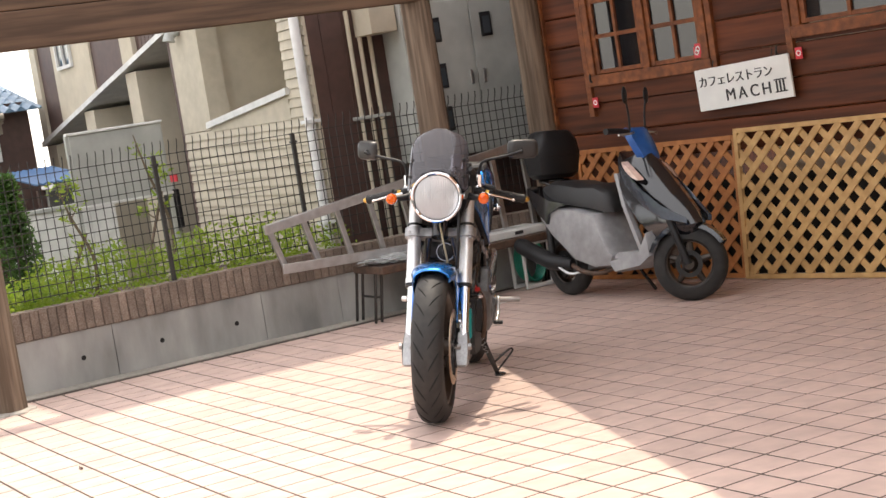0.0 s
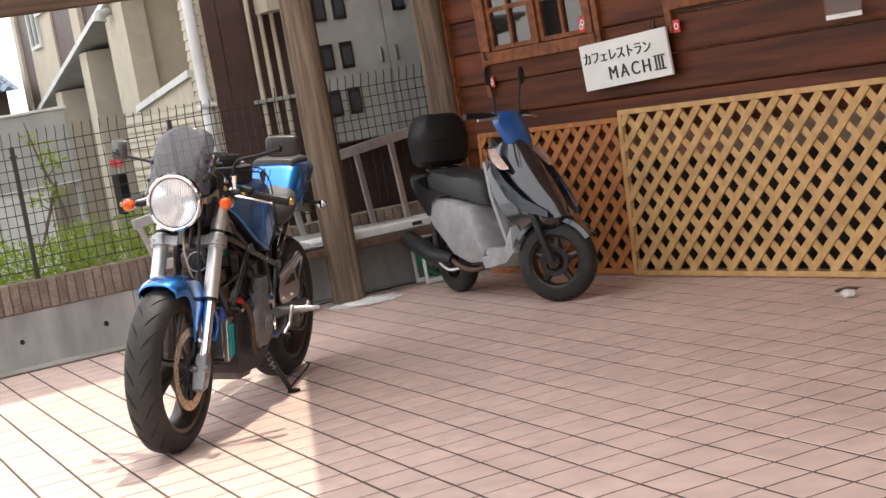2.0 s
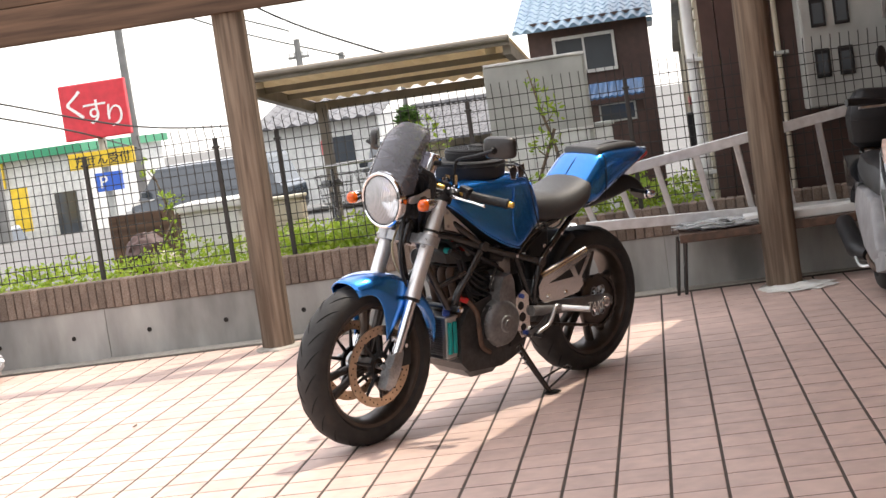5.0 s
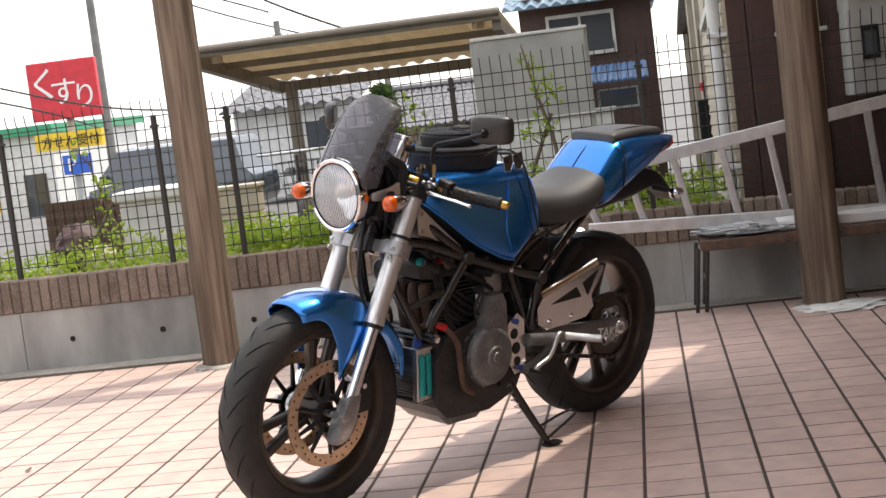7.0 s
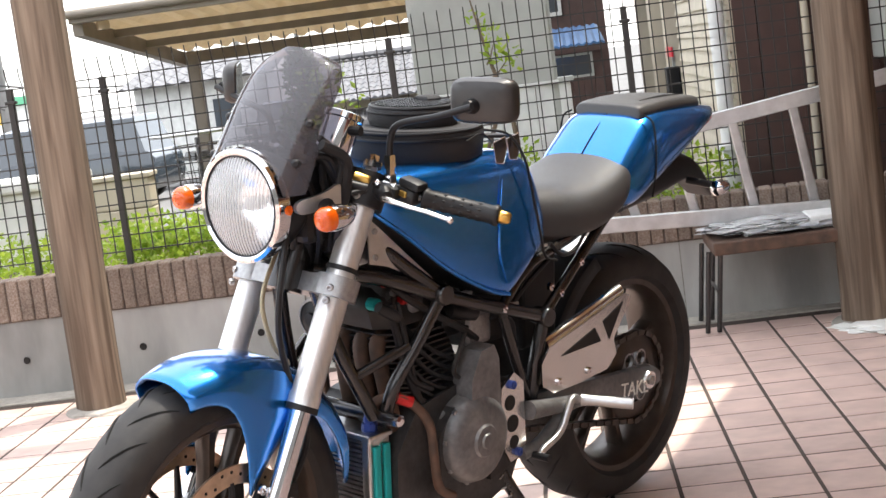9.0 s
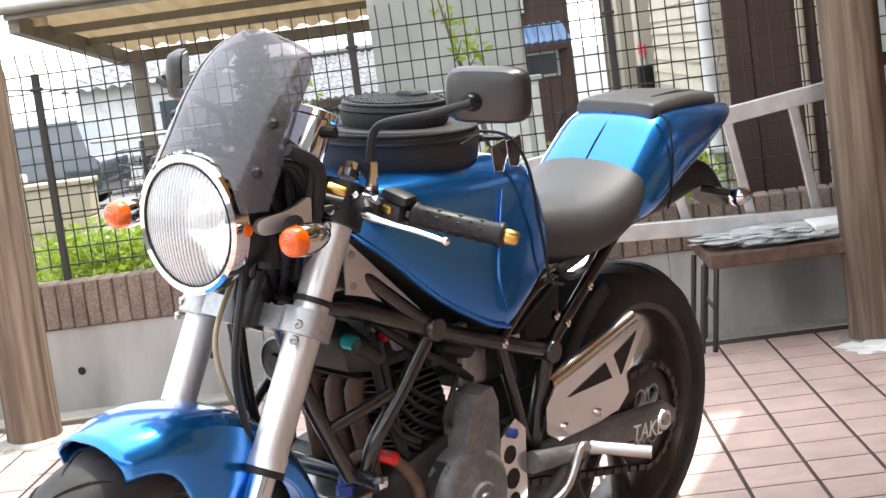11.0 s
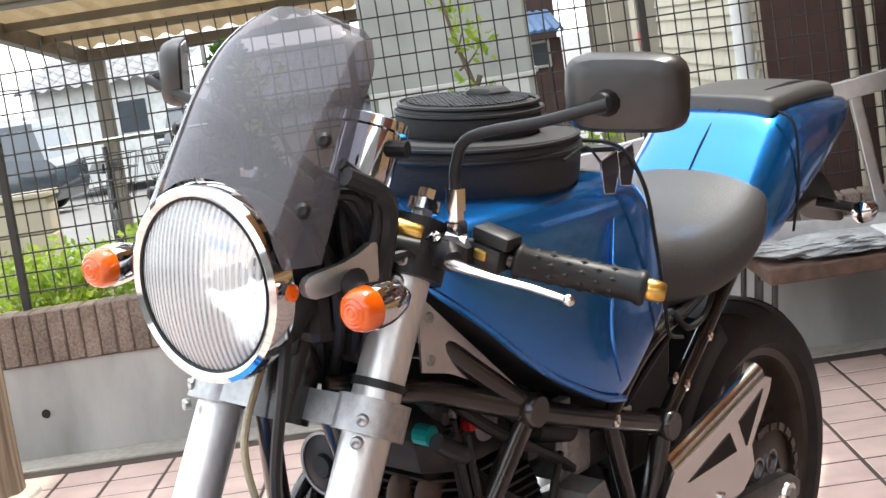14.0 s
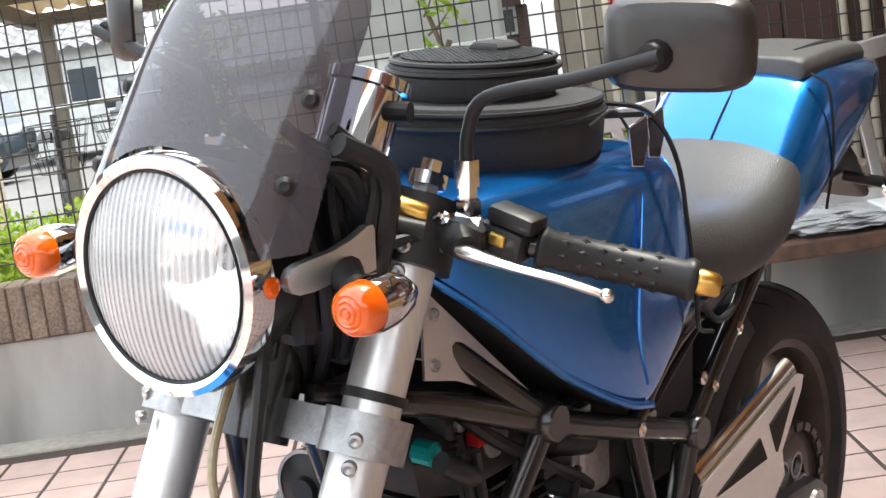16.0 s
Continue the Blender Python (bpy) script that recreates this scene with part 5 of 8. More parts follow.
part("carburettor", tube([P3(0.57, 0.02, 0.60), P3(0.66, 0.02, 0.60), P3(0.72, 0.02, 0.60)], [0.035, 0.042, 0.05], 18), CAST, bike, "", True)
part("airbox", box((0.66, -0.09, 0.50), (0.80, 0.09, 0.63), 0.02), BLACK_PLASTIC, bike, "black airbox under the tank")
part("gearbox_cover", loft([[P3(s, l, z) for s, z in ((0.66, 0.24), (0.66, 0.42), (0.74, 0.43), (0.77, 0.36), (0.76, 0.26))] for l in (0.10, 0.125, 0.13)]), ENGINE_DARK, crank, "", True)
for k in range(9):
    a = k * 0.7
    part("cable", tube([P3(0.42 + 0.03 * math.sin(a), 0.05 + 0.01 * k, 0.66), P3(0.47 + 0.02 * math.cos(a), 0.11, 0.56 - 0.015 * k), P3(0.60, 0.10, 0.50 - 0.02 * k), P3(0.70, 0.09, 0.46)], 0.005, 6, 12), BLACK_PLASTIC, crank, "", True)
head = part("head_cover", box((0.415, -0.088, 0.618), (0.555, 0.088, 0.682), 0.012), ENGINE_MID, cyl, "dark cast cylinder head cover")
for a, z in ((0.432, 0.632), (0.432, 0.668), (0.485, 0.668), (0.538, 0.632), (0.538, 0.668)):
    part("head_bolt", lathe([(0, 0), (0.007, 0), (0.007, 0.006), (0.004, 0.008), (0, 0.006)], P3(a, 0.088, z), (0, -1, 0), 8), CAST, cyl)
part("cam_cap", lathe([(0, 0.014), (0.014, 0.014), (0.022, 0.010), (0.024, 0.0)], P3(0.485, 0.088, 0.642), (0, -1, 0), 24), CAST, cyl, "", True)
part("ignition_coil", tube([P3(0.585, 0.085, 0.600), P3(0.59, 0.088, 0.602), P3(0.655, 0.098, 0.585), P3(0.66, 0.098, 0.584)], [0.010, 0.019, 0.019, 0.010], 14), BLACK_PLASTIC, cyl, "black ignition coil", True)
part("intake_rubber", tube([P3(0.55, 0.04, 0.575), P3(0.60, 0.06, 0.57), P3(0.66, 0.06, 0.575)], [0.034, 0.032, 0.036], 18), BLACK_PLASTIC, cyl, "", True)
part("carb_bowl", box((0.635, -0.105, 0.515), (0.705, -0.04, 0.585), 0.010), CAST, cyl, "grey carburettor bowl")
for pts, r, m in (([(0.40, 0.10, 0.70), (0.45, 0.115, 0.655), (0.52, 0.122, 0.61), (0.60, 0.115, 0.565), (0.66, 0.10, 0.53)], 0.0075, BLACK_PLASTIC),
                  ([(0.56, 0.10, 0.66), (0.60, 0.118, 0.63), (0.67, 0.122, 0.60), (0.75, 0.115, 0.55), (0.78, 0.10, 0.50)], 0.0065, BLACK_PLASTIC),
                  ([(0.62, 0.11, 0.565), (0.58, 0.125, 0.53), (0.56, 0.125, 0.49), (0.60, 0.12, 0.46)], 0.0050, RUBBER),
                  ([(0.44, 0.095, 0.61), (0.42, 0.115, 0.56), (0.45, 0.118, 0.50), (0.50, 0.12, 0.47)], 0.0060, BLACK_PLASTIC),
                  ([(0.70, 0.10, 0.56), (0.74, 0.12, 0.58), (0.80, 0.125, 0.62), (0.88, 0.12, 0.655)], 0.0055, BLACK_PLASTIC)):
    part("hose", tube([P3(*p) for p in pts], r, 8, 20), m, crank, "", True)
for a, b, c, m in ((0.44, 0.100, 0.645, RED_FIT), (0.60, 0.118, 0.625, CAST), (0.53, 0.118, 0.585, BLACK_PLASTIC), (0.74, 0.122, 0.575, LENS_WHITE)):
    part("connector", box((a, -b - 0.008, c), (a + 0.022, -b + 0.008, c + 0.014), 0.002), m, crank)
for a, b, c in ((0.70, 0.137, 0.588), (0.90, 0.128, 0.578), (0.98, 0.122, 0.628), (0.86, 0.132, 0.60)):
    part("frame_bolt", lathe([(0, 0), (0.009, 0), (0.009, 0.008), (0.005, 0.010), (0, 0.008)], P3(a, b, c), (0, -1, 0), 6), CHROME, crank)
part("seat_lock_cable", tube([P3(0.86, 0.135, 0.69), P3(0.90, 0.138, 0.66), P3(0.96, 0.132, 0.665), P3(1.02, 0.12, 0.70), P3(1.08, 0.11, 0.715)], 0.0045, 8, 20), BLACK_PLASTIC, crank, "", True)
part("coolant_joint", lathe([(0, 0), (0.012, 0), (0.012, 0.02), (0.008, 0.022), (0, 0.022)], P3(0.385, 0.075, 0.655), (0, -1, 0), 12), TEAL, cyl)
part("red_plug", box((0.40, -0.10, 0.685), (0.415, -0.088, 0.705), 0.002), RED_FIT, cyl)

cool = part("oil_cooler", box((0.352, -0.078, 0.262), (0.392, 0.10, 0.402), 0.004), ALU, bike, "aluminium oil cooler with teal end and braided hoses")
for k in range(15):
    z = 0.268 + 0.0092 * k
    part("cooling_fin", box((0.344, -0.076, z), (0.396, 0.085, z + 0.0032)), CAST, cool)
part("end_tank", box((0.344, -0.100, 0.256), (0.400, -0.078, 0.408), 0.004), ALU, cool)
part("end_tank", box((0.344, 0.09, 0.256), (0.400, 0.118, 0.408), 0.004), ALU, cool)
for a in (0.350, 0.376):
    part("teal_bar", box((a, -0.109, 0.272), (a + 0.017, -0.100, 0.392), 0.003), TEAL, cool, "teal anodised bar")
part("cooler_top", box((0.340, -0.104, 0.402), (0.404, 0.120, 0.413), 0.003), ALU, cool)
part("cooler_tray", loft([[P3(s, l, z) for l in (-0.11, 0.10)] + [P3(s, l, z - 0.004) for l in (0.10, -0.11)] for s, z in ((0.345, 0.255), (0.42, 0.252), (0.50, 0.225), (0.56, 0.205))]), ALU, cool, "", True)
for l in (0.075, -0.07):
    part("hose_fitting", tube([P3(0.372, l, 0.412), P3(0.372, l, 0.428), P3(0.372, l, 0.43), P3(0.372, l, 0.455)], [0.015, 0.015, 0.011, 0.011], 8), BLUE_FIT, cool)
part("oil_hose", tube([P3(0.372, 0.075, 0.45), P3(0.385, 0.095, 0.475), P3(0.42, 0.125, 0.47), P3(0.455, 0.150, 0.42), P3(0.462, 0.155, 0.35), P3(0.48, 0.15, 0.285), P3(0.53, 0.14, 0.25)], 0.0095, 10, 30), RUST, cool, "", True)
part("oil_hose", tube([P3(0.372, -0.07, 0.45), P3(0.39, -0.08, 0.49), P3(0.44, -0.11, 0.48), P3(0.47, -0.13, 0.40), P3(0.50, -0.12, 0.28)], 0.0095, 10, 24), RUST, cool, "", True)
part("red_fitting", tube([P3(0.408, 0.115, 0.475), P3(0.430, 0.132, 0.463)], 0.0112, 8), RED_FIT, cool)
fr = []
for k in range(15):
    a = radians(-82 + 56 * k / 14)
    fr.append([P3(RS + r * math.sin(a), l, RZ + r * math.cos(a)) for l, r in ((-0.098, 0.315), (-0.092, 0.345), (0, 0.352), (0.092, 0.345), (0.098, 0.315))])
inner = part("inner_mudguard", loft(fr, close=False), BLACK_PLASTIC, bike, "black inner mudguard over the rear tyre", True)
sol = inner.modifiers.new("thickness", "SOLIDIFY")
sol.thickness = 0.004
part("battery_case", box((0.83, -0.085, 0.46), (0.95, 0.085, 0.66), 0.01), BLACK_PLASTIC, bike, "black battery case under the seat")

# swing arm, chain drive and guard plate
swing = part("swing_arm", lathe([(0, -0.12), (0.026, -0.12), (0.026, 0.12), (0, 0.12)], P3(0.80, 0, 0.355), (0, -1, 0), 20), CAST, bike, "grey aluminium swing arm with white lettering", True)
for sg in (1, -1):
    rows = []
    for f in (0.0, 0.15, 0.7, 0.92, 1.0, 1.06):
        s, z = 0.80 + (1.255 - 0.80) * f, 0.355 + (0.306 - 0.355) * f
        h = (0.024, 0.027, 0.027, 0.030, 0.028, 0.014)[(0.0, 0.15, 0.7, 0.92, 1.0, 1.06).index(f)]
        rows.append([P3(s, sg * (0.118 + b), z + c * h) for b, c in ((-0.013, -0.8), (-0.009, -1), (0.009, -1), (0.013, -0.8), (0.013, 0.8), (0.009, 1), (-0.009, 1), (-0.013, 0.8))])
    part("arm", loft(rows), ENGINE, swing, "", True)
    part("axle_slot", lathe([(0.010, 0.0), (0.022, 0.0), (0.020, 0.006), (0.011, 0.006)], P3(1.235, 0.131 * sg, 0.306), (0, -sg, 0), 24, True), POLISHED, swing, "", True)
    part("axle_nut", lathe([(0, 0), (0.012, 0), (0.012, 0.010), (0.006, 0.012), (0, 0.010)], P3(1.235, 0.131 * sg, 0.306), (0, -sg, 0), 6), CAST, swing)
words("lettering", "TAKE", 0.046, SIGN_WHITE, swing, axes(P3(1.120, 0.1325, 0.292), (0.992, 0, -0.12), (0.12, 0, 0.992)), 0.0008)
spr = part("sprocket", lathe([(0.060, -0.003), (0.100, -0.003), (0.104, 0.0), (0.100, 0.003), (0.060, 0.003)], P3(RS, 0.090, RZ), (0, -1, 0), 44, True), RIM_BLACK, bike, "dark rear sprocket with drilled carrier", True)
for k in range(6):
    a = 2 * math.pi * k / 6
    part("carrier_ring", lathe([(0.016, -0.004), (0.020, -0.004), (0.020, 0.004), (0.016, 0.004)], P3(RS + 0.048 * math.cos(a), 0.090, RZ + 0.048 * math.sin(a)), (0, -1, 0), 16, True), CAST, spr, "", True)
loop = []
for k in range(60):
    a = math.pi / 2 - math.pi * k / 59
    loop.append((RS + 0.104 * math.cos(a), RZ + 0.104 * math.sin(a)))
for k in range(20):
    f = (k + 1) / 21
    loop.append((RS + (0.755 - RS) * f, RZ - 0.104 + (0.345 - 0.036 - RZ + 0.104) * f))
for k in range(16):
    a = -math.pi / 2 - math.pi * k / 15
    loop.append((0.755 + 0.036 * math.cos(a), 0.345 + 0.036 * math.sin(a)))
for k in range(20):
    f = (k + 1) / 21
    loop.append((0.755 + (RS - 0.755) * f, 0.381 + (RZ + 0.104 - 0.381) * f))
tot = [0.0]
for p, q in zip(loop, loop[1:] + loop[:1]):
    tot.append(tot[-1] + math.dist(p, q))
bm = bmesh.new()
nl = int(tot[-1] / 0.0155)
for k in range(nl):
    d = tot[-1] * k / nl
    i = max(j for j in range(len(loop)) if tot[j] <= d)
    p, q = loop[i], loop[(i + 1) % len(loop)]
    f = (d - tot[i]) / max(1e-6, tot[i + 1] - tot[i])
    s, z = p[0] + (q[0] - p[0]) * f, p[1] + (q[1] - p[1]) * f
    a = math.atan2(q[1] - p[1], q[0] - p[0])
    w = 0.010 if k % 2 else 0.007
    add_box(bm, (-0.0095, -w, -0.0058), (0.0095, w, 0.0058), 0.0, Matrix.Translation(P3(s, 0.090, z)) @ Matrix.Rotation(-a, 4, "Y"))
part("chain", bm, RIM_BLACK, bike, "oily black drive chain")
bm = bmesh.new()
add_plate(bm, [(0.803, 0.449), (0.830, 0.479), (0.965, 0.507), (1.105, 0.538), (1.126, 0.530), (1.120, 0.512), (1.062, 0.446), (1.072, 0.410), (1.036, 0.384), (0.940, 0.378), (0.844, 0.379), (0.806, 0.402)], 0.152, 0.004, side)
guard = part("guard_plate", bm, POLISHED, bike, "polished aluminium drive guard plate with triangular cut-outs")
# black triangles on the plate paint the shade of its cut-outs
for tri in ([(1.020, 0.494), (1.096, 0.522), (1.044, 0.450)], [(0.868, 0.452), (0.990, 0.486), (1.012, 0.452)]):
    bm = bmesh.new()
    add_plate(bm, tri, 0.1545, 0.002, side)
    part("cut_out_shade", bm, RECESS_SHADE, guard)
bm = bmesh.new()
rows = []
for f in range(8):
    a = math.pi / 2 * f / 7
    rows.append([P3(s + 0.0, 0.152 - 0.018 * (1 - math.cos(a)), z + 0.018 * math.sin(a)) for s, z in ((0.830, 0.479), (0.965, 0.507), (1.105, 0.538))])
part("folded_edge", loft(rows, close=False), POLISHED, guard, "", True)
for a, b in ((0.860, 0.400), (0.965, 0.398)):
    part("guard_bolt", lathe([(0, 0), (0.008, 0), (0.008, 0.005), (0.004, 0.006), (0, 0.005)], P3(a, 0.154, b), (0, -1, 0), 12), CHROME, guard)

for sg in (1, -1):
    bm = bmesh.new()
    add_plate(bm, [(0.665, 0.33), (0.675, 0.43), (0.715, 0.455), (0.745, 0.43), (0.75, 0.30), (0.735, 0.275), (0.70, 0.27)], 0.148 * sg, 0.006, side)
    rs = part("rearset", bm, POLISHED, bike, "drilled alloy rearset plate with footpeg and pedal")
    # holes are thin black discs that paint in the shade behind
    for a, b, r in ((0.70, 0.395, 0.016), (0.708, 0.35, 0.018), (0.712, 0.31, 0.014)):
        part("plate_hole_shade", lathe([(0, 0), (r, 0), (r, 0.0012), (0, 0.0012)], P3(a, 0.151 * sg, b), (0, -sg, 0), 20), RECESS_SHADE, rs)
    for a, b in ((0.705, 0.432), (0.722, 0.287)):
        part("plate_bolt", lathe([(0, 0), (0.009, 0), (0.009, 0.008), (0.005, 0.009), (0, 0.007)], P3(a, 0.151 * sg, b), (0, -sg, 0), 10), BLUE_FIT, rs)
    part("hanger_arm", tube([P3(0.755, 0.155 * sg, 0.365), P3(0.90, 0.158 * sg, 0.345)], [0.020, 0.016], 12), ENGINE, rs, "", True)
    part("hanger_strut", tube([P3(0.735, 0.152 * sg, 0.275), P3(0.80, 0.155 * sg, 0.29), P3(0.88, 0.157 * sg, 0.34)], 0.013, 10, 10), ENGINE, rs, "", True)
    part("footpeg", tube([P3(0.925, 0.165 * sg, 0.345), P3(0.935, 0.185 * sg, 0.345), P3(0.975, 0.262 * sg, 0.342)], [0.013, 0.0115, 0.0125], 14), ALU, rs, "knurled aluminium footpeg", True)
    part("pedal", tube([P3(0.90, 0.172 * sg, 0.355), P3(0.87, 0.178 * sg, 0.36), P3(0.83, 0.180 * sg, 0.305), P3(0.775, 0.180 * sg, 0.285), P3(0.76, 0.180 * sg, 0.275)], [0.010, 0.0085, 0.0075, 0.0075, 0.007], 10, 16), ALU, rs, "", True)
    part("pedal_pad", tube([P3(0.758, 0.165 * sg, 0.272), P3(0.758, 0.205 * sg, 0.272)], 0.0085, 10), BLACK_PLASTIC, rs, "", True)

stand = part("side_stand", tube([P3(0.715, 0.09, 0.27), P3(0.735, 0.115, 0.205), P3(0.815, 0.172, 0.045), P3(0.828, 0.180, 0.026)], [0.017, 0.014, 0.010, 0.009], 12, 16), FRAME_BLACK, bike, "black side stand on the tiles", True)
part("foot", loft([[P3(0.828 + a, 0.186 + b, z) for a, b in ((-0.03, -0.018), (0.0, -0.026), (0.035, -0.012), (0.035, 0.014), (0.0, 0.026), (-0.028, 0.014))] for z in (0.0265, 0.034)]), FRAME_BLACK, stand)
part("loop", tube([P3(0.79, 0.16, 0.085), P3(0.85, 0.215, 0.13), P3(0.875, 0.235, 0.135), P3(0.872, 0.232, 0.118), P3(0.82, 0.178, 0.05)], 0.0042, 8, 20), FRAME_BLACK, stand, "", True)
bm = bmesh.new()
add_tube(bm, [P3(0.70 + 0.01 * math.cos(k * 1.2) + 0.0028 * k / 2, 0.105 + 0.01 * math.sin(k * 1.2) + 0.002 * k / 2, 0.255 - 0.004 * k) for k in range(30)], 0.0018, 5)
part("spring", bm, CAST, stand, "", True)
part("shock_absorber", tube([P3(0.80, 0.0, 0.60), P3(0.86, 0.0, 0.40)], 0.035, 16), ENGINE_DARK, bike, "", True)
part("silencer", tube([P3(0.60, -0.06, 0.20), P3(0.85, -0.13, 0.23), P3(0.98, -0.17, 0.32), P3(1.10, -0.19, 0.40), P3(1.45, -0.20, 0.52)], [0.018, 0.022, 0.03, 0.05, 0.05], 20, 24), ALU, bike, "aluminium silencer on the right side", True)

horn = part("horn", lathe([(0.0, 0.012), (0.012, 0.012), (0.014, 0.006), (0.030, 0.004), (0.036, 0.0), (0.036, -0.015), (0.018, -0.03), (0.0, -0.03)], P3(0.30, 0.015, 0.635), (-1, 0, 0), 28), BLACK_PLASTIC, bike, "black round horn between the fork legs", True)
part("rim", lathe([(0.034, -0.003), (0.0375, -0.003), (0.0375, 0.003), (0.034, 0.003)], P3(0.30, 0.015, 0.635), (-1, 0, 0), 28, True), CAST, horn, "", True)

# cables in front
part("brake_hose", tube([P3(0.23, 0.0, 0.775), P3(0.17, 0.02, 0.70), P3(0.175, 0.035, 0.62), P3(0.21, 0.035, 0.575), P3(0.19, 0.02, 0.55), P3(0.13, -0.02, 0.545), P3(0.09, -0.07, 0.50), P3(0.09, -0.085, 0.40)], 0.0042, 8, 44), HOSE, bike, "clear-coated brake hose", True)
part("brake_hose", tube([P3(0.20, 0.03, 0.575), P3(0.17, 0.06, 0.53), P3(0.15, 0.075, 0.45), P3(0.10, 0.082, 0.36)], 0.0042, 8, 24), HOSE, bike, "clear-coated brake hose", True)
part("speedo_cable", tube([P3(0.20, 0.07, 0.86), P3(0.165, 0.085, 0.78), P3(0.15, 0.08, 0.66), P3(0.18, 0.075, 0.54), P3(0.20, 0.085, 0.44), P3(0.10, 0.09, 0.33), P3(0.02, 0.08, 0.30)], 0.0062, 8, 44), BLACK_PLASTIC, bike, "black speedometer cable", True)

# ---- tank bag and sunglasses ----
bag = thing("tank_bag", "round black two-tier tank bag strapped on the blue tank", "bag", BM @ Matrix.Translation(P3(0.115, 0, -0.026)))
part("lower_tier", lathe([(0.0, -0.02), (0.122, -0.02), (0.131, -0.008), (0.134, 0.036), (0.128, 0.046), (0.0, 0.050)], P3(0.50, -0.005, 0.936), (0.02, 0, 1), 40), FABRIC, bag, "", True)
part("upper_tier", lathe([(0.0, 0.0), (0.084, 0.0), (0.089, 0.010), (0.088, 0.030), (0.082, 0.036), (0.0, 0.040)], P3(0.495, -0.005, 0.984), (0.02, 0, 1), 40), FABRIC, bag, "", True)
for r, z in ((0.1345, 0.966), (0.132, 0.979), (0.0895, 1.012), (0.085, 1.021)):
    part("piping", tube([P3(0.497 + r * math.cos(a), -0.005 + r * math.sin(a), z) for a in (2 * math.pi * k / 40 for k in range(41))], 0.0028, 6), BLACK_PLASTIC, bag, "", True)
part("handle_pad", loft([[P3(0.545 + a * w, -0.01 + b * w, z) for a, b in ((-0.022, -0.018), (-0.008, -0.026), (0.012, -0.026), (0.026, -0.012), (0.026, 0.012), (0.012, 0.026), (-0.008, 0.026), (-0.022, 0.018))] for z, w in ((1.022, 1.0), (1.028, 0.97), (1.032, 0.8), (1.033, 0.4))]), FABRIC, bag, "", True)
part("zip_pull", box((0.60, -0.065, 0.970), (0.622, -0.045, 0.990), 0.003), ALU, bag)
part("flap", loft([[P3(0.60 + 0.10 * f, 0.06 + 0.03 * b, 0.948 - 0.012 * f + h) for b, h in ((-1, 0), (1, 0), (1, 0.006), (-1, 0.006))] for f in (0, 0.5, 0.85, 1.0)]), FABRIC, bag, "", True)
bm = bmesh.new()
for k in range(-10, 11):
    c = 0.007 * k
    h = math.sqrt(max(0, 0.074 ** 2 - c * c))
    add_tube(bm, [P3(0.495 + c, -0.005 - h, 1.0245), P3(0.495 + c, -0.005 + h, 1.0245)], 0.0012, 4)
    add_tube(bm, [P3(0.495 - h, -0.005 + c, 1.0245), P3(0.495 + h, -0.005 + c, 1.0245)], 0.0012, 4)
part("mesh_top", bm, BLACK_PLASTIC, bag)
specs = thing("sunglasses", "tinted sunglasses hooked on the tank bag", "glasses", BM @ Matrix.Translation(P3(0.135, 0.016, -0.040)))
for k, (a, b) in enumerate(((0.555, 0.128), (0.61, 0.118))):
    bm = bmesh.new()
    add_plate(bm, [(a - 0.02, 0.962), (a + 0.018, 0.970), (a + 0.024, 0.945), (a + 0.012, 0.918), (a - 0.012, 0.922)], b, 0.0015, side)
    part("lens", bm, SMOKE, specs, "violet tinted lens")
    part("lens_rim", tube([side(x, z, b) for x, z in ((a - 0.02, 0.962), (a + 0.018, 0.970), (a + 0.024, 0.945), (a + 0.012, 0.918), (a - 0.012, 0.922), (a - 0.02, 0.962))], 0.0012, 6), CHROME, specs)
part("temple", tube([P3(0.535, 0.128, 0.962), P3(0.50, 0.13, 0.985), P3(0.46, 0.125, 0.975)], 0.0018, 6, 10), BLACK_PLASTIC, specs)
cord = thing("bag_cord", "thin black cord hanging from the tank bag", "cord", BM)
part("strand", tube([P3(0.68, 0.10, 0.945), P3(0.735, 0.13, 0.930), P3(0.755, 0.155, 0.88), P3(0.775, 0.160, 0.80), P3(0.80, 0.158, 0.72), P3(0.825, 0.150, 0.672), P3(0.87, 0.145, 0.655)], 0.0028, 6, 40), BLACK_PLASTIC, cord, "", True)


# ---- scooter ----
SC_GREY = material("dusty_grey_plastic", (0.34, 0.34, 0.345), 0.45, scale=18, color2=(0.27, 0.27, 0.275), stain=0.25, stain_scale=7)
SC_BLACK = material("gloss_black_paint", (0.012, 0.013, 0.016), 0.16, scale=20, coat=0.8)
SC_SILVER = material("blue_grey_metallic", (0.09, 0.11, 0.14), 0.25, 0.5, scale=60, coat=0.8)
SC_BLUE = material("matt_blue_cover", (0.012, 0.10, 0.36), 0.4, scale=30, coat=0.3)
SEAT_VINYL = material("black_vinyl", (0.02, 0.02, 0.021), 0.5, scale=200, bump=0.2)
scooter = thing("scooter", "black and grey scooter with blue handlebar cover and top box", "scooter",
                Matrix.Translation((-1.70, 1.73, 0)) @ Matrix.Rotation(radians(2), 4, "Z") @ Matrix.Rotation(radians(-5), 4, "X") @ Matrix.Scale(0.95, 4))


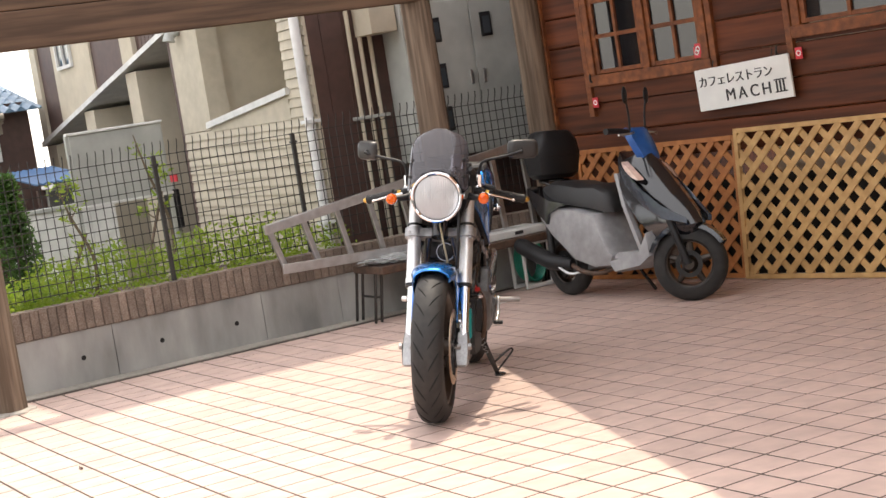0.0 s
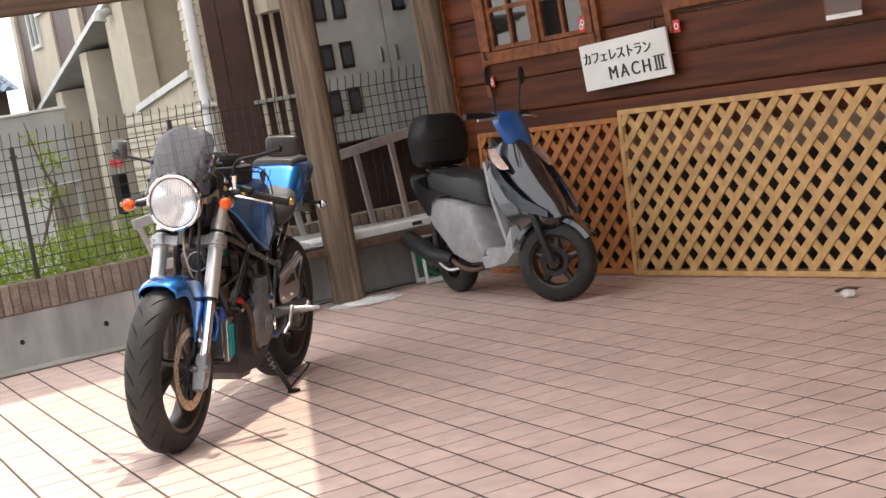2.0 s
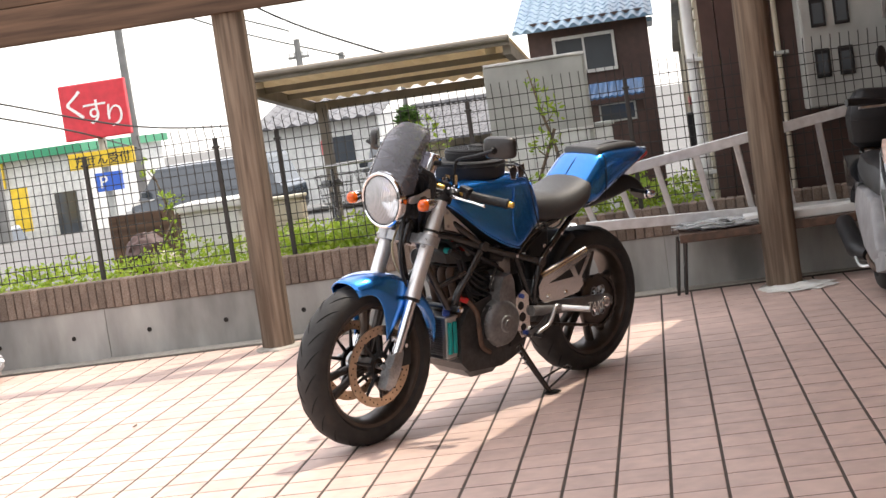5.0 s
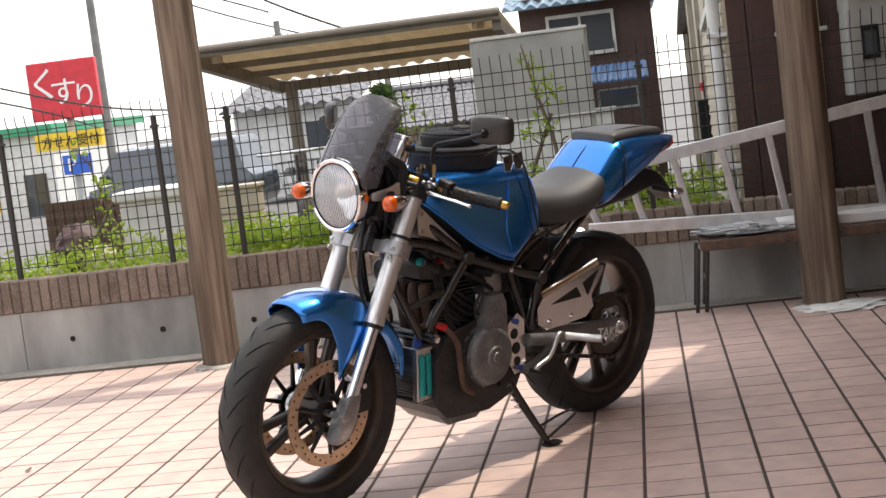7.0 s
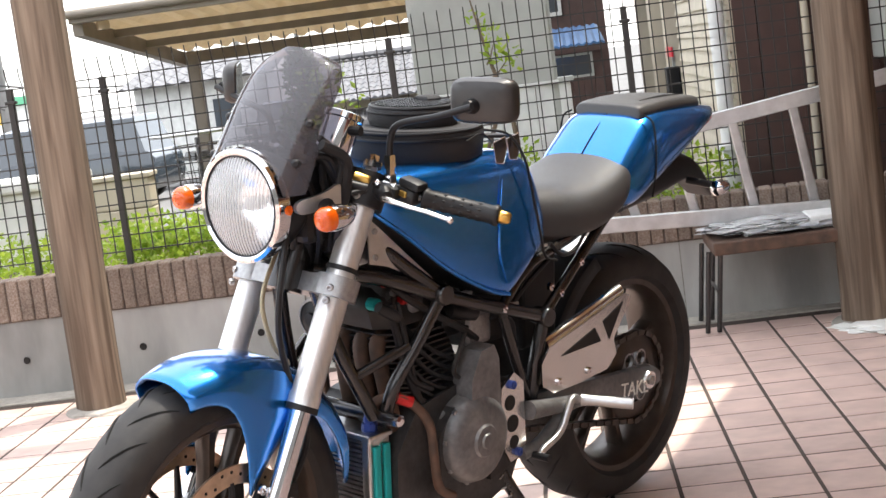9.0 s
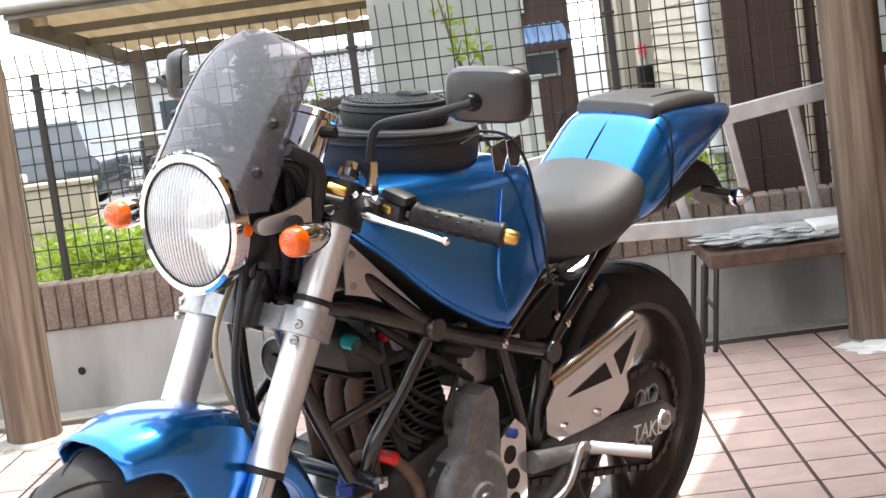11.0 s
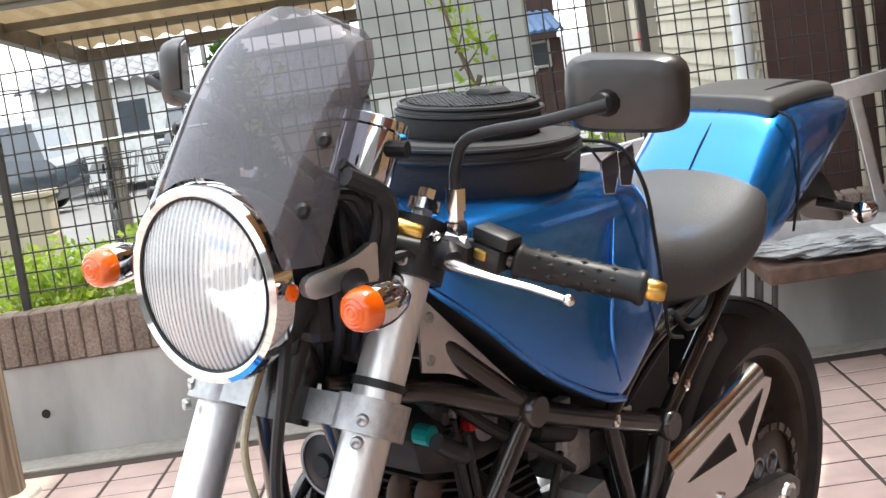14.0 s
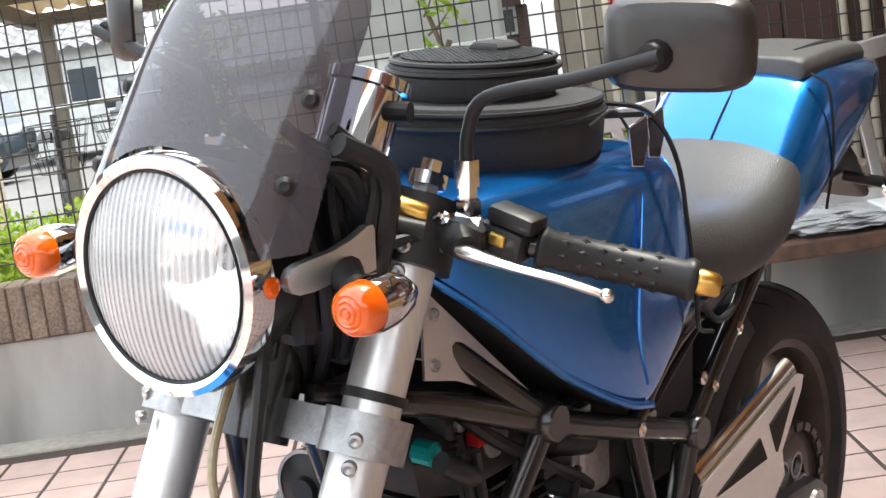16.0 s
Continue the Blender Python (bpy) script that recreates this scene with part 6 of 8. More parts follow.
def scooter_wheel(name, x, z, R, w, steer, parent):
    at = Matrix.Translation((x, 0, z)) @ Matrix.Rotation(steer, 4, "Z")
    prof = [(R * 0.62, -w * 0.42)] + [(R * 0.66 + R * 0.34 * math.sin(math.pi * k / 12) ** 0.6, -w / 2 * math.cos(math.pi * k / 12)) for k in range(13)] + [(R * 0.62, w * 0.42)]
    t = part(name, lathe(prof, (0, 0, 0), (0, 1, 0), 48), RUBBER, parent, "black scooter tyre on dark five-spoke rim", True, at)
    rim = part("rim", lathe([(R * 0.66, -w * 0.42), (R * 0.60, -w * 0.36), (R * 0.56, 0), (R * 0.60, w * 0.36), (R * 0.66, w * 0.42), (R * 0.63, 0)], (0, 0, 0), (0, 1, 0), 40, True), RIM_BLACK, t, "", True)
    for k in range(5):
        a = 2 * math.pi * k / 5 + 0.3
        part("spoke", tube([(0.03 * math.cos(a), 0, 0.03 * math.sin(a)), (R * 0.58 * math.cos(a), 0, R * 0.58 * math.sin(a))], [0.026, 0.016], 8), RIM_BLACK, t, "", True)
    part("hub", lathe([(0, -0.06), (0.03, -0.06), (0.045, -0.03), (0.045, 0.03), (0.03, 0.06), (0, 0.06)], (0, 0, 0), (0, 1, 0), 20), RIM_BLACK, t, "", True)
    part("disc", lathe([(0.05, -0.046), (0.075, -0.046), (0.075, -0.050), (0.05, -0.050)], (0, 0, 0), (0, 1, 0), 32, True), ENGINE_DARK, t, "", True)
    return at


STEER = radians(38)
scooter_wheel("front_wheel", 0.535, 0.205, 0.205, 0.10, STEER, scooter)
scooter_wheel("rear_wheel", -0.56, 0.20, 0.200, 0.10, 0, scooter)


def slab_loft(outline, lats, shrink, cx, cz):
    rings = []
    for l, q in zip(lats, shrink):
        rings.append([((x - cx) * q + cx, l, (z - cz) * q + cz) for x, z in outline])
    return loft(rings)


OUT = [(0.0, 0.19), (0.04, 0.25), (0.0, 0.31), (-0.04, 0.38), (-0.09, 0.50), (-0.30, 0.535), (-0.50, 0.555), (-0.70, 0.63), (-0.71, 0.57), (-0.66, 0.47), (-0.56, 0.375), (-0.46, 0.31), (-0.34, 0.225), (-0.15, 0.18)]
part("body", slab_loft(OUT, (-0.150, -0.135, -0.08, 0.08, 0.135, 0.150), (0.84, 0.95, 1.0, 1.0, 0.95, 0.84), -0.2, 0.4), SC_GREY, scooter, "dusty grey side body panel", True)
part("tail_panel", slab_loft([(-0.30, 0.56), (-0.50, 0.585), (-0.72, 0.67), (-0.73, 0.63), (-0.64, 0.52), (-0.54, 0.44), (-0.52, 0.50), (-0.40, 0.545)], (-0.172, -0.14, 0.14, 0.172), (0.95, 1, 1, 0.95), -0.5, 0.55), SC_BLACK, scooter, "", True)
part("seat", loft([[(x, y * w, zb + (zt - zb) * h) for y, h in ((-1, 0), (-1.04, 0.4), (-0.92, 0.85), (-0.6, 1), (0.6, 1), (0.92, 0.85), (1.04, 0.4), (1, 0))] for x, zb, zt, w in ((-0.01, 0.50, 0.56, 0.07), (-0.04, 0.50, 0.625, 0.105), (-0.13, 0.525, 0.665, 0.130), (-0.27, 0.545, 0.665, 0.140), (-0.38, 0.555, 0.685, 0.140), (-0.56, 0.58, 0.695, 0.125), (-0.66, 0.61, 0.67, 0.095))]), SEAT_VINYL, scooter, "black vinyl seat", True)
part("floor_board", slab_loft([(0.05, 0.24), (0.36, 0.24), (0.40, 0.30), (0.34, 0.285), (0.08, 0.275)], (-0.15, -0.12, 0.12, 0.15), (0.95, 1, 1, 0.95), 0.2, 0.26), SC_GREY, scooter, "", True)
part("belly", slab_loft([(0.05, 0.16), (0.30, 0.20), (0.40, 0.26), (0.38, 0.40), (0.30, 0.28), (0.0, 0.22)], (-0.16, -0.11, 0.11, 0.16), (0.9, 1, 1, 0.9), 0.2, 0.25), SC_GREY, scooter, "", True)
leg = part("leg_shield", loft([[(x0 + (x1 - x0) * (1 - abs(y) ** 2.2), y * w, z - 0.05 * abs(y) ** 2) for y in (-1, -0.85, -0.6, -0.3, 0, 0.3, 0.6, 0.85, 1)] + [(x0 - 0.05, y * w * 0.8, z) for y in (0.9, 0.45, 0, -0.45, -0.9)] for z, x0, x1, w in ((0.36, 0.42, 0.58, 0.08), (0.43, 0.36, 0.66, 0.125), (0.50, 0.30, 0.61, 0.150), (0.60, 0.22, 0.51, 0.160), (0.70, 0.15, 0.41, 0.145), (0.79, 0.11, 0.31, 0.105), (0.84, 0.10, 0.25, 0.07))]), SC_BLACK, scooter, "glossy black front cowl", True)
for sg in (-1, 1):
    part("cowl_wing", loft([[(x + a * 0.02, sg * (w + b), z + c) for a, b, c in ((0, 0, 0), (1, 0.008, 0.0), (1, 0.010, h), (0, 0.002, h))] for x, w, z, h in ((0.61, 0.08, 0.43, 0.03), (0.47, 0.130, 0.46, 0.07), (0.34, 0.150, 0.53, 0.09), (0.20, 0.146, 0.65, 0.08), (0.14, 0.128, 0.73, 0.03))]), SC_SILVER, leg, "blue-grey metallic side wing", True)
    part("front_signal", loft([[(x, sg * w, z + c) for c in (0, h)] + [(x + 0.02, sg * (w - 0.03), z + c) for c in (h, 0)] for x, w, z, h in ((0.31, 0.147, 0.675, 0.008), (0.27, 0.152, 0.69, 0.030), (0.22, 0.150, 0.72, 0.038), (0.17, 0.136, 0.765, 0.018))]), material("clear_signal_lens", (0.75, 0.55, 0.47), 0.12, scale=40, coat=1.0) if sg < 0 else bpy.data.materials["clear_signal_lens"], leg, "clear front turn signal", True)
    part("inner_panel", loft([[(x, sg * w, z), (x - 0.03, sg * w, z), (x - 0.03, sg * (w - 0.03), z), (x, sg * (w - 0.03), z)] for x, w, z in ((0.30, 0.12, 0.24), (0.26, 0.142, 0.38), (0.19, 0.150, 0.54), (0.12, 0.135, 0.72))]), SC_GREY, leg, "", True)
st = Matrix.Translation((0.535 - 0.0, 0, 0.205)) @ Matrix.Rotation(STEER, 4, "Z")
for sg in (-1, 1):
    part("fork_leg", tube([st @ Vector((0.0, 0.075 * sg, 0.0)), st @ Vector((-0.05, 0.075 * sg, 0.14)), st @ Vector((-0.09, 0.05 * sg, 0.25))], [0.022, 0.020, 0.022], 12), BLACK_PLASTIC, scooter, "", True)
rows = []
for k in range(13):
    a = radians(-70 + 130 * k / 12)
    rows.append([st @ Vector((r * math.sin(a), y, r * math.cos(a))) for y, r in ((-0.062, 0.205), (-0.058, 0.228), (0, 0.236), (0.058, 0.228), (0.062, 0.205))])
part("front_mudguard", loft(rows, close=False), SC_BLACK, scooter, "", True)
hb = Matrix.Translation((0.165, 0, 0.79)) @ Matrix.Rotation(STEER * 0.8, 4, "Z")
part("handlebar_cover", loft([[hb @ Vector((x + a, y * w, z)) for a, y in ((0.06, 0), (0.045, 0.6), (0.0, 1), (-0.05, 0.8), (-0.06, 0), (-0.05, -0.8), (0.0, -1), (0.045, -0.6))] for z, x, w in ((-0.05, 0.06, 0.06), (0.02, 0.055, 0.085), (0.08, 0.03, 0.11), (0.125, 0.01, 0.115), (0.165, -0.01, 0.085), (0.18, -0.02, 0.045))]), SC_BLUE, scooter, "matt blue handlebar cover", True)
for sg in (-1, 1):
    part("grip", tube([hb @ Vector((-0.02, 0.10 * sg, 0.155)), hb @ Vector((-0.04, 0.20 * sg, 0.165)), hb @ Vector((-0.07, 0.31 * sg, 0.165))], [0.014, 0.016, 0.018], 12), BLACK_PLASTIC, scooter, "", True)
    part("brake_lever", tube([hb @ Vector((0.02, 0.12 * sg, 0.15)), hb @ Vector((0.03, 0.2 * sg, 0.145)), hb @ Vector((0.0, 0.30 * sg, 0.14))], 0.006, 8, 10), ALU, scooter, "", True)
    mp = hb @ Vector((0.0, 0.17 * sg, 0.36))
    mr = part("mirror", tube([hb @ Vector((0, 0.12 * sg, 0.16)), hb @ Vector((0.0, 0.13 * sg, 0.26)), mp], 0.006, 8, 10), BLACK_PLASTIC, scooter, "black round mirror", True)
    bm = bmesh.new()
    bmesh.ops.create_uvsphere(bm, u_segments=20, v_segments=12, radius=1.0, matrix=Matrix.Translation(mp) @ Matrix.Rotation(STEER * 0.8, 4, "Z") @ Matrix.Diagonal((0.012, 0.030, 0.048, 1)))
    part("shell", bm, BLACK_PLASTIC, mr, "", True)
bx = thing("top_box", "black plastic luggage box on the scooter's rear rack", "luggage box", scooter.matrix_basis @ Matrix.Translation((-0.67, 0, 0.708)) @ Matrix.Diagonal((0.58, 0.72, 1.12, 1)) @ Matrix.Translation((0.58, 0, -0.712)))
part("base", loft([[(cx + x * a, y * b, z) for x, y in ((-1, -0.7), (-0.75, -1), (0.75, -1), (1, -0.7), (1, 0.7), (0.75, 1), (-0.75, 1), (-1, 0.7))] for z, a, b, cx in ((0.715, 0.13, 0.15, -0.58), (0.74, 0.165, 0.19, -0.58), (0.835, 0.185, 0.21, -0.58), (0.84, 0.18, 0.205, -0.58))]), BLACK_PLASTIC, bx, "", True)
part("lid", loft([[(cx + x * a, y * b, z) for x, y in ((-1, -0.7), (-0.75, -1), (0.75, -1), (1, -0.7), (1, 0.7), (0.75, 1), (-0.75, 1), (-1, 0.7))] for z, a, b, cx in ((0.838, 0.182, 0.207, -0.58), (0.85, 0.186, 0.211, -0.58), (0.92, 0.17, 0.19, -0.58), (0.965, 0.135, 0.15, -0.58), (0.975, 0.10, 0.11, -0.58))]), BLACK_PLASTIC, bx, "", True)
part("rack", tube([(-0.50, -0.08, 0.65), (-0.66, -0.09, 0.695), (-0.78, 0, 0.70), (-0.66, 0.09, 0.695), (-0.50, 0.08, 0.65)], 0.012, 10, 24), FRAME_BLACK, scooter, "", True)
part("engine_case", slab_loft([(-0.25, 0.17), (-0.22, 0.27), (-0.45, 0.30), (-0.62, 0.27), (-0.64, 0.17), (-0.50, 0.13)], (-0.02, 0.03, 0.13, 0.15), (0.9, 1, 1, 0.9), -0.4, 0.2), ENGINE, scooter, "", True)
ex = part("silencer", tube([(-0.38, -0.12, 0.20), (-0.46, -0.14, 0.21), (-0.54, -0.148, 0.215), (-0.84, -0.155, 0.31), (-0.87, -0.155, 0.32)], [0.03, 0.045, 0.05, 0.05, 0.04], 18), BLACK_PLASTIC, scooter, "black silencer", True)
part("exhaust_pipe", tube([(-0.05, -0.05, 0.18), (-0.15, -0.10, 0.15), (-0.28, -0.12, 0.16), (-0.40, -0.12, 0.20)], 0.014, 10, 14), RUST, ex, "", True)
part("kick_lever", tube([(-0.30, -0.10, 0.16), (-0.36, -0.16, 0.15), (-0.48, -0.17, 0.20)], 0.008, 8, 10), ALU, scooter, "", True)
part("rear_shock", tube([(-0.60, -0.10, 0.22), (-0.62, -0.10, 0.50)], 0.022, 12), BLACK_PLASTIC, scooter, "", True)
part("stand", tube([(-0.05, 0.08, 0.20), (0.02, 0.17, 0.03)], 0.010, 8), FRAME_BLACK, scooter, "", True)

# ---- ladder, trestle and clutter by the wall ----
ladder = thing("ladder", "aluminium ladder lying on its side on the wall", "ladder")
U0, U1, L0, L1 = Vector((-3.10, 0.25, 0.640)), Vector((-2.98, 2.05, 0.880)), Vector((-3.04, 0.30, 0.405)), Vector((-2.92, 2.05, 0.345))
for a, b in ((U0, U1), (L0, L1)):
    d = (b - a).normalized()
    part("rail", add_box(bmesh.new(), (-0.013, 0, -0.028), (0.013, (b - a).length, 0.028), 0.004, axes(a, d.cross(Vector((0, 0, 1))), d)), ALU, ladder, "dull aluminium ladder rail")
for k in range(9):
    f = 0.015 + k * 0.119
    a, b = U0.lerp(U1, f), L0.lerp(L1, f + 0.012)
    d = (b - a).normalized()
    part("rung", add_box(bmesh.new(), (-0.012, 0, -0.017), (0.012, (b - a).length, 0.017), 0.004, axes(a, Vector((1, 0, 0)), d)), ALU, ladder)
trestle = thing("folding_bench", "rusty steel folding bench with thin legs against the wall", "bench")
part("top", add_box(bmesh.new(), (-3.12, 0.78, 0.285), (-2.74, 2.15, 0.33), 0.006), RUST, trestle, "dark rusted plank top")
for y in (0.80, 0.84, 2.0):
    for x, dx in ((-2.82, -0.03), (-3.06, -0.03)):
        part("leg", tube([(x, y - 0.03, 0.29), (x + dx, y - 0.06, 0.006)], 0.009, 8), FRAME_BLACK, trestle)
part("brace", tube([(-2.82, 0.79, 0.15), (-3.06, 0.79, 0.15)], 0.007, 8), FRAME_BLACK, trestle)
wbx = thing("polystyrene_box", "long white polystyrene board on the folding bench", "box")
part("carton", box((-3.06, 1.12, 0.331), (-2.80, 1.98, 0.375), 0.006), WHITE_WALL, wbx)
part("marking", box((-2.799, 1.74, 0.345), (-2.797, 1.80, 0.365)), INK, wbx)
sheet = thing("plastic_sheet", "crumpled clear plastic sheet on the bench end", "plastic sheet")
PLASTIC = material("crumpled_clear_plastic", (0.55, 0.56, 0.56), 0.2, scale=30, trans=0.45, color2=(0.7, 0.7, 0.7))


def crumple(cx, cy, cz, rx, ry, rz, seed, amp=0.35, n=3):
    bm = bmesh.new()
    bmesh.ops.create_icosphere(bm, subdivisions=4, radius=1.0)
    for v in bm.verts:
        d = noise.noise(v.co * n + Vector((seed, 0, 0))) * amp + noise.noise(v.co * n * 3 + Vector((seed, 5, 0))) * amp * 0.4
        q = v.co * (1 + d)
        v.co = Vector((cx + q.x * rx, cy + q.y * ry, max(cz - rz * 0.98, cz + q.z * rz)))
    return bm


part("film", crumple(-2.92, 1.02, 0.352, 0.16, 0.24, 0.022, 3, 0.45, 5), PLASTIC, sheet, "", True)
reel = thing("hose_reel", "green garden hose coiled on a white plastic reel", "hose reel")
GREEN_HOSE = material("green_hose", (0.01, 0.20, 0.13), 0.35, scale=60)
for k in range(7):
    part("hose_turn", tube([(-2.42 + 0.016 * (k - 3), 1.55 + 0.135 * math.cos(a) * (1 - 0.02 * k), 0.18 + 0.135 * math.sin(a)) for a in (2 * math.pi * i / 28 for i in range(29))], 0.009, 8), GREEN_HOSE, reel, "", True)
for x in (-2.49, -2.35):
    bm = bmesh.new()
    for y in (1.40, 1.70):
        add_box(bm, (x - 0.01, y - 0.012, 0.004), (x + 0.01, y + 0.012, 0.30), 0.004)
    add_box(bm, (x - 0.01, 1.40, 0.29), (x + 0.01, 1.70, 0.315), 0.004)
    add_box(bm, (x - 0.01, 1.40, 0.004), (x + 0.01, 1.70, 0.03), 0.004)
    part("side_frame", bm, WHITE_WALL, reel)
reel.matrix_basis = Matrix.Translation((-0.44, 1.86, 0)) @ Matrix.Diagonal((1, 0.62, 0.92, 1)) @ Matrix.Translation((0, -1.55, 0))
for k, (x, y, h) in enumerate(((-2.84, 2.26, 0.55), (-2.90, 2.32, 0.75), (-2.80, 2.36, 0.62))):
    stk = thing("timber_stake", "old grey timber stake leaning in the corner", "stake", group="timber stakes")
    part("stick", tube([(x, y, 0.004), (x - 0.10, y + 0.10, h)], 0.022, 10), BEAM, stk, "", True)
bagt = thing("plastic_bag", "full translucent plastic bag on the tiles by the wall", "plastic bag")
part("film", crumple(-2.76, -3.16, 0.115, 0.13, 0.19, 0.115, 9, 0.3), PLASTIC, bagt, "", True)
NAVY = material("navy_crate_plastic", (0.015, 0.022, 0.11), 0.45, scale=20)
crate = thing("crate", "navy blue plastic crate stacked by the wall", "crate")
bm = bmesh.new()
for lo, hi in (((-2.84, -3.85, 0.14), (-2.48, -3.82, 0.36)), ((-2.84, -3.48, 0.14), (-2.48, -3.45, 0.36)), ((-2.84, -3.82, 0.14), (-2.81, -3.48, 0.36)), ((-2.51, -3.82, 0.14), (-2.48, -3.48, 0.36)), ((-2.84, -3.85, 0.13), (-2.48, -3.45, 0.15))):
    add_box(bm, lo, hi, 0.004)
part("shell", bm, NAVY, crate)
part("logo_plate", box((-2.479, -3.62, 0.20), (-2.477, -3.52, 0.30)), GREY_STEEL, crate)
cloth = thing("white_bundle", "white cloth bundle lying on the navy crate", "bundle")
part("cloth", crumple(-2.66, -3.65, 0.43, 0.20, 0.24, 0.085, 4, 0.25), WHITE_WALL, cloth, "", True)
tray = thing("reddish_tray", "worn red-brown tray under the crate", "tray")
part("pan", add_box(bmesh.new(), (-2.88, -3.92, 0.004), (-2.40, -3.36, 0.128), 0.02), material("red_brown_plastic", (0.16, 0.05, 0.035), 0.5, scale=12, stain=0.3), tray)
leaf_l = thing("dry_leaf", "single dry brown leaf on the tiles", "leaf")
part("blade", loft([[(-0.98 + x, -1.60 + y * 0.4, 0.004 + h) for y, h in ((-w, 0.0), (0, 0.006), (w, 0.002))] for x, w in ((-0.025, 0.002), (-0.01, 0.02), (0.01, 0.018), (0.028, 0.003))], close=False), RUST, leaf_l)


# ---- plants ----
def leaf_mass(name, spots, count, size, mat, seed, parent=None, stretch=1.0):
    """Many small folded leaves about the given spots (x, y, z, rx, ry, rz), in one mesh."""
    rnd = np.random.RandomState(seed)
    vs, fs = [], []
    w = np.array([s[3] * s[4] * s[5] for s in spots]) ** 0.6
    pick = rnd.choice(len(spots), count, p=w / w.sum())
    for i in pick:
        x, y, z, rx, ry, rz = spots[i]
        d = rnd.normal(size=3)
        d /= np.linalg.norm(d)
        r = rnd.uniform(0.35, 1.0) ** 0.5
        c = np.array([x + d[0] * rx * r, y + d[1] * ry * r, z + d[2] * rz * r])
        a = rnd.normal(size=3)
        a[2] = a[2] * 0.6 + 0.5
        a /= np.linalg.norm(a)
        b = np.cross(a, rnd.normal(size=3))
        b /= np.linalg.norm(b)
        n = np.cross(a, b)
        s = size * rnd.uniform(0.6, 1.3)
        k = len(vs)
        vs += [tuple(c), tuple(c + a * s * 0.5 * stretch + b * s * 0.28 + n * s * 0.06), tuple(c + a * s * stretch), tuple(c + a * s * 0.5 * stretch - b * s * 0.28 + n * s * 0.06)]
        fs += [(k, k + 1, k + 2), (k, k + 2, k + 3)]
    me = bpy.data.meshes.new(name)
    me.from_pydata(vs, [], fs)
    me.materials.append(mat)
    ob = new(name, me)
    if parent:
        ob.parent = parent
    return ob


rnd = random.Random(11)
spots = []
y = -6.6
while y < 0.95:
    hgt = rnd.uniform(0.06, 0.13) + (0.06 if -0.9 < y < 0.7 else 0)
    for x in (-3.47, -3.72, -4.0):
        spots.append((x + rnd.uniform(-0.08, 0.08), y, 0.36 + hgt * 0.8, 0.14, 0.12, hgt + rnd.uniform(0, 0.05)))
    y += rnd.uniform(0.10, 0.20)
for k in range(22):
    spots.append((-3.5 + rnd.uniform(-0.16, 0.10), rnd.uniform(-1.45, -0.85), 0.48 + rnd.uniform(-0.04, 0.06), 0.09, 0.09, 0.09))
hedge = leaf_mass("low_hedge", spots, 18000, 0.034, LEAF, 3)
tagged(hedge, "loose yellow-green low shrubs behind the fence", "shrubs", kind="stuff")
con = thing("conifer", "small dark green conifer behind the fence", "tree", Matrix.Translation((-4.5, -0.80, 0.25)) @ Matrix.Scale(0.92, 4))
part("trunk", tube([(0, 0, 0), (0.01, 0, 0.5), (0, 0.01, 0.95)], [0.03, 0.02, 0.006], 10), BARK, con, "", True)
cs = []
for k in range(60):
    f = rnd.random()
    r = 0.17 * (1 - f) ** 0.7 + 0.02
    a = rnd.uniform(0, 6.28)
    cs.append((r * 0.7 * math.cos(a), r * 0.7 * math.sin(a), 0.08 + 0.85 * f, 0.07, 0.07, 0.10))
leaf_mass("crown", cs, 7000, 0.028, CONIFER, 5, con, 1.3)


def sapling(x, y, h, seed, n=130):
    t = thing("young_tree", "thin young tree with sparse light green leaves, tied to a stake", "tree", Matrix.Translation((x, y, 0.3)), group="young trees")
    r = random.Random(seed)
    pts = [(0, 0, 0), (0.02, 0.03, h * 0.4), (-0.02, -0.05, h * 0.75), (-0.03, -0.10, h)]
    part("trunk", tube(pts, [0.014, 0.011, 0.008, 0.003], 8, 16), BARK, t, "", True)
    ss = []
    for k in range(6):
        f = r.uniform(0.35, 0.97)
        a = r.uniform(0, 6.28)
        l = r.uniform(0.04, 0.10)
        p0 = Vector((-0.02 * f, -0.08 * f, h * f))
        p1 = p0 + Vector((l * math.cos(a), l * math.sin(a), l * 0.9))
        part("limb", tube([p0, p0.lerp(p1, 0.5) + Vector((0, 0, -0.01)), p1], [0.005, 0.004, 0.002], 6, 6), BARK, t)
        ss.append((p1.x, p1.y, p1.z, 0.05, 0.05, 0.08))
    leaf_mass("crown", ss, n, 0.035, LEAF, seed, t, 1.3)
    stake = thing("garden_stake", "thin timber stake tied to a young tree", "stake", group="garden stakes")
    part("pole", tube([(x + 0.05, y - 0.25, 0.3), (x - 0.02, y + 0.02, 0.3 + h * 0.62)], 0.010, 8), LOG, stake)


sapling(-4.30, 0.10, 1.0, 21)
sapling(-3.9, -0.55, 0.75, 22, 90)
sapling(-4.1, -2.3, 0.7, 23, 90)

# ---- apartment house behind the fence ----
apt = thing("apartment_house", "cream and brown two-storey apartment house with recessed balconies", "house")
FY = 1.035
CX0 = -3.78
OPL, OPR = -5.58, -4.17


def facade(x0, x1, z0, z1, mat, name="wall", y=FY, t=0.10, label=""):
    return part(name, box((x0, y, z0), (x1, y + t, z1)), mat, apt, label)


def slope_z(x):
    """Height of the white floor edge, sloped up towards the corner to fit the camera's view."""
    return 2.17 + 0.181 * (x + 5.45)


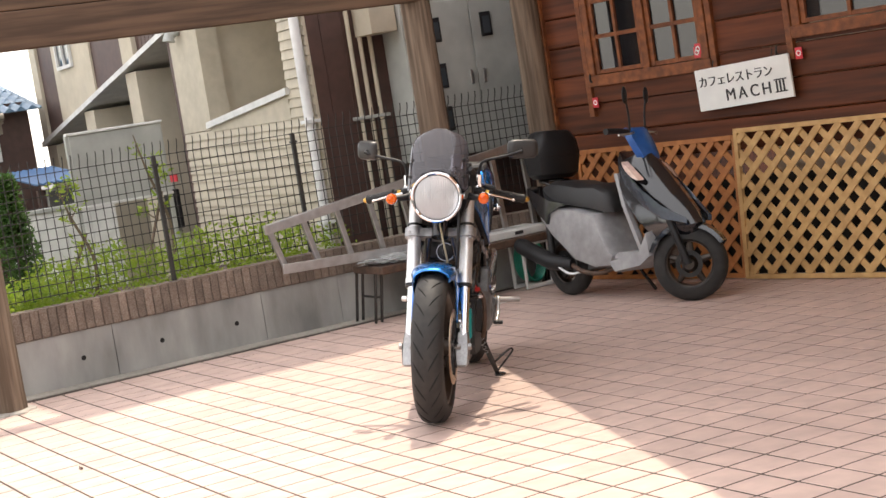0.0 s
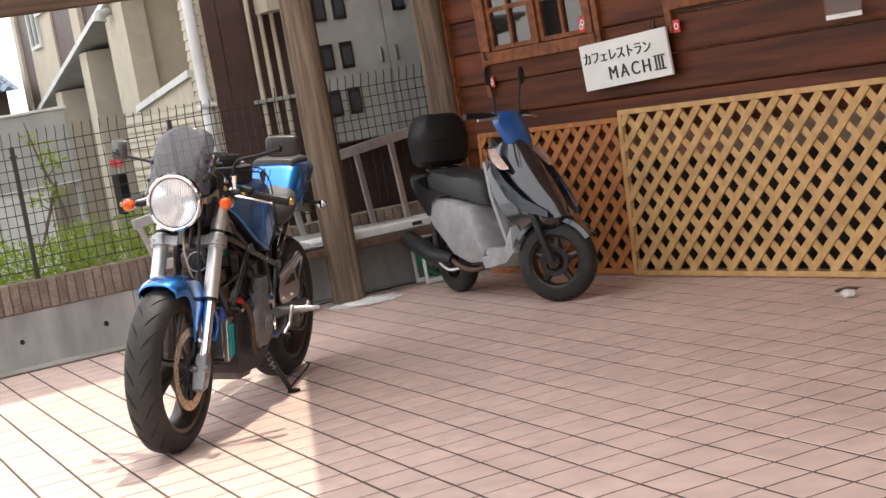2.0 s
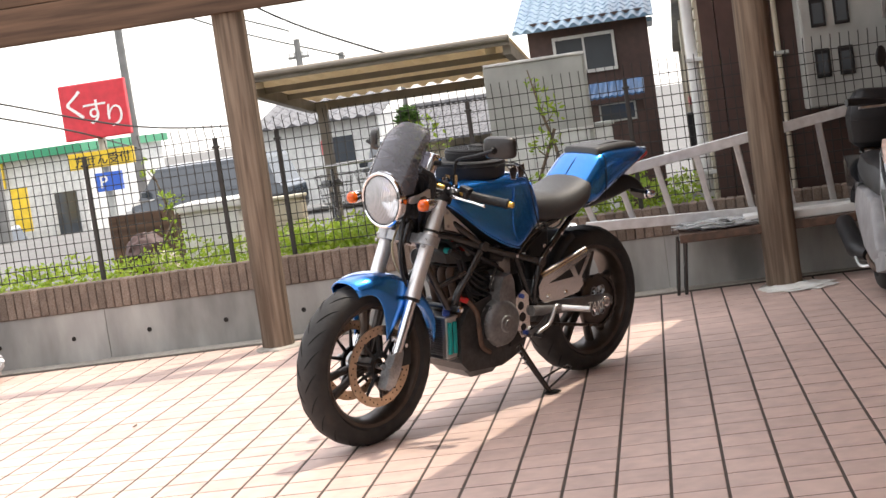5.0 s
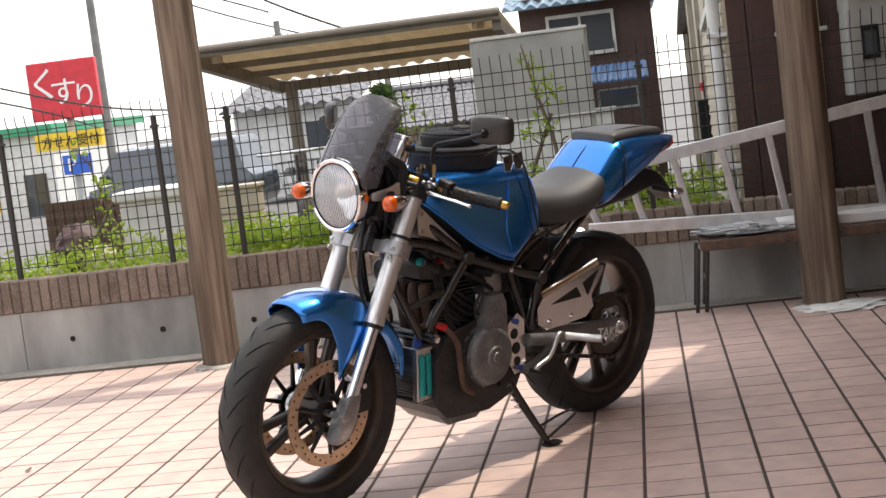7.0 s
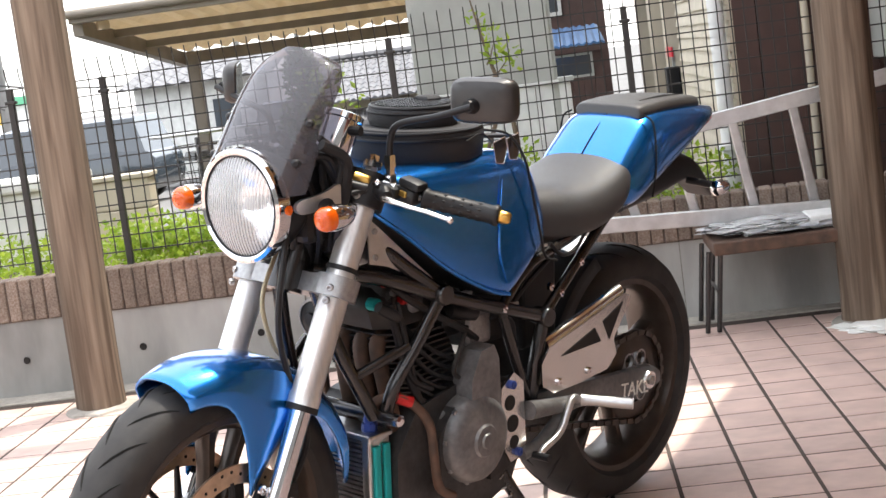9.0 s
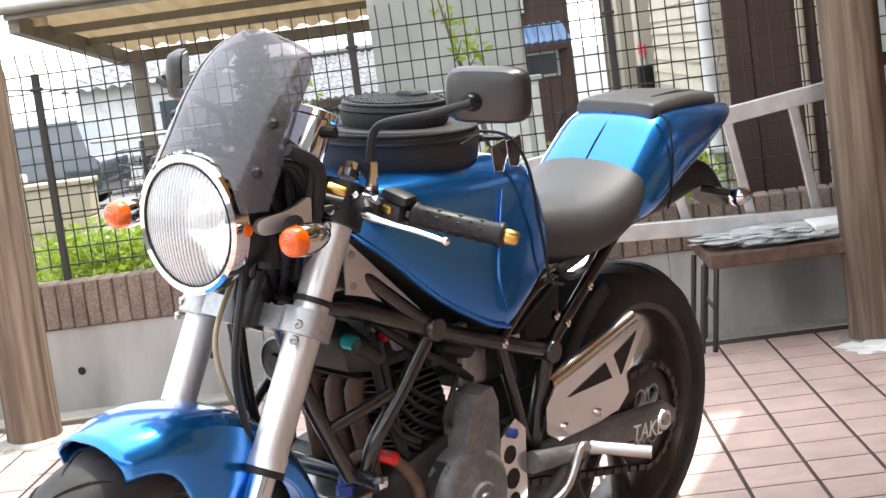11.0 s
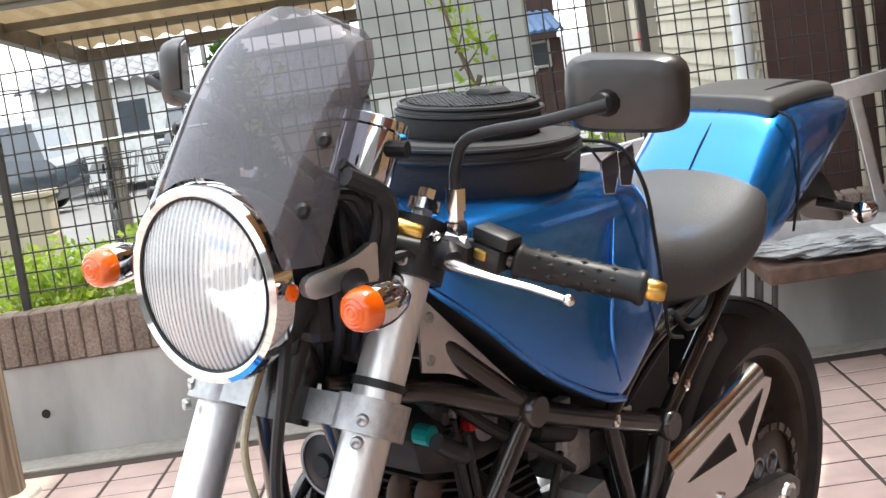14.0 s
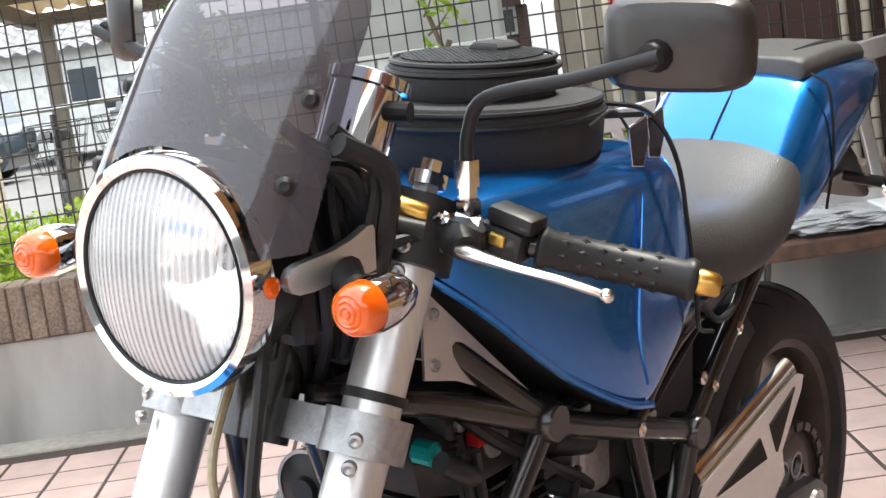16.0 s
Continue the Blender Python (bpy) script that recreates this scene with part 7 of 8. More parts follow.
def siding_board(x0, x1, z0):
    part("siding_board", loft([[(x, FY + a, z0 + b) for a, b in ((0.0, 0.061), (-0.010, 0.004), (-0.010, 0.0), (0.055, 0.0), (0.055, 0.061))] for x in (x0, x1)]), SIDING, apt)


part("end_wall", box((CX0 - 0.10, FY + 0.11, -0.03), (CX0, 5.9, 5.7)), BROWN_WALL, apt, "dark brown end wall")
for k in range(30):
    part("siding_groove", box((CX0, FY + 0.26 + k * 0.153, 0.0), (CX0 + 0.003, FY + 0.266 + k * 0.153, 5.6)), BROWN_WALL, apt)
for k in range(20):
    siding_board(-6.15, CX0, 0.0 + k * 0.0626)
for k in range(20, 50):
    siding_board(OPR, CX0, 0.0 + k * 0.0626)
part("breast_top", loft([[(x, FY - 0.008, 1.24), (x, FY + 0.09, 1.24), (x, FY + 0.09, z), (x, FY - 0.008, z)] for x, z in ((OPL, 1.27), (OPR, 1.405))]), SIDING, apt)
part("balcony_ledge", loft([[(x, FY - 0.035, z), (x, FY + 0.13, z), (x, FY + 0.13, z + 0.045), (x, FY - 0.035, z + 0.045)] for x, z in ((OPL - 0.03, 1.268), (OPR + 0.03, 1.407))]), WHITE_WALL, apt, "white balcony ledge")
facade(-6.15, CX0 - 0.025, 0.0, 1.23, SIDING, "backing_wall", FY + 0.056, 0.05)
facade(-6.15, OPL, 1.255, 3.1, SIDING, "pier", FY - 0.004, 0.16)
facade(OPR, CX0 - 0.025, 1.41, 3.1, SIDING, "pier", FY + 0.056, 0.05)
part("balcony_back", box((OPL - 0.1, FY + 0.95, 0.0), (CX0 - 0.1, FY + 1.0, 3.1)), CREAM, apt)
part("balcony_side", box((OPR + 0.02, FY + 0.16, 0.0), (OPR + 0.08, FY + 0.95, 3.1)), CREAM, apt)
part("balcony_side", box((OPL - 0.12, FY + 0.16, 0.0), (OPL - 0.06, FY + 0.95, 3.1)), CREAM, apt)
part("balcony_floor", box((OPL - 0.06, FY + 0.16, 1.05), (OPR + 0.02, FY + 0.95, 1.11)), CREAM, apt)
part("soffit", box((OPL - 0.06, FY + 0.16, 2.22), (OPR + 0.02, FY + 0.95, 2.28)), CREAM, apt)
# porches under the climbing edge
part("porch_back", box((-9.9, FY + 0.75, -0.03), (-6.16, FY + 0.80, 3.1)), CREAM, apt)
part("brown_jamb", box((-6.27, FY + 0.02, -0.03), (-6.155, FY + 0.75, slope_z(-6.2) - 0.03)), BROWN_WALL, apt, "dark brown door jamb")
for x0, x1 in ((-7.28, -7.02), (-8.55, -8.28), (-9.9, -9.6)):
    facade(x0, x1, -0.03, slope_z(x0) - 0.02, CREAM, "pier", FY, 0.74)
for x in (-6.62, -7.85, -9.2):
    part("door", box((x - 0.3, FY + 0.71, 0.0), (x + 0.3, FY + 0.746, 1.5), 0.01), BROWN_WALL, apt)
part("climbing_edge", loft([[(x, FY - 0.05, z - 0.02), (x, FY + 0.74, z - 0.02), (x, FY + 0.74, z + 0.025), (x, FY - 0.05, z + 0.025)] for x, z in ((-9.9, slope_z(-9.9)), (-5.30, slope_z(-5.30)))]), WHITE_WALL, apt, "white floor edge, sloped to fit the view")
part("wall_lamp", tube([(-5.92, FY - 0.01, 2.02), (-5.92, FY - 0.08, 2.0), (-5.92, FY - 0.09, 1.95)], [0.03, 0.04, 0.05], 12), GREY_STEEL, apt, "", True)
part("mailbox", box((-6.70, FY - 0.06, 0.53), (-6.54, FY + 0.02, 0.84), 0.01), BLACK_PLASTIC, apt, "black mailbox")
part("mailbox_post", box((-6.64, FY - 0.04, -0.03), (-6.60, FY, 0.53)), GREY_STEEL, apt)
part("fire_plate", box((-6.77, FY - 0.03, 0.90), (-6.42, FY - 0.02, 0.955)), RED, apt, "red plate with unreadable lettering")
part("plate_post", box((-6.60, FY - 0.018, 0.84), (-6.57, FY, 0.95)), GREY_STEEL, apt)


def upper_panel(x0, x1, mat, name, y):
    part(name, loft([[(x, y, slope_z(x) + 0.027), (x, y + 0.12, slope_z(x) + 0.027), (x, y + 0.12, 4.6), (x, y, 4.6)] for x in (x0, x1)]), mat, apt)


upper_panel(-6.95, -5.32, BROWN_WALL, "upper_wall", FY + 0.02)
upper_panel(-7.24, -6.95, CREAM, "upper_pier", FY - 0.02)
upper_panel(-8.12, -7.24, BROWN_WALL, "upper_wall", FY + 0.02)
upper_panel(-9.24, -8.12, CREAM, "upper_wall", FY)
upper_panel(-9.75, -9.24, BROWN_WALL, "upper_wall", FY + 0.02)
upper_panel(-9.95, -9.75, CREAM, "upper_pier", FY - 0.01)
for k in range(18):
    x = -6.9 + k * 0.088
    part("siding_groove", box((x, FY + 0.017, slope_z(x) + 0.03), (x + 0.006, FY + 0.02, 4.6)), BROWN_WALL, apt)
facade(-5.32, CX0 - 0.025, 3.16, 5.6, SIDING, "upper_wall")
for x0, x1, z0, z1 in ((-9.02, -8.64, 2.04, 2.44), (-8.58, -8.22, 2.30, 2.85)):
    w = part("window", box((x0, FY - 0.012, z0), (x1, FY - 0.002, z1)), GLASS_DARK, apt)
    bm = bmesh.new()
    for lo, hi in (((x0 - 0.03, z0 - 0.03), (x1 + 0.03, z0)), ((x0 - 0.03, z1), (x1 + 0.03, z1 + 0.03)), ((x0 - 0.03, z0), (x0, z1)), ((x1, z0), (x1 + 0.03, z1)), (((x0 + x1) / 2 - 0.012, z0), ((x0 + x1) / 2 + 0.012, z1))):
        add_box(bm, (lo[0], FY - 0.03, lo[1]), (hi[0], FY - 0.003, hi[1]))
    part("frame", bm, WHITE_WALL, w)
part("eave", loft([[(x, FY - 0.30, z), (x, FY + 0.5, z), (x, FY + 0.5, z + 0.07), (x, FY - 0.30, z + 0.07)] for x, z in ((-10.35, 2.66), (-9.0, 3.3), (-5.0, 4.7))]), WHITE_WALL, apt, "white eave, sloped to fit the view")
part("far_end_wall", box((-9.95, FY + 0.12, -0.03), (-9.85, 5.9, 2.6)), CREAM, apt)
part("roof", box((-5.4, FY - 0.4, 5.7), (-3.5, 6.3, 5.9), 0.02), ROOF_DARK, apt)
part("downpipe", tube([(CX0 - 0.04, FY - 0.045, 0.0), (CX0 - 0.04, FY - 0.045, 5.6)], 0.033, 14), PIPE_WHITE, apt, "white corner downpipe", True)
part("corner_strip", box((CX0 - 0.02, FY + 0.015, 0.0), (CX0 + 0.006, FY + 0.105, 5.6)), BROWN_WALL, apt)
for z in (0.55, 1.2, 2.02):
    part("pipe_bracket", box((CX0 - 0.09, FY - 0.09, z), (CX0 + 0.01, FY + 0.01, z + 0.023), 0.003), PIPE_WHITE, apt)
for y in (1.326, 1.398, 1.470):
    part("conduit", tube([(CX0 + 0.03, y, 0.1), (CX0 + 0.03, y, 2.8)], 0.015, 10), CREAM, apt, "cream conduit", True)
part("conduit_clamp", box((CX0, 1.272, 1.17), (CX0 + 0.055, 1.524, 1.192), 0.003), GREY_STEEL, apt)
cab = thing("meter_cabinet", "large grey steel electricity meter cabinet on the brown wall", "cabinet")
CX1 = CX0 + 0.28
part("housing", box((CX0 + 0.004, 1.72, 0.92), (CX1, 2.82, 2.02), 0.006), GREY_STEEL, cab)
part("cable_box", box((CX0 + 0.004, 1.50, 1.84), (CX1 - 0.04, 1.71, 2.06), 0.006), CREAM, cab)
for y0, y1 in ((1.73, 2.27), (2.28, 2.81)):
    d = part("door", box((CX1, y0, 0.93), (CX1 + 0.012, y1, 2.0), 0.004), GREY_STEEL, cab)
    yh = y1 - 0.05 if y0 < 2 else y0 + 0.05
    part("handle", box((CX1 + 0.012, yh - 0.012, 1.40), (CX1 + 0.022, yh + 0.012, 1.50), 0.003), ALU, d)
for y, z in ((1.83, 1.10), (1.97, 1.10), (1.83, 1.40), (1.97, 1.40), (1.83, 1.72), (1.97, 1.72), (2.40, 1.72)):
    m = part("meter_window", box((CX1 + 0.012, y - 0.045, z), (CX1 + 0.024, y + 0.045, z + 0.17), 0.004), BLACK_PLASTIC, cab, "black framed meter window")
    part("glass", box((CX1 + 0.024, y - 0.03, z + 0.02), (CX1 + 0.027, y + 0.03, z + 0.14)), GLASS_DARK, m)

# ---- notice board, carport, houses and street ----
board = thing("notice_board", "blank grey metal notice board on two posts", "sign board")
part("panel", box((-5.00, -0.44, 0.975), (-4.95, 0.335, 1.475), 0.004), GREY_STEEL, board)
part("top_rail", box((-5.01, -0.46, 1.475), (-4.94, 0.355, 1.495), 0.004), WHITE_WALL, board)
part("bottom_rail", box((-5.01, -0.46, 0.955), (-4.94, 0.355, 0.975), 0.004), WHITE_WALL, board)
for y in (-0.45, 0.335):
    part("post", box((-5.0, y - 0.018, -0.03), (-4.965, y + 0.018, 1.475), 0.003), GREY_STEEL, board)
shed = thing("white_shed", "low white panel wall behind the notice board", "wall")
for k in range(4):
    part("panel", box((-6.6, -0.55 + 0.25 * k, -0.03), (-6.5, -0.555 + 0.25 * (k + 1), 0.92), 0.004), WHITE_WALL, shed)
part("coping", box((-6.62, -0.57, 0.92), (-6.48, 0.47, 0.95), 0.004), GREY_STEEL, shed)

hut = thing("garden_shed", "dark brown board shed with blue sheet roof and small window", "shed")
for k in range(6):
    part("board", box((-7.66, 0.235 + 0.072 * k, -0.03), (-7.60, 0.303 + 0.072 * k, 0.985), 0.003), BROWN_WALL, hut)
pane = part("window", box((-7.598, 0.31, 0.84), (-7.590, 0.58, 0.965)), GLASS_DARK, hut)
for lo, hi in (((0.295, 0.825), (0.595, 0.84)), ((0.295, 0.965), (0.595, 0.98)), ((0.295, 0.84), (0.31, 0.965)), ((0.58, 0.84), (0.595, 0.965))):
    part("frame", box((-7.599, lo[0], lo[1]), (-7.58, hi[0], hi[1])), GREY_STEEL, pane)
part("roof", loft([[(x, y, z + (0.012 if k % 2 else 0.0)) for x, z in ((-8.6, 1.14), (-7.45, 1.02), (-7.45, 1.035), (-8.6, 1.155))] for k, y in enumerate(0.20 + 0.024 * n for n in range(21))]), SHED_BLUE, hut, "blue corrugated roof sheet")

port = thing("carport", "beige aluminium carport with ribbed roof sheets", "carport")
KX0, KX1, KY0, KY1 = -8.9, -6.4, -2.40, -0.26


def port_z(x):
    """Height of the carport's roof, tilted down from the fence to fit the camera's view."""
    return 1.36 + (x - KX0) * 0.084


rows = []
for k in range(61):
    y = KY0 + (KY1 - KY0) * k / 60
    dz = 0.024 if k % 4 < 2 else 0.0
    rows.append([(KX0, y, port_z(KX0) + dz), (KX1, y, port_z(KX1) + dz), (KX1, y, port_z(KX1) + dz + 0.006), (KX0, y, port_z(KX0) + dz + 0.006)])
part("roof_sheet", loft(rows), CARPORT_SHEET, port)
part("front_beam", box((KX1 - 0.02, KY0, port_z(KX1) - 0.035), (KX1 + 0.04, KY1, port_z(KX1) + 0.045), 0.006), CARPORT, port)
part("gutter", tube([(KX1 + 0.06, KY0 - 0.03, port_z(KX1) + 0.02), (KX1 + 0.06, KY1, port_z(KX1) + 0.02)], 0.026, 10), CARPORT, port, "", True)
part("rear_beam", box((KX0 - 0.04, KY0, port_z(KX0) - 0.09), (KX0 + 0.02, KY1, port_z(KX0) - 0.003), 0.006), CARPORT, port)
for x in (-7.1, -7.85):
    part("purlin", box((x - 0.026, KY0, port_z(x) - 0.055), (x + 0.026, KY1, port_z(x) - 0.006), 0.003), CARPORT, port)
for y in (KY0 + 0.03, KY1 - 0.03):
    part("side_beam", loft([[(x, y - 0.03, port_z(x) - 0.10), (x, y + 0.03, port_z(x) - 0.10), (x, y + 0.03, port_z(x) - 0.003), (x, y - 0.03, port_z(x) - 0.003)] for x in (KX0 - 0.02, KX1 - 0.03)]), CARPORT, port)
for y in (KY0 + 0.16, KY1 - 0.16):
    part("post", box((-8.74, y - 0.045, -0.03), (-8.65, y + 0.045, port_z(-8.7) - 0.04), 0.006), CARPORT, port)
    part("joint_cap", lathe([(0.0, 0.035), (0.03, 0.035), (0.04, 0.02), (0.04, -0.02), (0.0, -0.02)], (KX1 - 0.10, y, port_z(KX1) - 0.06), (0, 0, 1), 14), CARPORT_SHEET, port, "", True)


def tiled_roof(parent, x0, x1, y0, y1, z0, z1, mat, n=16, rows_n=9):
    """One pitch that rises from y or x: pan tiles in rows, from the eave (x1, z0) to the ridge (x0, z1)."""
    bm = bmesh.new()
    for r in range(rows_n):
        fa, fb = r / rows_n, (r + 1.12) / rows_n
        xa, xb = x1 + (x0 - x1) * fa, x1 + (x0 - x1) * fb
        za, zb = z0 + (z1 - z0) * fa + 0.008, z0 + (z1 - z0) * fb
        m = n * 6
        lo = [bm.verts.new((xa, y0 + (y1 - y0) * k / m, za + 0.28 * (y1 - y0) / n * 0.5 * math.sin(2 * math.pi * k / 6))) for k in range(m + 1)]
        hi = [bm.verts.new((xb, y0 + (y1 - y0) * k / m, zb + 0.28 * (y1 - y0) / n * 0.5 * math.sin(2 * math.pi * k / 6))) for k in range(m + 1)]
        bt = [bm.verts.new((xa, y0 + (y1 - y0) * k / m, za - 0.03)) for k in range(m + 1)]
        for k in range(m):
            bm.faces.new((lo[k], lo[k + 1], hi[k + 1], hi[k]))
            bm.faces.new((bt[k], bt[k + 1], lo[k + 1], lo[k]))
    return part("tile_roof", bm, mat, parent, "", True)


house = thing("blue_roof_house", "dark brown house with blue glazed tile roof and upper window", "house")
HX = -11.4
part("wall", box((HX - 4.0, -0.68, 0.0), (HX, 1.02, 2.30)), BROWN_WALL, house)
tiled_roof(house, HX - 2.0, HX + 0.30, -0.86, 1.12, 2.20, 2.78, ROOF_TILE, 12, 9)
part("back_pitch", box((HX - 4.2, -0.86, 2.2), (HX - 2.0, 1.12, 2.26)), ROOF_TILE, house)
part("ridge", tube([(HX - 2.0, -0.88, 2.80), (HX - 2.0, 1.14, 2.80)], 0.07, 10), ROOF_TILE, house, "", True)
hw = part("window", box((HX, -0.30, 1.66), (HX + 0.02, 0.50, 2.05)), GLASS_DARK, house)
bm = bmesh.new()
for lo, hi in (((HX, -0.34, 1.62), (HX + 0.04, 0.54, 1.66)), ((HX, -0.34, 2.05), (HX + 0.04, 0.54, 2.09)), ((HX, -0.34, 1.66), (HX + 0.04, -0.30, 2.05)), ((HX, 0.50, 1.66), (HX + 0.04, 0.54, 2.05)), ((HX, 0.08, 1.66), (HX + 0.035, 0.11, 2.05))):
    add_box(bm, lo, hi)
part("frame", bm, WHITE_WALL, hw)
part("antenna_mast", tube([(HX - 1.9, 0.0, 2.8), (HX - 1.9, 0.0, 3.35)], 0.012, 6), GREY_STEEL, house)
part("dish", lathe([(0.0, 0.02), (0.08, 0.012), (0.13, -0.01)], (HX - 1.85, 0.02, 3.1), (0.7, -0.5, 0.5), 16), WHITE_WALL, house, "", True)
old = thing("old_house", "low grey tiled house beyond the carport", "house")
part("wall", box((-17.0, -3.0, 0.0), (-13.6, -0.9, 1.35)), CREAM, old)
tiled_roof(old, -15.0, -13.3, -3.2, -0.7, 1.30, 1.90, ROOF_DARK, 26, 9)
part("ridge", tube([(-15.0, -3.2, 1.92), (-15.0, -0.7, 1.92)], 0.06, 8), ROOF_DARK, old)
tiled_roof(old, -13.6, -12.9, -2.4, -0.9, 0.95, 1.15, ROOF_DARK, 18, 4)
part("reed_screen", box((-13.0, -2.4, 0.2), (-12.95, -0.9, 0.92)), CARPORT_SHEET, old, "grey reed screen")
wh = thing("white_house", "small white house far behind with red sticker", "house")
part("wall", box((-24.0, -7.6, 0.0), (-20.0, -5.0, 1.9)), WHITE_WALL, wh)
tiled_roof(wh, -22.0, -19.7, -7.8, -4.8, 1.9, 2.5, ROOF_DARK, 10, 6)
part("window", box((-20.0, -6.1, 0.9), (-19.98, -5.6, 1.5)), GLASS_DARK, wh)
fl = thing("red_banner", "small red banner with white characters on a pole", "banner")
part("cloth", box((-12.0, -3.02, 0.80), (-11.985, -2.94, 0.96)), RED, fl)
part("pole", tube([(-12.0, -3.035, -0.03), (-12.0, -3.035, 0.98)], 0.008, 8), WHITE_WALL, fl)
for k, ch in enumerate("パソコ"):
    words("lettering", ch, 0.05, SIGN_WHITE, fl, axes((-11.983, -3.008, 0.915 - 0.05 * k), (0, 1, 0), (0, 0, 1)), 0.002)

store = thing("drugstore", "white drugstore with green fascia and yellow banners", "building")
SX = -40.0
part("wall", box((SX - 8, -27.0, -2.1), (SX, -16.6, 1.35)), WHITE_WALL, store)
part("fascia", box((SX - 8.2, -27.2, 1.36), (SX + 0.4, -16.4, 1.62)), GREEN_TRIM, store)
part("red_band", box((SX, -26.0, 0.95), (SX + 0.1, -23.2, 1.3)), RED, store)
banner = part("yellow_banner", box((SX + 0.1, -22.5, 0.55), (SX + 0.2, -19.05, 1.33)), YELLOW, store)
for n, ch in enumerate("方せん受付"):
    words("lettering", ch, 0.56, INK, banner, axes((SX + 0.21, -22.1 + 0.6 * n, 0.72), (0, 1, 0), (0, 0, 1)), 0.005)
part("shop_window", box((SX, -22.0, -1.3), (SX + 0.05, -19.9, 0.1)), GLASS_DARK, store)
part("shop_window", box((SX, -17.6, -1.3), (SX + 0.05, -16.9, 0.2)), GLASS_DARK, store)
for y in (-18.85, -18.1):
    part("yellow_flag", box((SX + 2.0, y, -0.75), (SX + 2.05, y + 0.5, 0.55)), YELLOW, store)
    part("flag_pole", tube([(SX + 2.0, y - 0.03, -2.05), (SX + 2.0, y - 0.03, 0.6)], 0.03, 6), WHITE_WALL, store)
tower = thing("pole_sign", "red roadside pole sign with white characters", "sign")
TX = -30.0
panel = part("red_panel", box((TX, -12.98, 1.56), (TX + 0.2, -11.36, 2.88), 0.03), RED, tower)
for n, (ch, size, dz) in enumerate((("く", 0.78, 0.18), ("す", 0.66, 0.02), ("り", 0.62, -0.10))):
    words("lettering", ch, size, SIGN_WHITE, panel, axes((TX + 0.21, -12.98 + 0.50 * n, 1.92 + dz), (0, 1, 0), (0, 0, 1)), 0.01)
panel = part("yellow_panel", box((TX, -13.0, 0.88), (TX + 0.2, -11.42, 1.27)), YELLOW, tower)
for n, ch in enumerate("方せん受付"):
    words("lettering", ch, 0.28, INK, panel, axes((TX + 0.21, -12.86 + 0.28 * n, 0.96), (0, 1, 0), (0, 0, 1)), 0.01)
panel = part("blue_panel", box((TX, -12.42, 0.30), (TX + 0.2, -11.80, 0.74)), PBLUE, tower)
words("lettering", "P", 0.42, SIGN_WHITE, panel, axes((TX + 0.21, -12.32, 0.38), (0, 1, 0), (0, 0, 1)), 0.01)
part("mast", tube([(TX - 0.1, -12.2, -1.2), (TX - 0.1, -12.2, 2.6)], 0.10, 10), GREY_STEEL, tower)


def utility_pole(x, y, h, r, arm=0.5, transformer=False):
    p = thing("utility_pole", "grey concrete utility pole with cross-arms", "utility pole", group="utility poles")
    part("mast", tube([(x, y, -2.3), (x, y, h)], [r, r * 0.72], 12), POLE_GREY, p, "", True)
    part("cross_arm", box((x - 0.05, y - arm, h - 0.55), (x + 0.05, y + arm, h - 0.48)), POLE_GREY, p)
    for q in (-0.9, -0.4, 0.4, 0.9):
        part("insulator", tube([(x, y + q * arm, h - 0.48), (x, y + q * arm, h - 0.36)], 0.035, 8), WHITE_WALL, p)
    if transformer:
        part("transformer", tube([(x + 0.1, y + 0.33, 4.55), (x + 0.1, y + 0.33, 5.05)], 0.19, 14), POLE_GREY, p, "", True)
        part("lamp_arm", box((x - 0.03, y, 4.40), (x + 0.03, y + 0.95, 4.46)), POLE_GREY, p)
        part("lamp_head", box((x - 0.08, y + 0.55, 4.28), (x + 0.08, y + 0.85, 4.40), 0.03), POLE_GREY, p)
    return p


utility_pole(-25.0, -12.74, 6.6, 0.17, 0.5, True)
utility_pole(-34.0, -12.72, 6.0, 0.13, 0.45)
utility_pole(-38.0, -8.95, 3.6, 0.12, 0.3)
utility_pole(-46.0, -9.3, 3.4, 0.13, 0.4)
utility_pole(-55.0, -8.8, 2.9, 0.13, 0.5)
for pts in ([(-25, -9.6, 6.5), (-25.5, -7.0, 3.75), (-26, -3.5, 1.9)], [(-25, -12.74, 2.15), (-25, -15.6, 2.45), (-25, -19.0, 3.3)], [(-25, -12.74, 2.55), (-25, -15.6, 2.95), (-25, -19.0, 3.9)], [(-25, -12.74, 2.3), (-28, -12.0, 1.75), (-34, -12.72, 1.2)], [(-25, -12.74, 2.6), (-29, -10.5, 1.6), (-38, -8.95, 1.3)], [(-34, -12.72, 5.4), (-36, -10.5, 4.1), (-40, -8.0, 3.0)], [(-34, -13.1, 6.6), (-34, -10.4, 4.6), (-34, -8.2, 3.6)]):
    c = thing("overhead_cable", "black overhead power cable", "cable", group="overhead cables")
    part("wire", tube(pts, 0.022, 6, 24), WIRE, c)

CAR_DARK = material("dark_car_paint", (0.03, 0.04, 0.05), 0.2, scale=20, coat=0.9)
CAR_SILVER = material("silver_car_paint", (0.45, 0.46, 0.47), 0.25, 0.5, scale=30, coat=0.9)


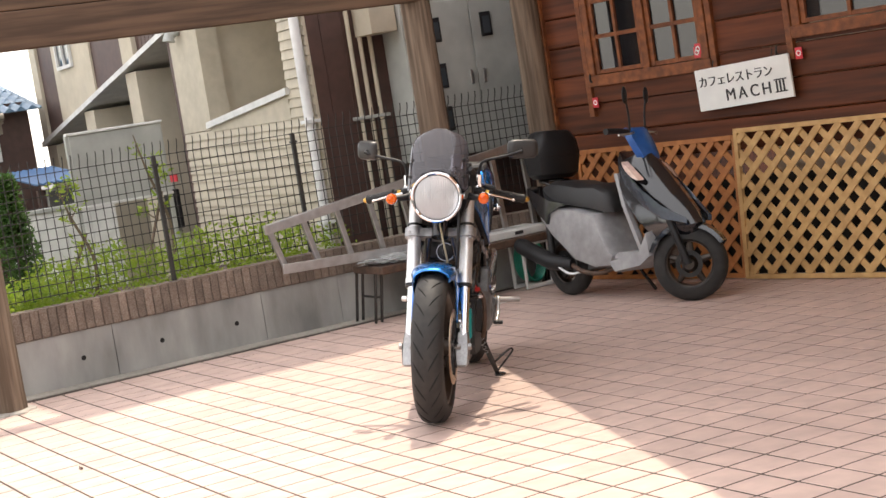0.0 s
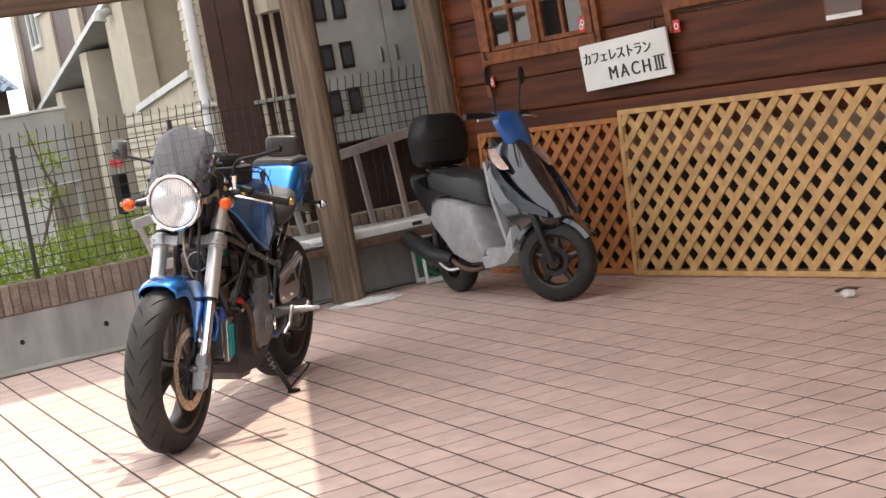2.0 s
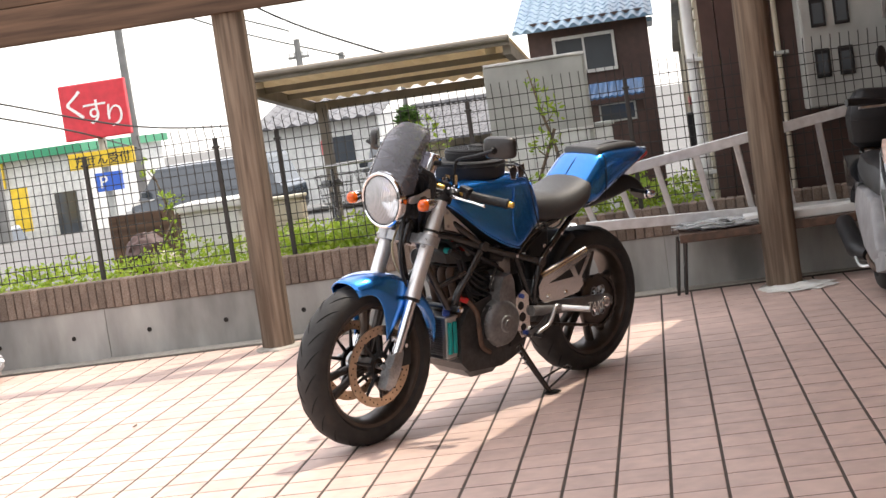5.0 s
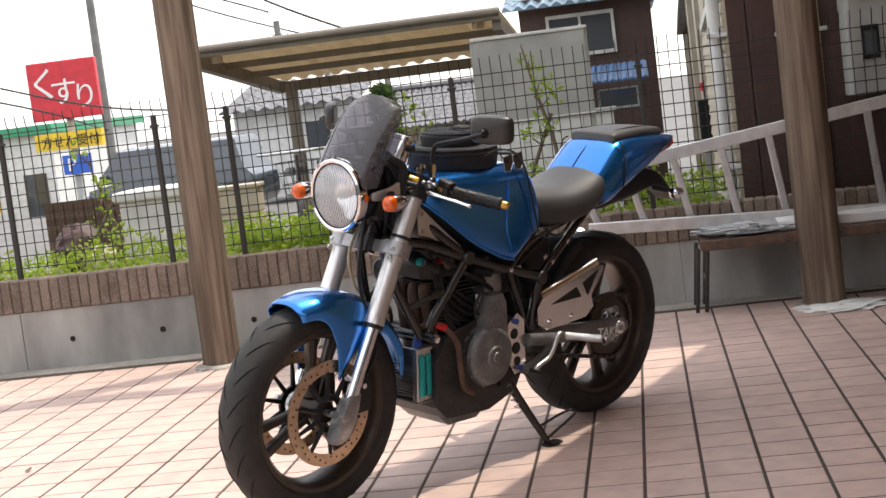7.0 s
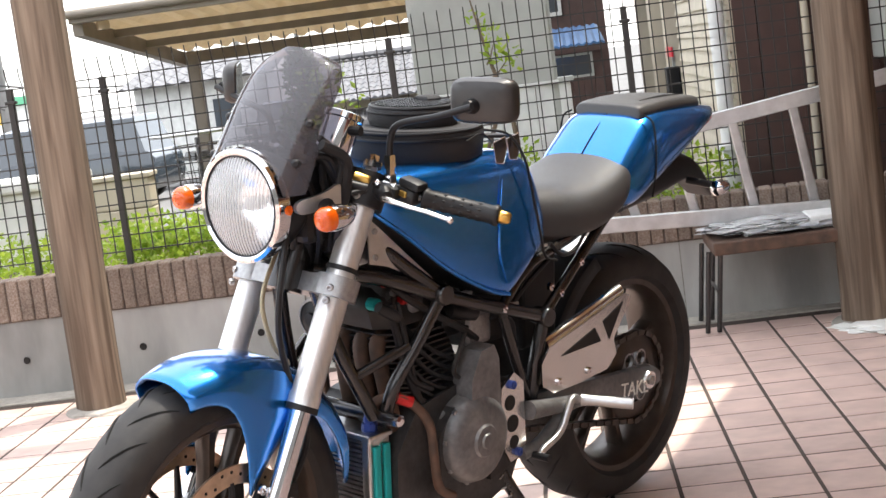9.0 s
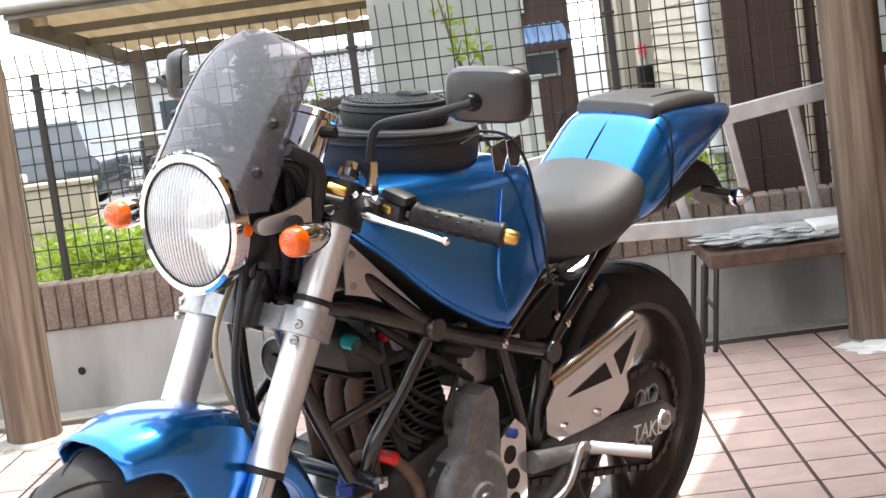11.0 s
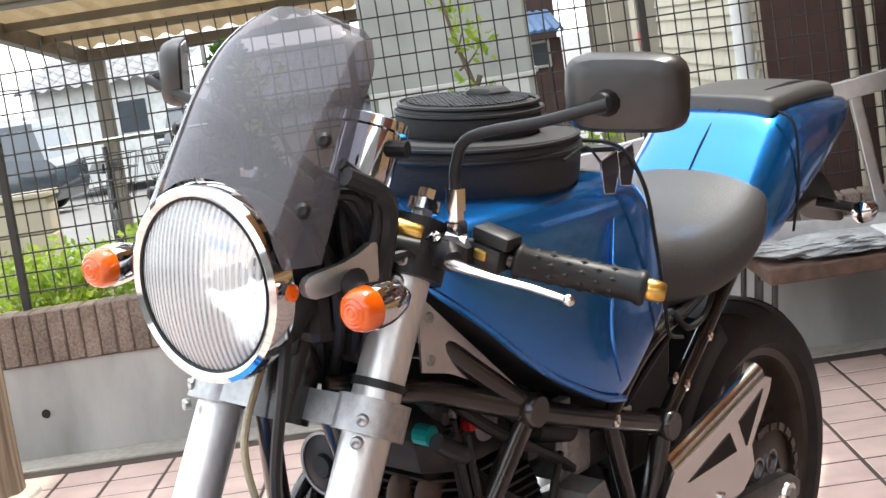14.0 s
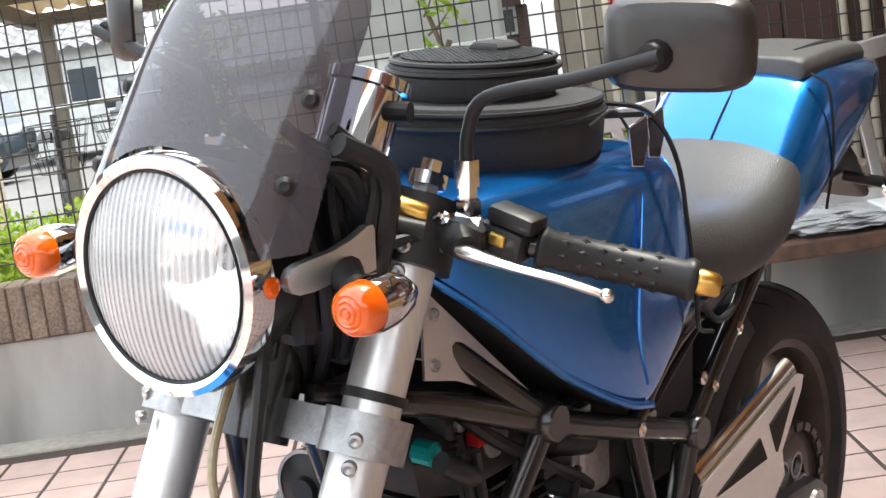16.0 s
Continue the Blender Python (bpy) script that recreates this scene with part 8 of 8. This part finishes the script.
def car(name, x, y, rz, L, H, W, mat, label, van=False):
    c = thing(name, label, "car", pose(x, y, -0.03, 0, 0, rz), group="parked cars")
    st = [(-L / 2, 0.35, 0.62, 0.90), (-L / 2 + 0.12, 0.22, 0.80, 1.0), (-L * 0.25, 0.2, H * 0.60, 1.0), (0, 0.2, H * 0.62, 1.0), (L * 0.3, 0.2, H * 0.62, 1.0), (L / 2 - 0.1, 0.22, H * 0.58, 0.98), (L / 2, 0.35, H * 0.5, 0.92)]
    part("body", loft([[(a, y * W / 2 * w, z0 + (z1 - z0) * h) for y, h in ((-0.94, 0), (-1, 0.25), (-1, 0.7), (-0.93, 1), (0.93, 1), (1, 0.7), (1, 0.25), (0.94, 0))] for a, z0, z1, w in st]), mat, c, "", True)
    f = -L * 0.42 if van else -L * 0.22
    part("cabin", loft([[(a + d, y * W / 2 * w, z) for a, d, y in ((f, b, -1), (L * 0.46, -b * 0.4, -1), (L * 0.46, -b * 0.4, 1), (f, b, 1))] for z, w, b in ((H * 0.58, 0.92, 0.0), (H * 0.93, 0.78, 0.42))]), GLASS_DARK, c, "dark glazed cabin")
    part("roof", loft([[(a, y * W / 2 * w, z) for a, y in ((f + b, -1), (L * 0.45 - b * 0.3, -1), (L * 0.45 - b * 0.3, 1), (f + b, 1))] for z, w, b in ((H * 0.92, 0.79, 0.40), (H * 0.97, 0.76, 0.44), (H, 0.62, 0.60))]), mat, c, "", True)
    for wx in (-L * 0.31, L * 0.31):
        for sg in (-1, 1):
            part("wheel", lathe([(0, -0.09), (0.20, -0.09), (0.30, -0.08), (0.31, 0), (0.30, 0.08), (0.20, 0.09), (0, 0.09)], (wx, sg * (W / 2 - 0.10), 0.31), (0, 1, 0), 24), RUBBER, c, "", True)
    for sg in (-1, 1):
        part("headlight", loft([[(-L / 2 + 0.02 + d, sg * (W / 2 - 0.12) + y, 0.66 + z) for y, z in ((-0.14, -0.05), (0.10, -0.05), (0.10, 0.08), (-0.14, 0.06))] for d in (-0.02, 0.1)]), LENS_WHITE, c)
        part("side_mirror", box((f + 0.15, sg * (W / 2) - 0.08, H * 0.62), (f + 0.27, sg * (W / 2) + 0.10, H * 0.62 + 0.12), 0.02), mat, c)
    return c


van = car("minivan", -13.0, -5.0, 80, 3.6, 1.55, 1.5, CAR_DARK, "dark minivan parked beyond the fence", True)
hatch = car("hatchback", -15.2, -2.66, 186, 3.3, 1.30, 1.45, CAR_DARK, "dark car parked nose-on beyond the carport")
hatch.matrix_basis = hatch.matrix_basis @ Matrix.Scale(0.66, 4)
sedan = car("sedan", -37.0, -19.6, 85, 4.2, 1.4, 1.7, CAR_SILVER, "silver car parked far off by the drugstore")
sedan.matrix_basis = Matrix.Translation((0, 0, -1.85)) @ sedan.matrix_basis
bin1 = thing("storage_box", "white lidded storage box beyond the fence", "storage box")
part("tub", box((-5.0, -2.42, 0.31), (-4.6, -2.02, 0.70), 0.012), WHITE_WALL, bin1)
part("lid", box((-5.03, -2.45, 0.70), (-4.57, -1.99, 0.76), 0.014), WHITE_WALL, bin1)
bw = thing("block_wall", "beige concrete block garden wall", "wall")
for k in range(3):
    part("block", box((-4.50, -1.82, 0.31 + 0.135 * k), (-4.36, -1.54, 0.441 + 0.135 * k), 0.005), CREAM, bw)
part("coping", box((-4.51, -1.83, 0.714), (-4.35, -1.53, 0.735), 0.004), SIDING, bw)
wf = thing("board_fence", "brown timber board fence in the distance", "fence")
for k in range(13):
    part("board", box((-6.0, -3.42 + k * 0.07, -0.03), (-5.97, -3.357 + k * 0.07, 0.69), 0.004), BEAM, wf)
cov = thing("covered_barbecue", "brown sheet thrown over a low object", "covered object")
part("sheet", crumple(-4.55, -2.66, 0.465, 0.13, 0.15, 0.145, 12, 0.2), material("dark_brown_sheet", (0.07, 0.035, 0.03), 0.6, scale=14), cov, "", True)
sack = thing("sack", "pale full sack lying beside the covered object", "sack")
part("cloth", crumple(-4.35, -2.47, 0.405, 0.09, 0.09, 0.085, 14, 0.25), CREAM, sack, "", True)


def bicycle(x, y, rz):
    b = thing("bicycle", "dark city bicycle parked beyond the fence", "bicycle", pose(x, y, -0.03, 0, 0, rz), group="bicycles")
    for cx in (-0.5, 0.5):
        w = part("wheel", lathe([(0.315, -0.012), (0.33, 0), (0.315, 0.012), (0.305, 0)], (cx, 0, 0.33), (0, 1, 0), 36, True), RUBBER, b, "", True)
        for k in range(10):
            a = math.pi * k / 10
            part("spoke", tube([(cx - 0.31 * math.cos(a), 0, 0.33 - 0.31 * math.sin(a)), (cx + 0.31 * math.cos(a), 0, 0.33 + 0.31 * math.sin(a))], 0.0015, 4), CAST, w)
    for pts, r in (([(-0.5, 0, 0.33), (-0.12, 0, 0.30), (-0.25, 0, 0.75)], 0.014), ([(-0.12, 0, 0.30), (0.30, 0, 0.62), (0.36, 0, 0.85)], 0.016), ([(0.5, 0, 0.33), (0.36, 0, 0.85), (0.33, 0, 0.95)], 0.014)):
        part("frame_tube", tube(pts, r, 8), FRAME_BLACK, b)
    part("handlebar", tube([(0.20, -0.26, 0.98), (0.34, -0.15, 0.98), (0.34, 0.15, 0.98), (0.20, 0.26, 0.98)], 0.012, 8, 14), ALU, b)
    part("saddle", loft([[(-0.38 + a, y * w, 0.80 + h) for y, h in ((-1, 0), (-0.7, 0.05), (0.7, 0.05), (1, 0))] for a, w in ((0, 0.09), (0.1, 0.10), (0.2, 0.05), (0.27, 0.025))]), BLACK_PLASTIC, b, "", True)
    bm = bmesh.new()
    for h, r in ((0.0, 0.10), (0.07, 0.117), (0.15, 0.136), (0.22, 0.153)):
        add_tube(bm, [(0.58 + r * math.cos(2 * math.pi * k / 16), r * math.sin(2 * math.pi * k / 16), 0.70 + h) for k in range(17)], 0.003, 5)
    for k in range(16):
        a = 2 * math.pi * k / 16
        add_tube(bm, [(0.58 + 0.10 * math.cos(a), 0.10 * math.sin(a), 0.70), (0.58 + 0.153 * math.cos(a), 0.153 * math.sin(a), 0.92)], 0.002, 4)
    part("basket", bm, FRAME_BLACK, b, "black wire basket")
    return b


bikes = [bicycle(-5.75, -1.62, 14), bicycle(-5.85, -1.30, 8)]


def squeeze_to_view(things, gx, gy, gz):
    """Squeezes things beyond the fence about one point to fit the camera's view, standing on the ground."""
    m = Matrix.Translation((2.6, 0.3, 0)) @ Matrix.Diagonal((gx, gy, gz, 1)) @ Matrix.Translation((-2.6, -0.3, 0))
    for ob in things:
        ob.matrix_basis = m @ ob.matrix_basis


squeeze_to_view([house], 0.86, 0.66, 0.78)
squeeze_to_view([old, wh], 0.86, 0.66, 0.62)
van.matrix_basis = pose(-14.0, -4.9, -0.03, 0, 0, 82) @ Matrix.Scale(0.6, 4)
squeeze_to_view([cab], 1.0, 0.90, 0.92)
squeeze_to_view([board, shed], 0.97, 0.80, 0.92)
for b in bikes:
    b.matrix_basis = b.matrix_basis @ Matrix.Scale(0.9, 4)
drain = thing("floor_drain", "small dark round drain cover in the tiles", "drain cover")
part("grate", lathe([(0.0, 0.005), (0.045, 0.005), (0.05, 0.003), (0.05, 0.0015)], (0.167, 2.33, 0.0), (0, 0, 1), 24), BLACK_PLASTIC, drain)
# white paper lying at the post's foot, not mortar
patch = thing("post_foot_paper", "crumpled white paper lying on the tiles round a post's foot", "mortar patch")
part("paper_sheet", crumple(-2.68, 1.33, 0.004, 0.15, 0.17, 0.014, 21, 0.45), SIGN_WHITE, patch, "", True)
scrap = thing("paper_scrap", "crumpled scrap of white paper on the tiles", "paper")
part("sheet", crumple(0.31, 2.22, 0.018, 0.03, 0.025, 0.015, 8, 0.4), SIGN_WHITE, scrap)
rnd = random.Random(31)
far_spots = [(-5.6 + rnd.uniform(-0.5, 0.5), rnd.uniform(-1.7, -0.2), rnd.uniform(0.05, 0.30), 0.28, 0.28, 0.22) for _ in range(14)]
tagged(leaf_mass("garden_shrubs", far_spots, 6000, 0.045, LEAF, 9), "green garden shrubs under and beside the carport", "shrubs", kind="stuff")


# ---- bricks and floor tiles, piece by piece ----
bricks(Vector((-3.186, -6.0, 0)), B + Vector((0.004, 0, 0)))
bricks(B + Vector((0.004, 0, 0)), C + Vector((0.004, 0, 0)))
T = 0.158
HALF_X, HALF_Y = T / 2 - 0.0050, T / 2 - 0.0047
tile_meshes = []
for k in range(4):
    bm = box((-HALF_X, -HALF_Y, -0.012), (HALF_X, HALF_Y, 0.0))
    bmesh.ops.bevel(bm, geom=[e for e in bm.edges if all(v.co.z > -0.001 for v in e.verts)], offset=0.0016, segments=1, affect="EDGES")
    tile_meshes.append(mesh_of("tile", bm, TILE))
NEAR = (-10, 6, -7, 10)
verts, faces = [], []
for i in range(-19, 57):
    for j in range(-46, 46):
        x, y = (i + 0.5) * T + 0.022, (j + 0.5) * T + 0.014
        if NEAR[0] <= i < NEAR[1] and NEAR[2] <= j < NEAR[3]:
            t = new("tile", random.choice(tile_meshes))
            t.parent = floor
            t.matrix_basis = pose(x, y, random.uniform(-0.0005, 0.0005), random.uniform(-0.12, 0.12), random.uniform(-0.12, 0.12), 0)
            continue
        if x > 8.9 or abs(y) > 6.9:
            continue
        n = len(verts)
        dz = random.uniform(-0.0006, 0.0006)
        c = 0.0016
        verts += [(x + a * HALF_X, y + b * HALF_Y, -0.006) for a, b in ((-1, -1), (1, -1), (1, 1), (-1, 1))]
        verts += [(x + a * HALF_X, y + b * HALF_Y, dz - c) for a, b in ((-1, -1), (1, -1), (1, 1), (-1, 1))]
        verts += [(x + a * (HALF_X - c), y + b * (HALF_Y - c), dz) for a, b in ((-1, -1), (1, -1), (1, 1), (-1, 1))]
        for r in (0, 4):
            faces += [(n + r + k, n + r + (k + 1) % 4, n + r + 4 + (k + 1) % 4, n + r + 4 + k) for k in range(4)]
        faces.append((n + 8, n + 9, n + 10, n + 11))
me = bpy.data.meshes.new("floor_tiles")
me.from_pydata(verts, [], faces)
me.materials.append(TILE_REST)
rest = new("floor_tiles", me)
rest.parent = floor
rest["kind"] = "stuff"
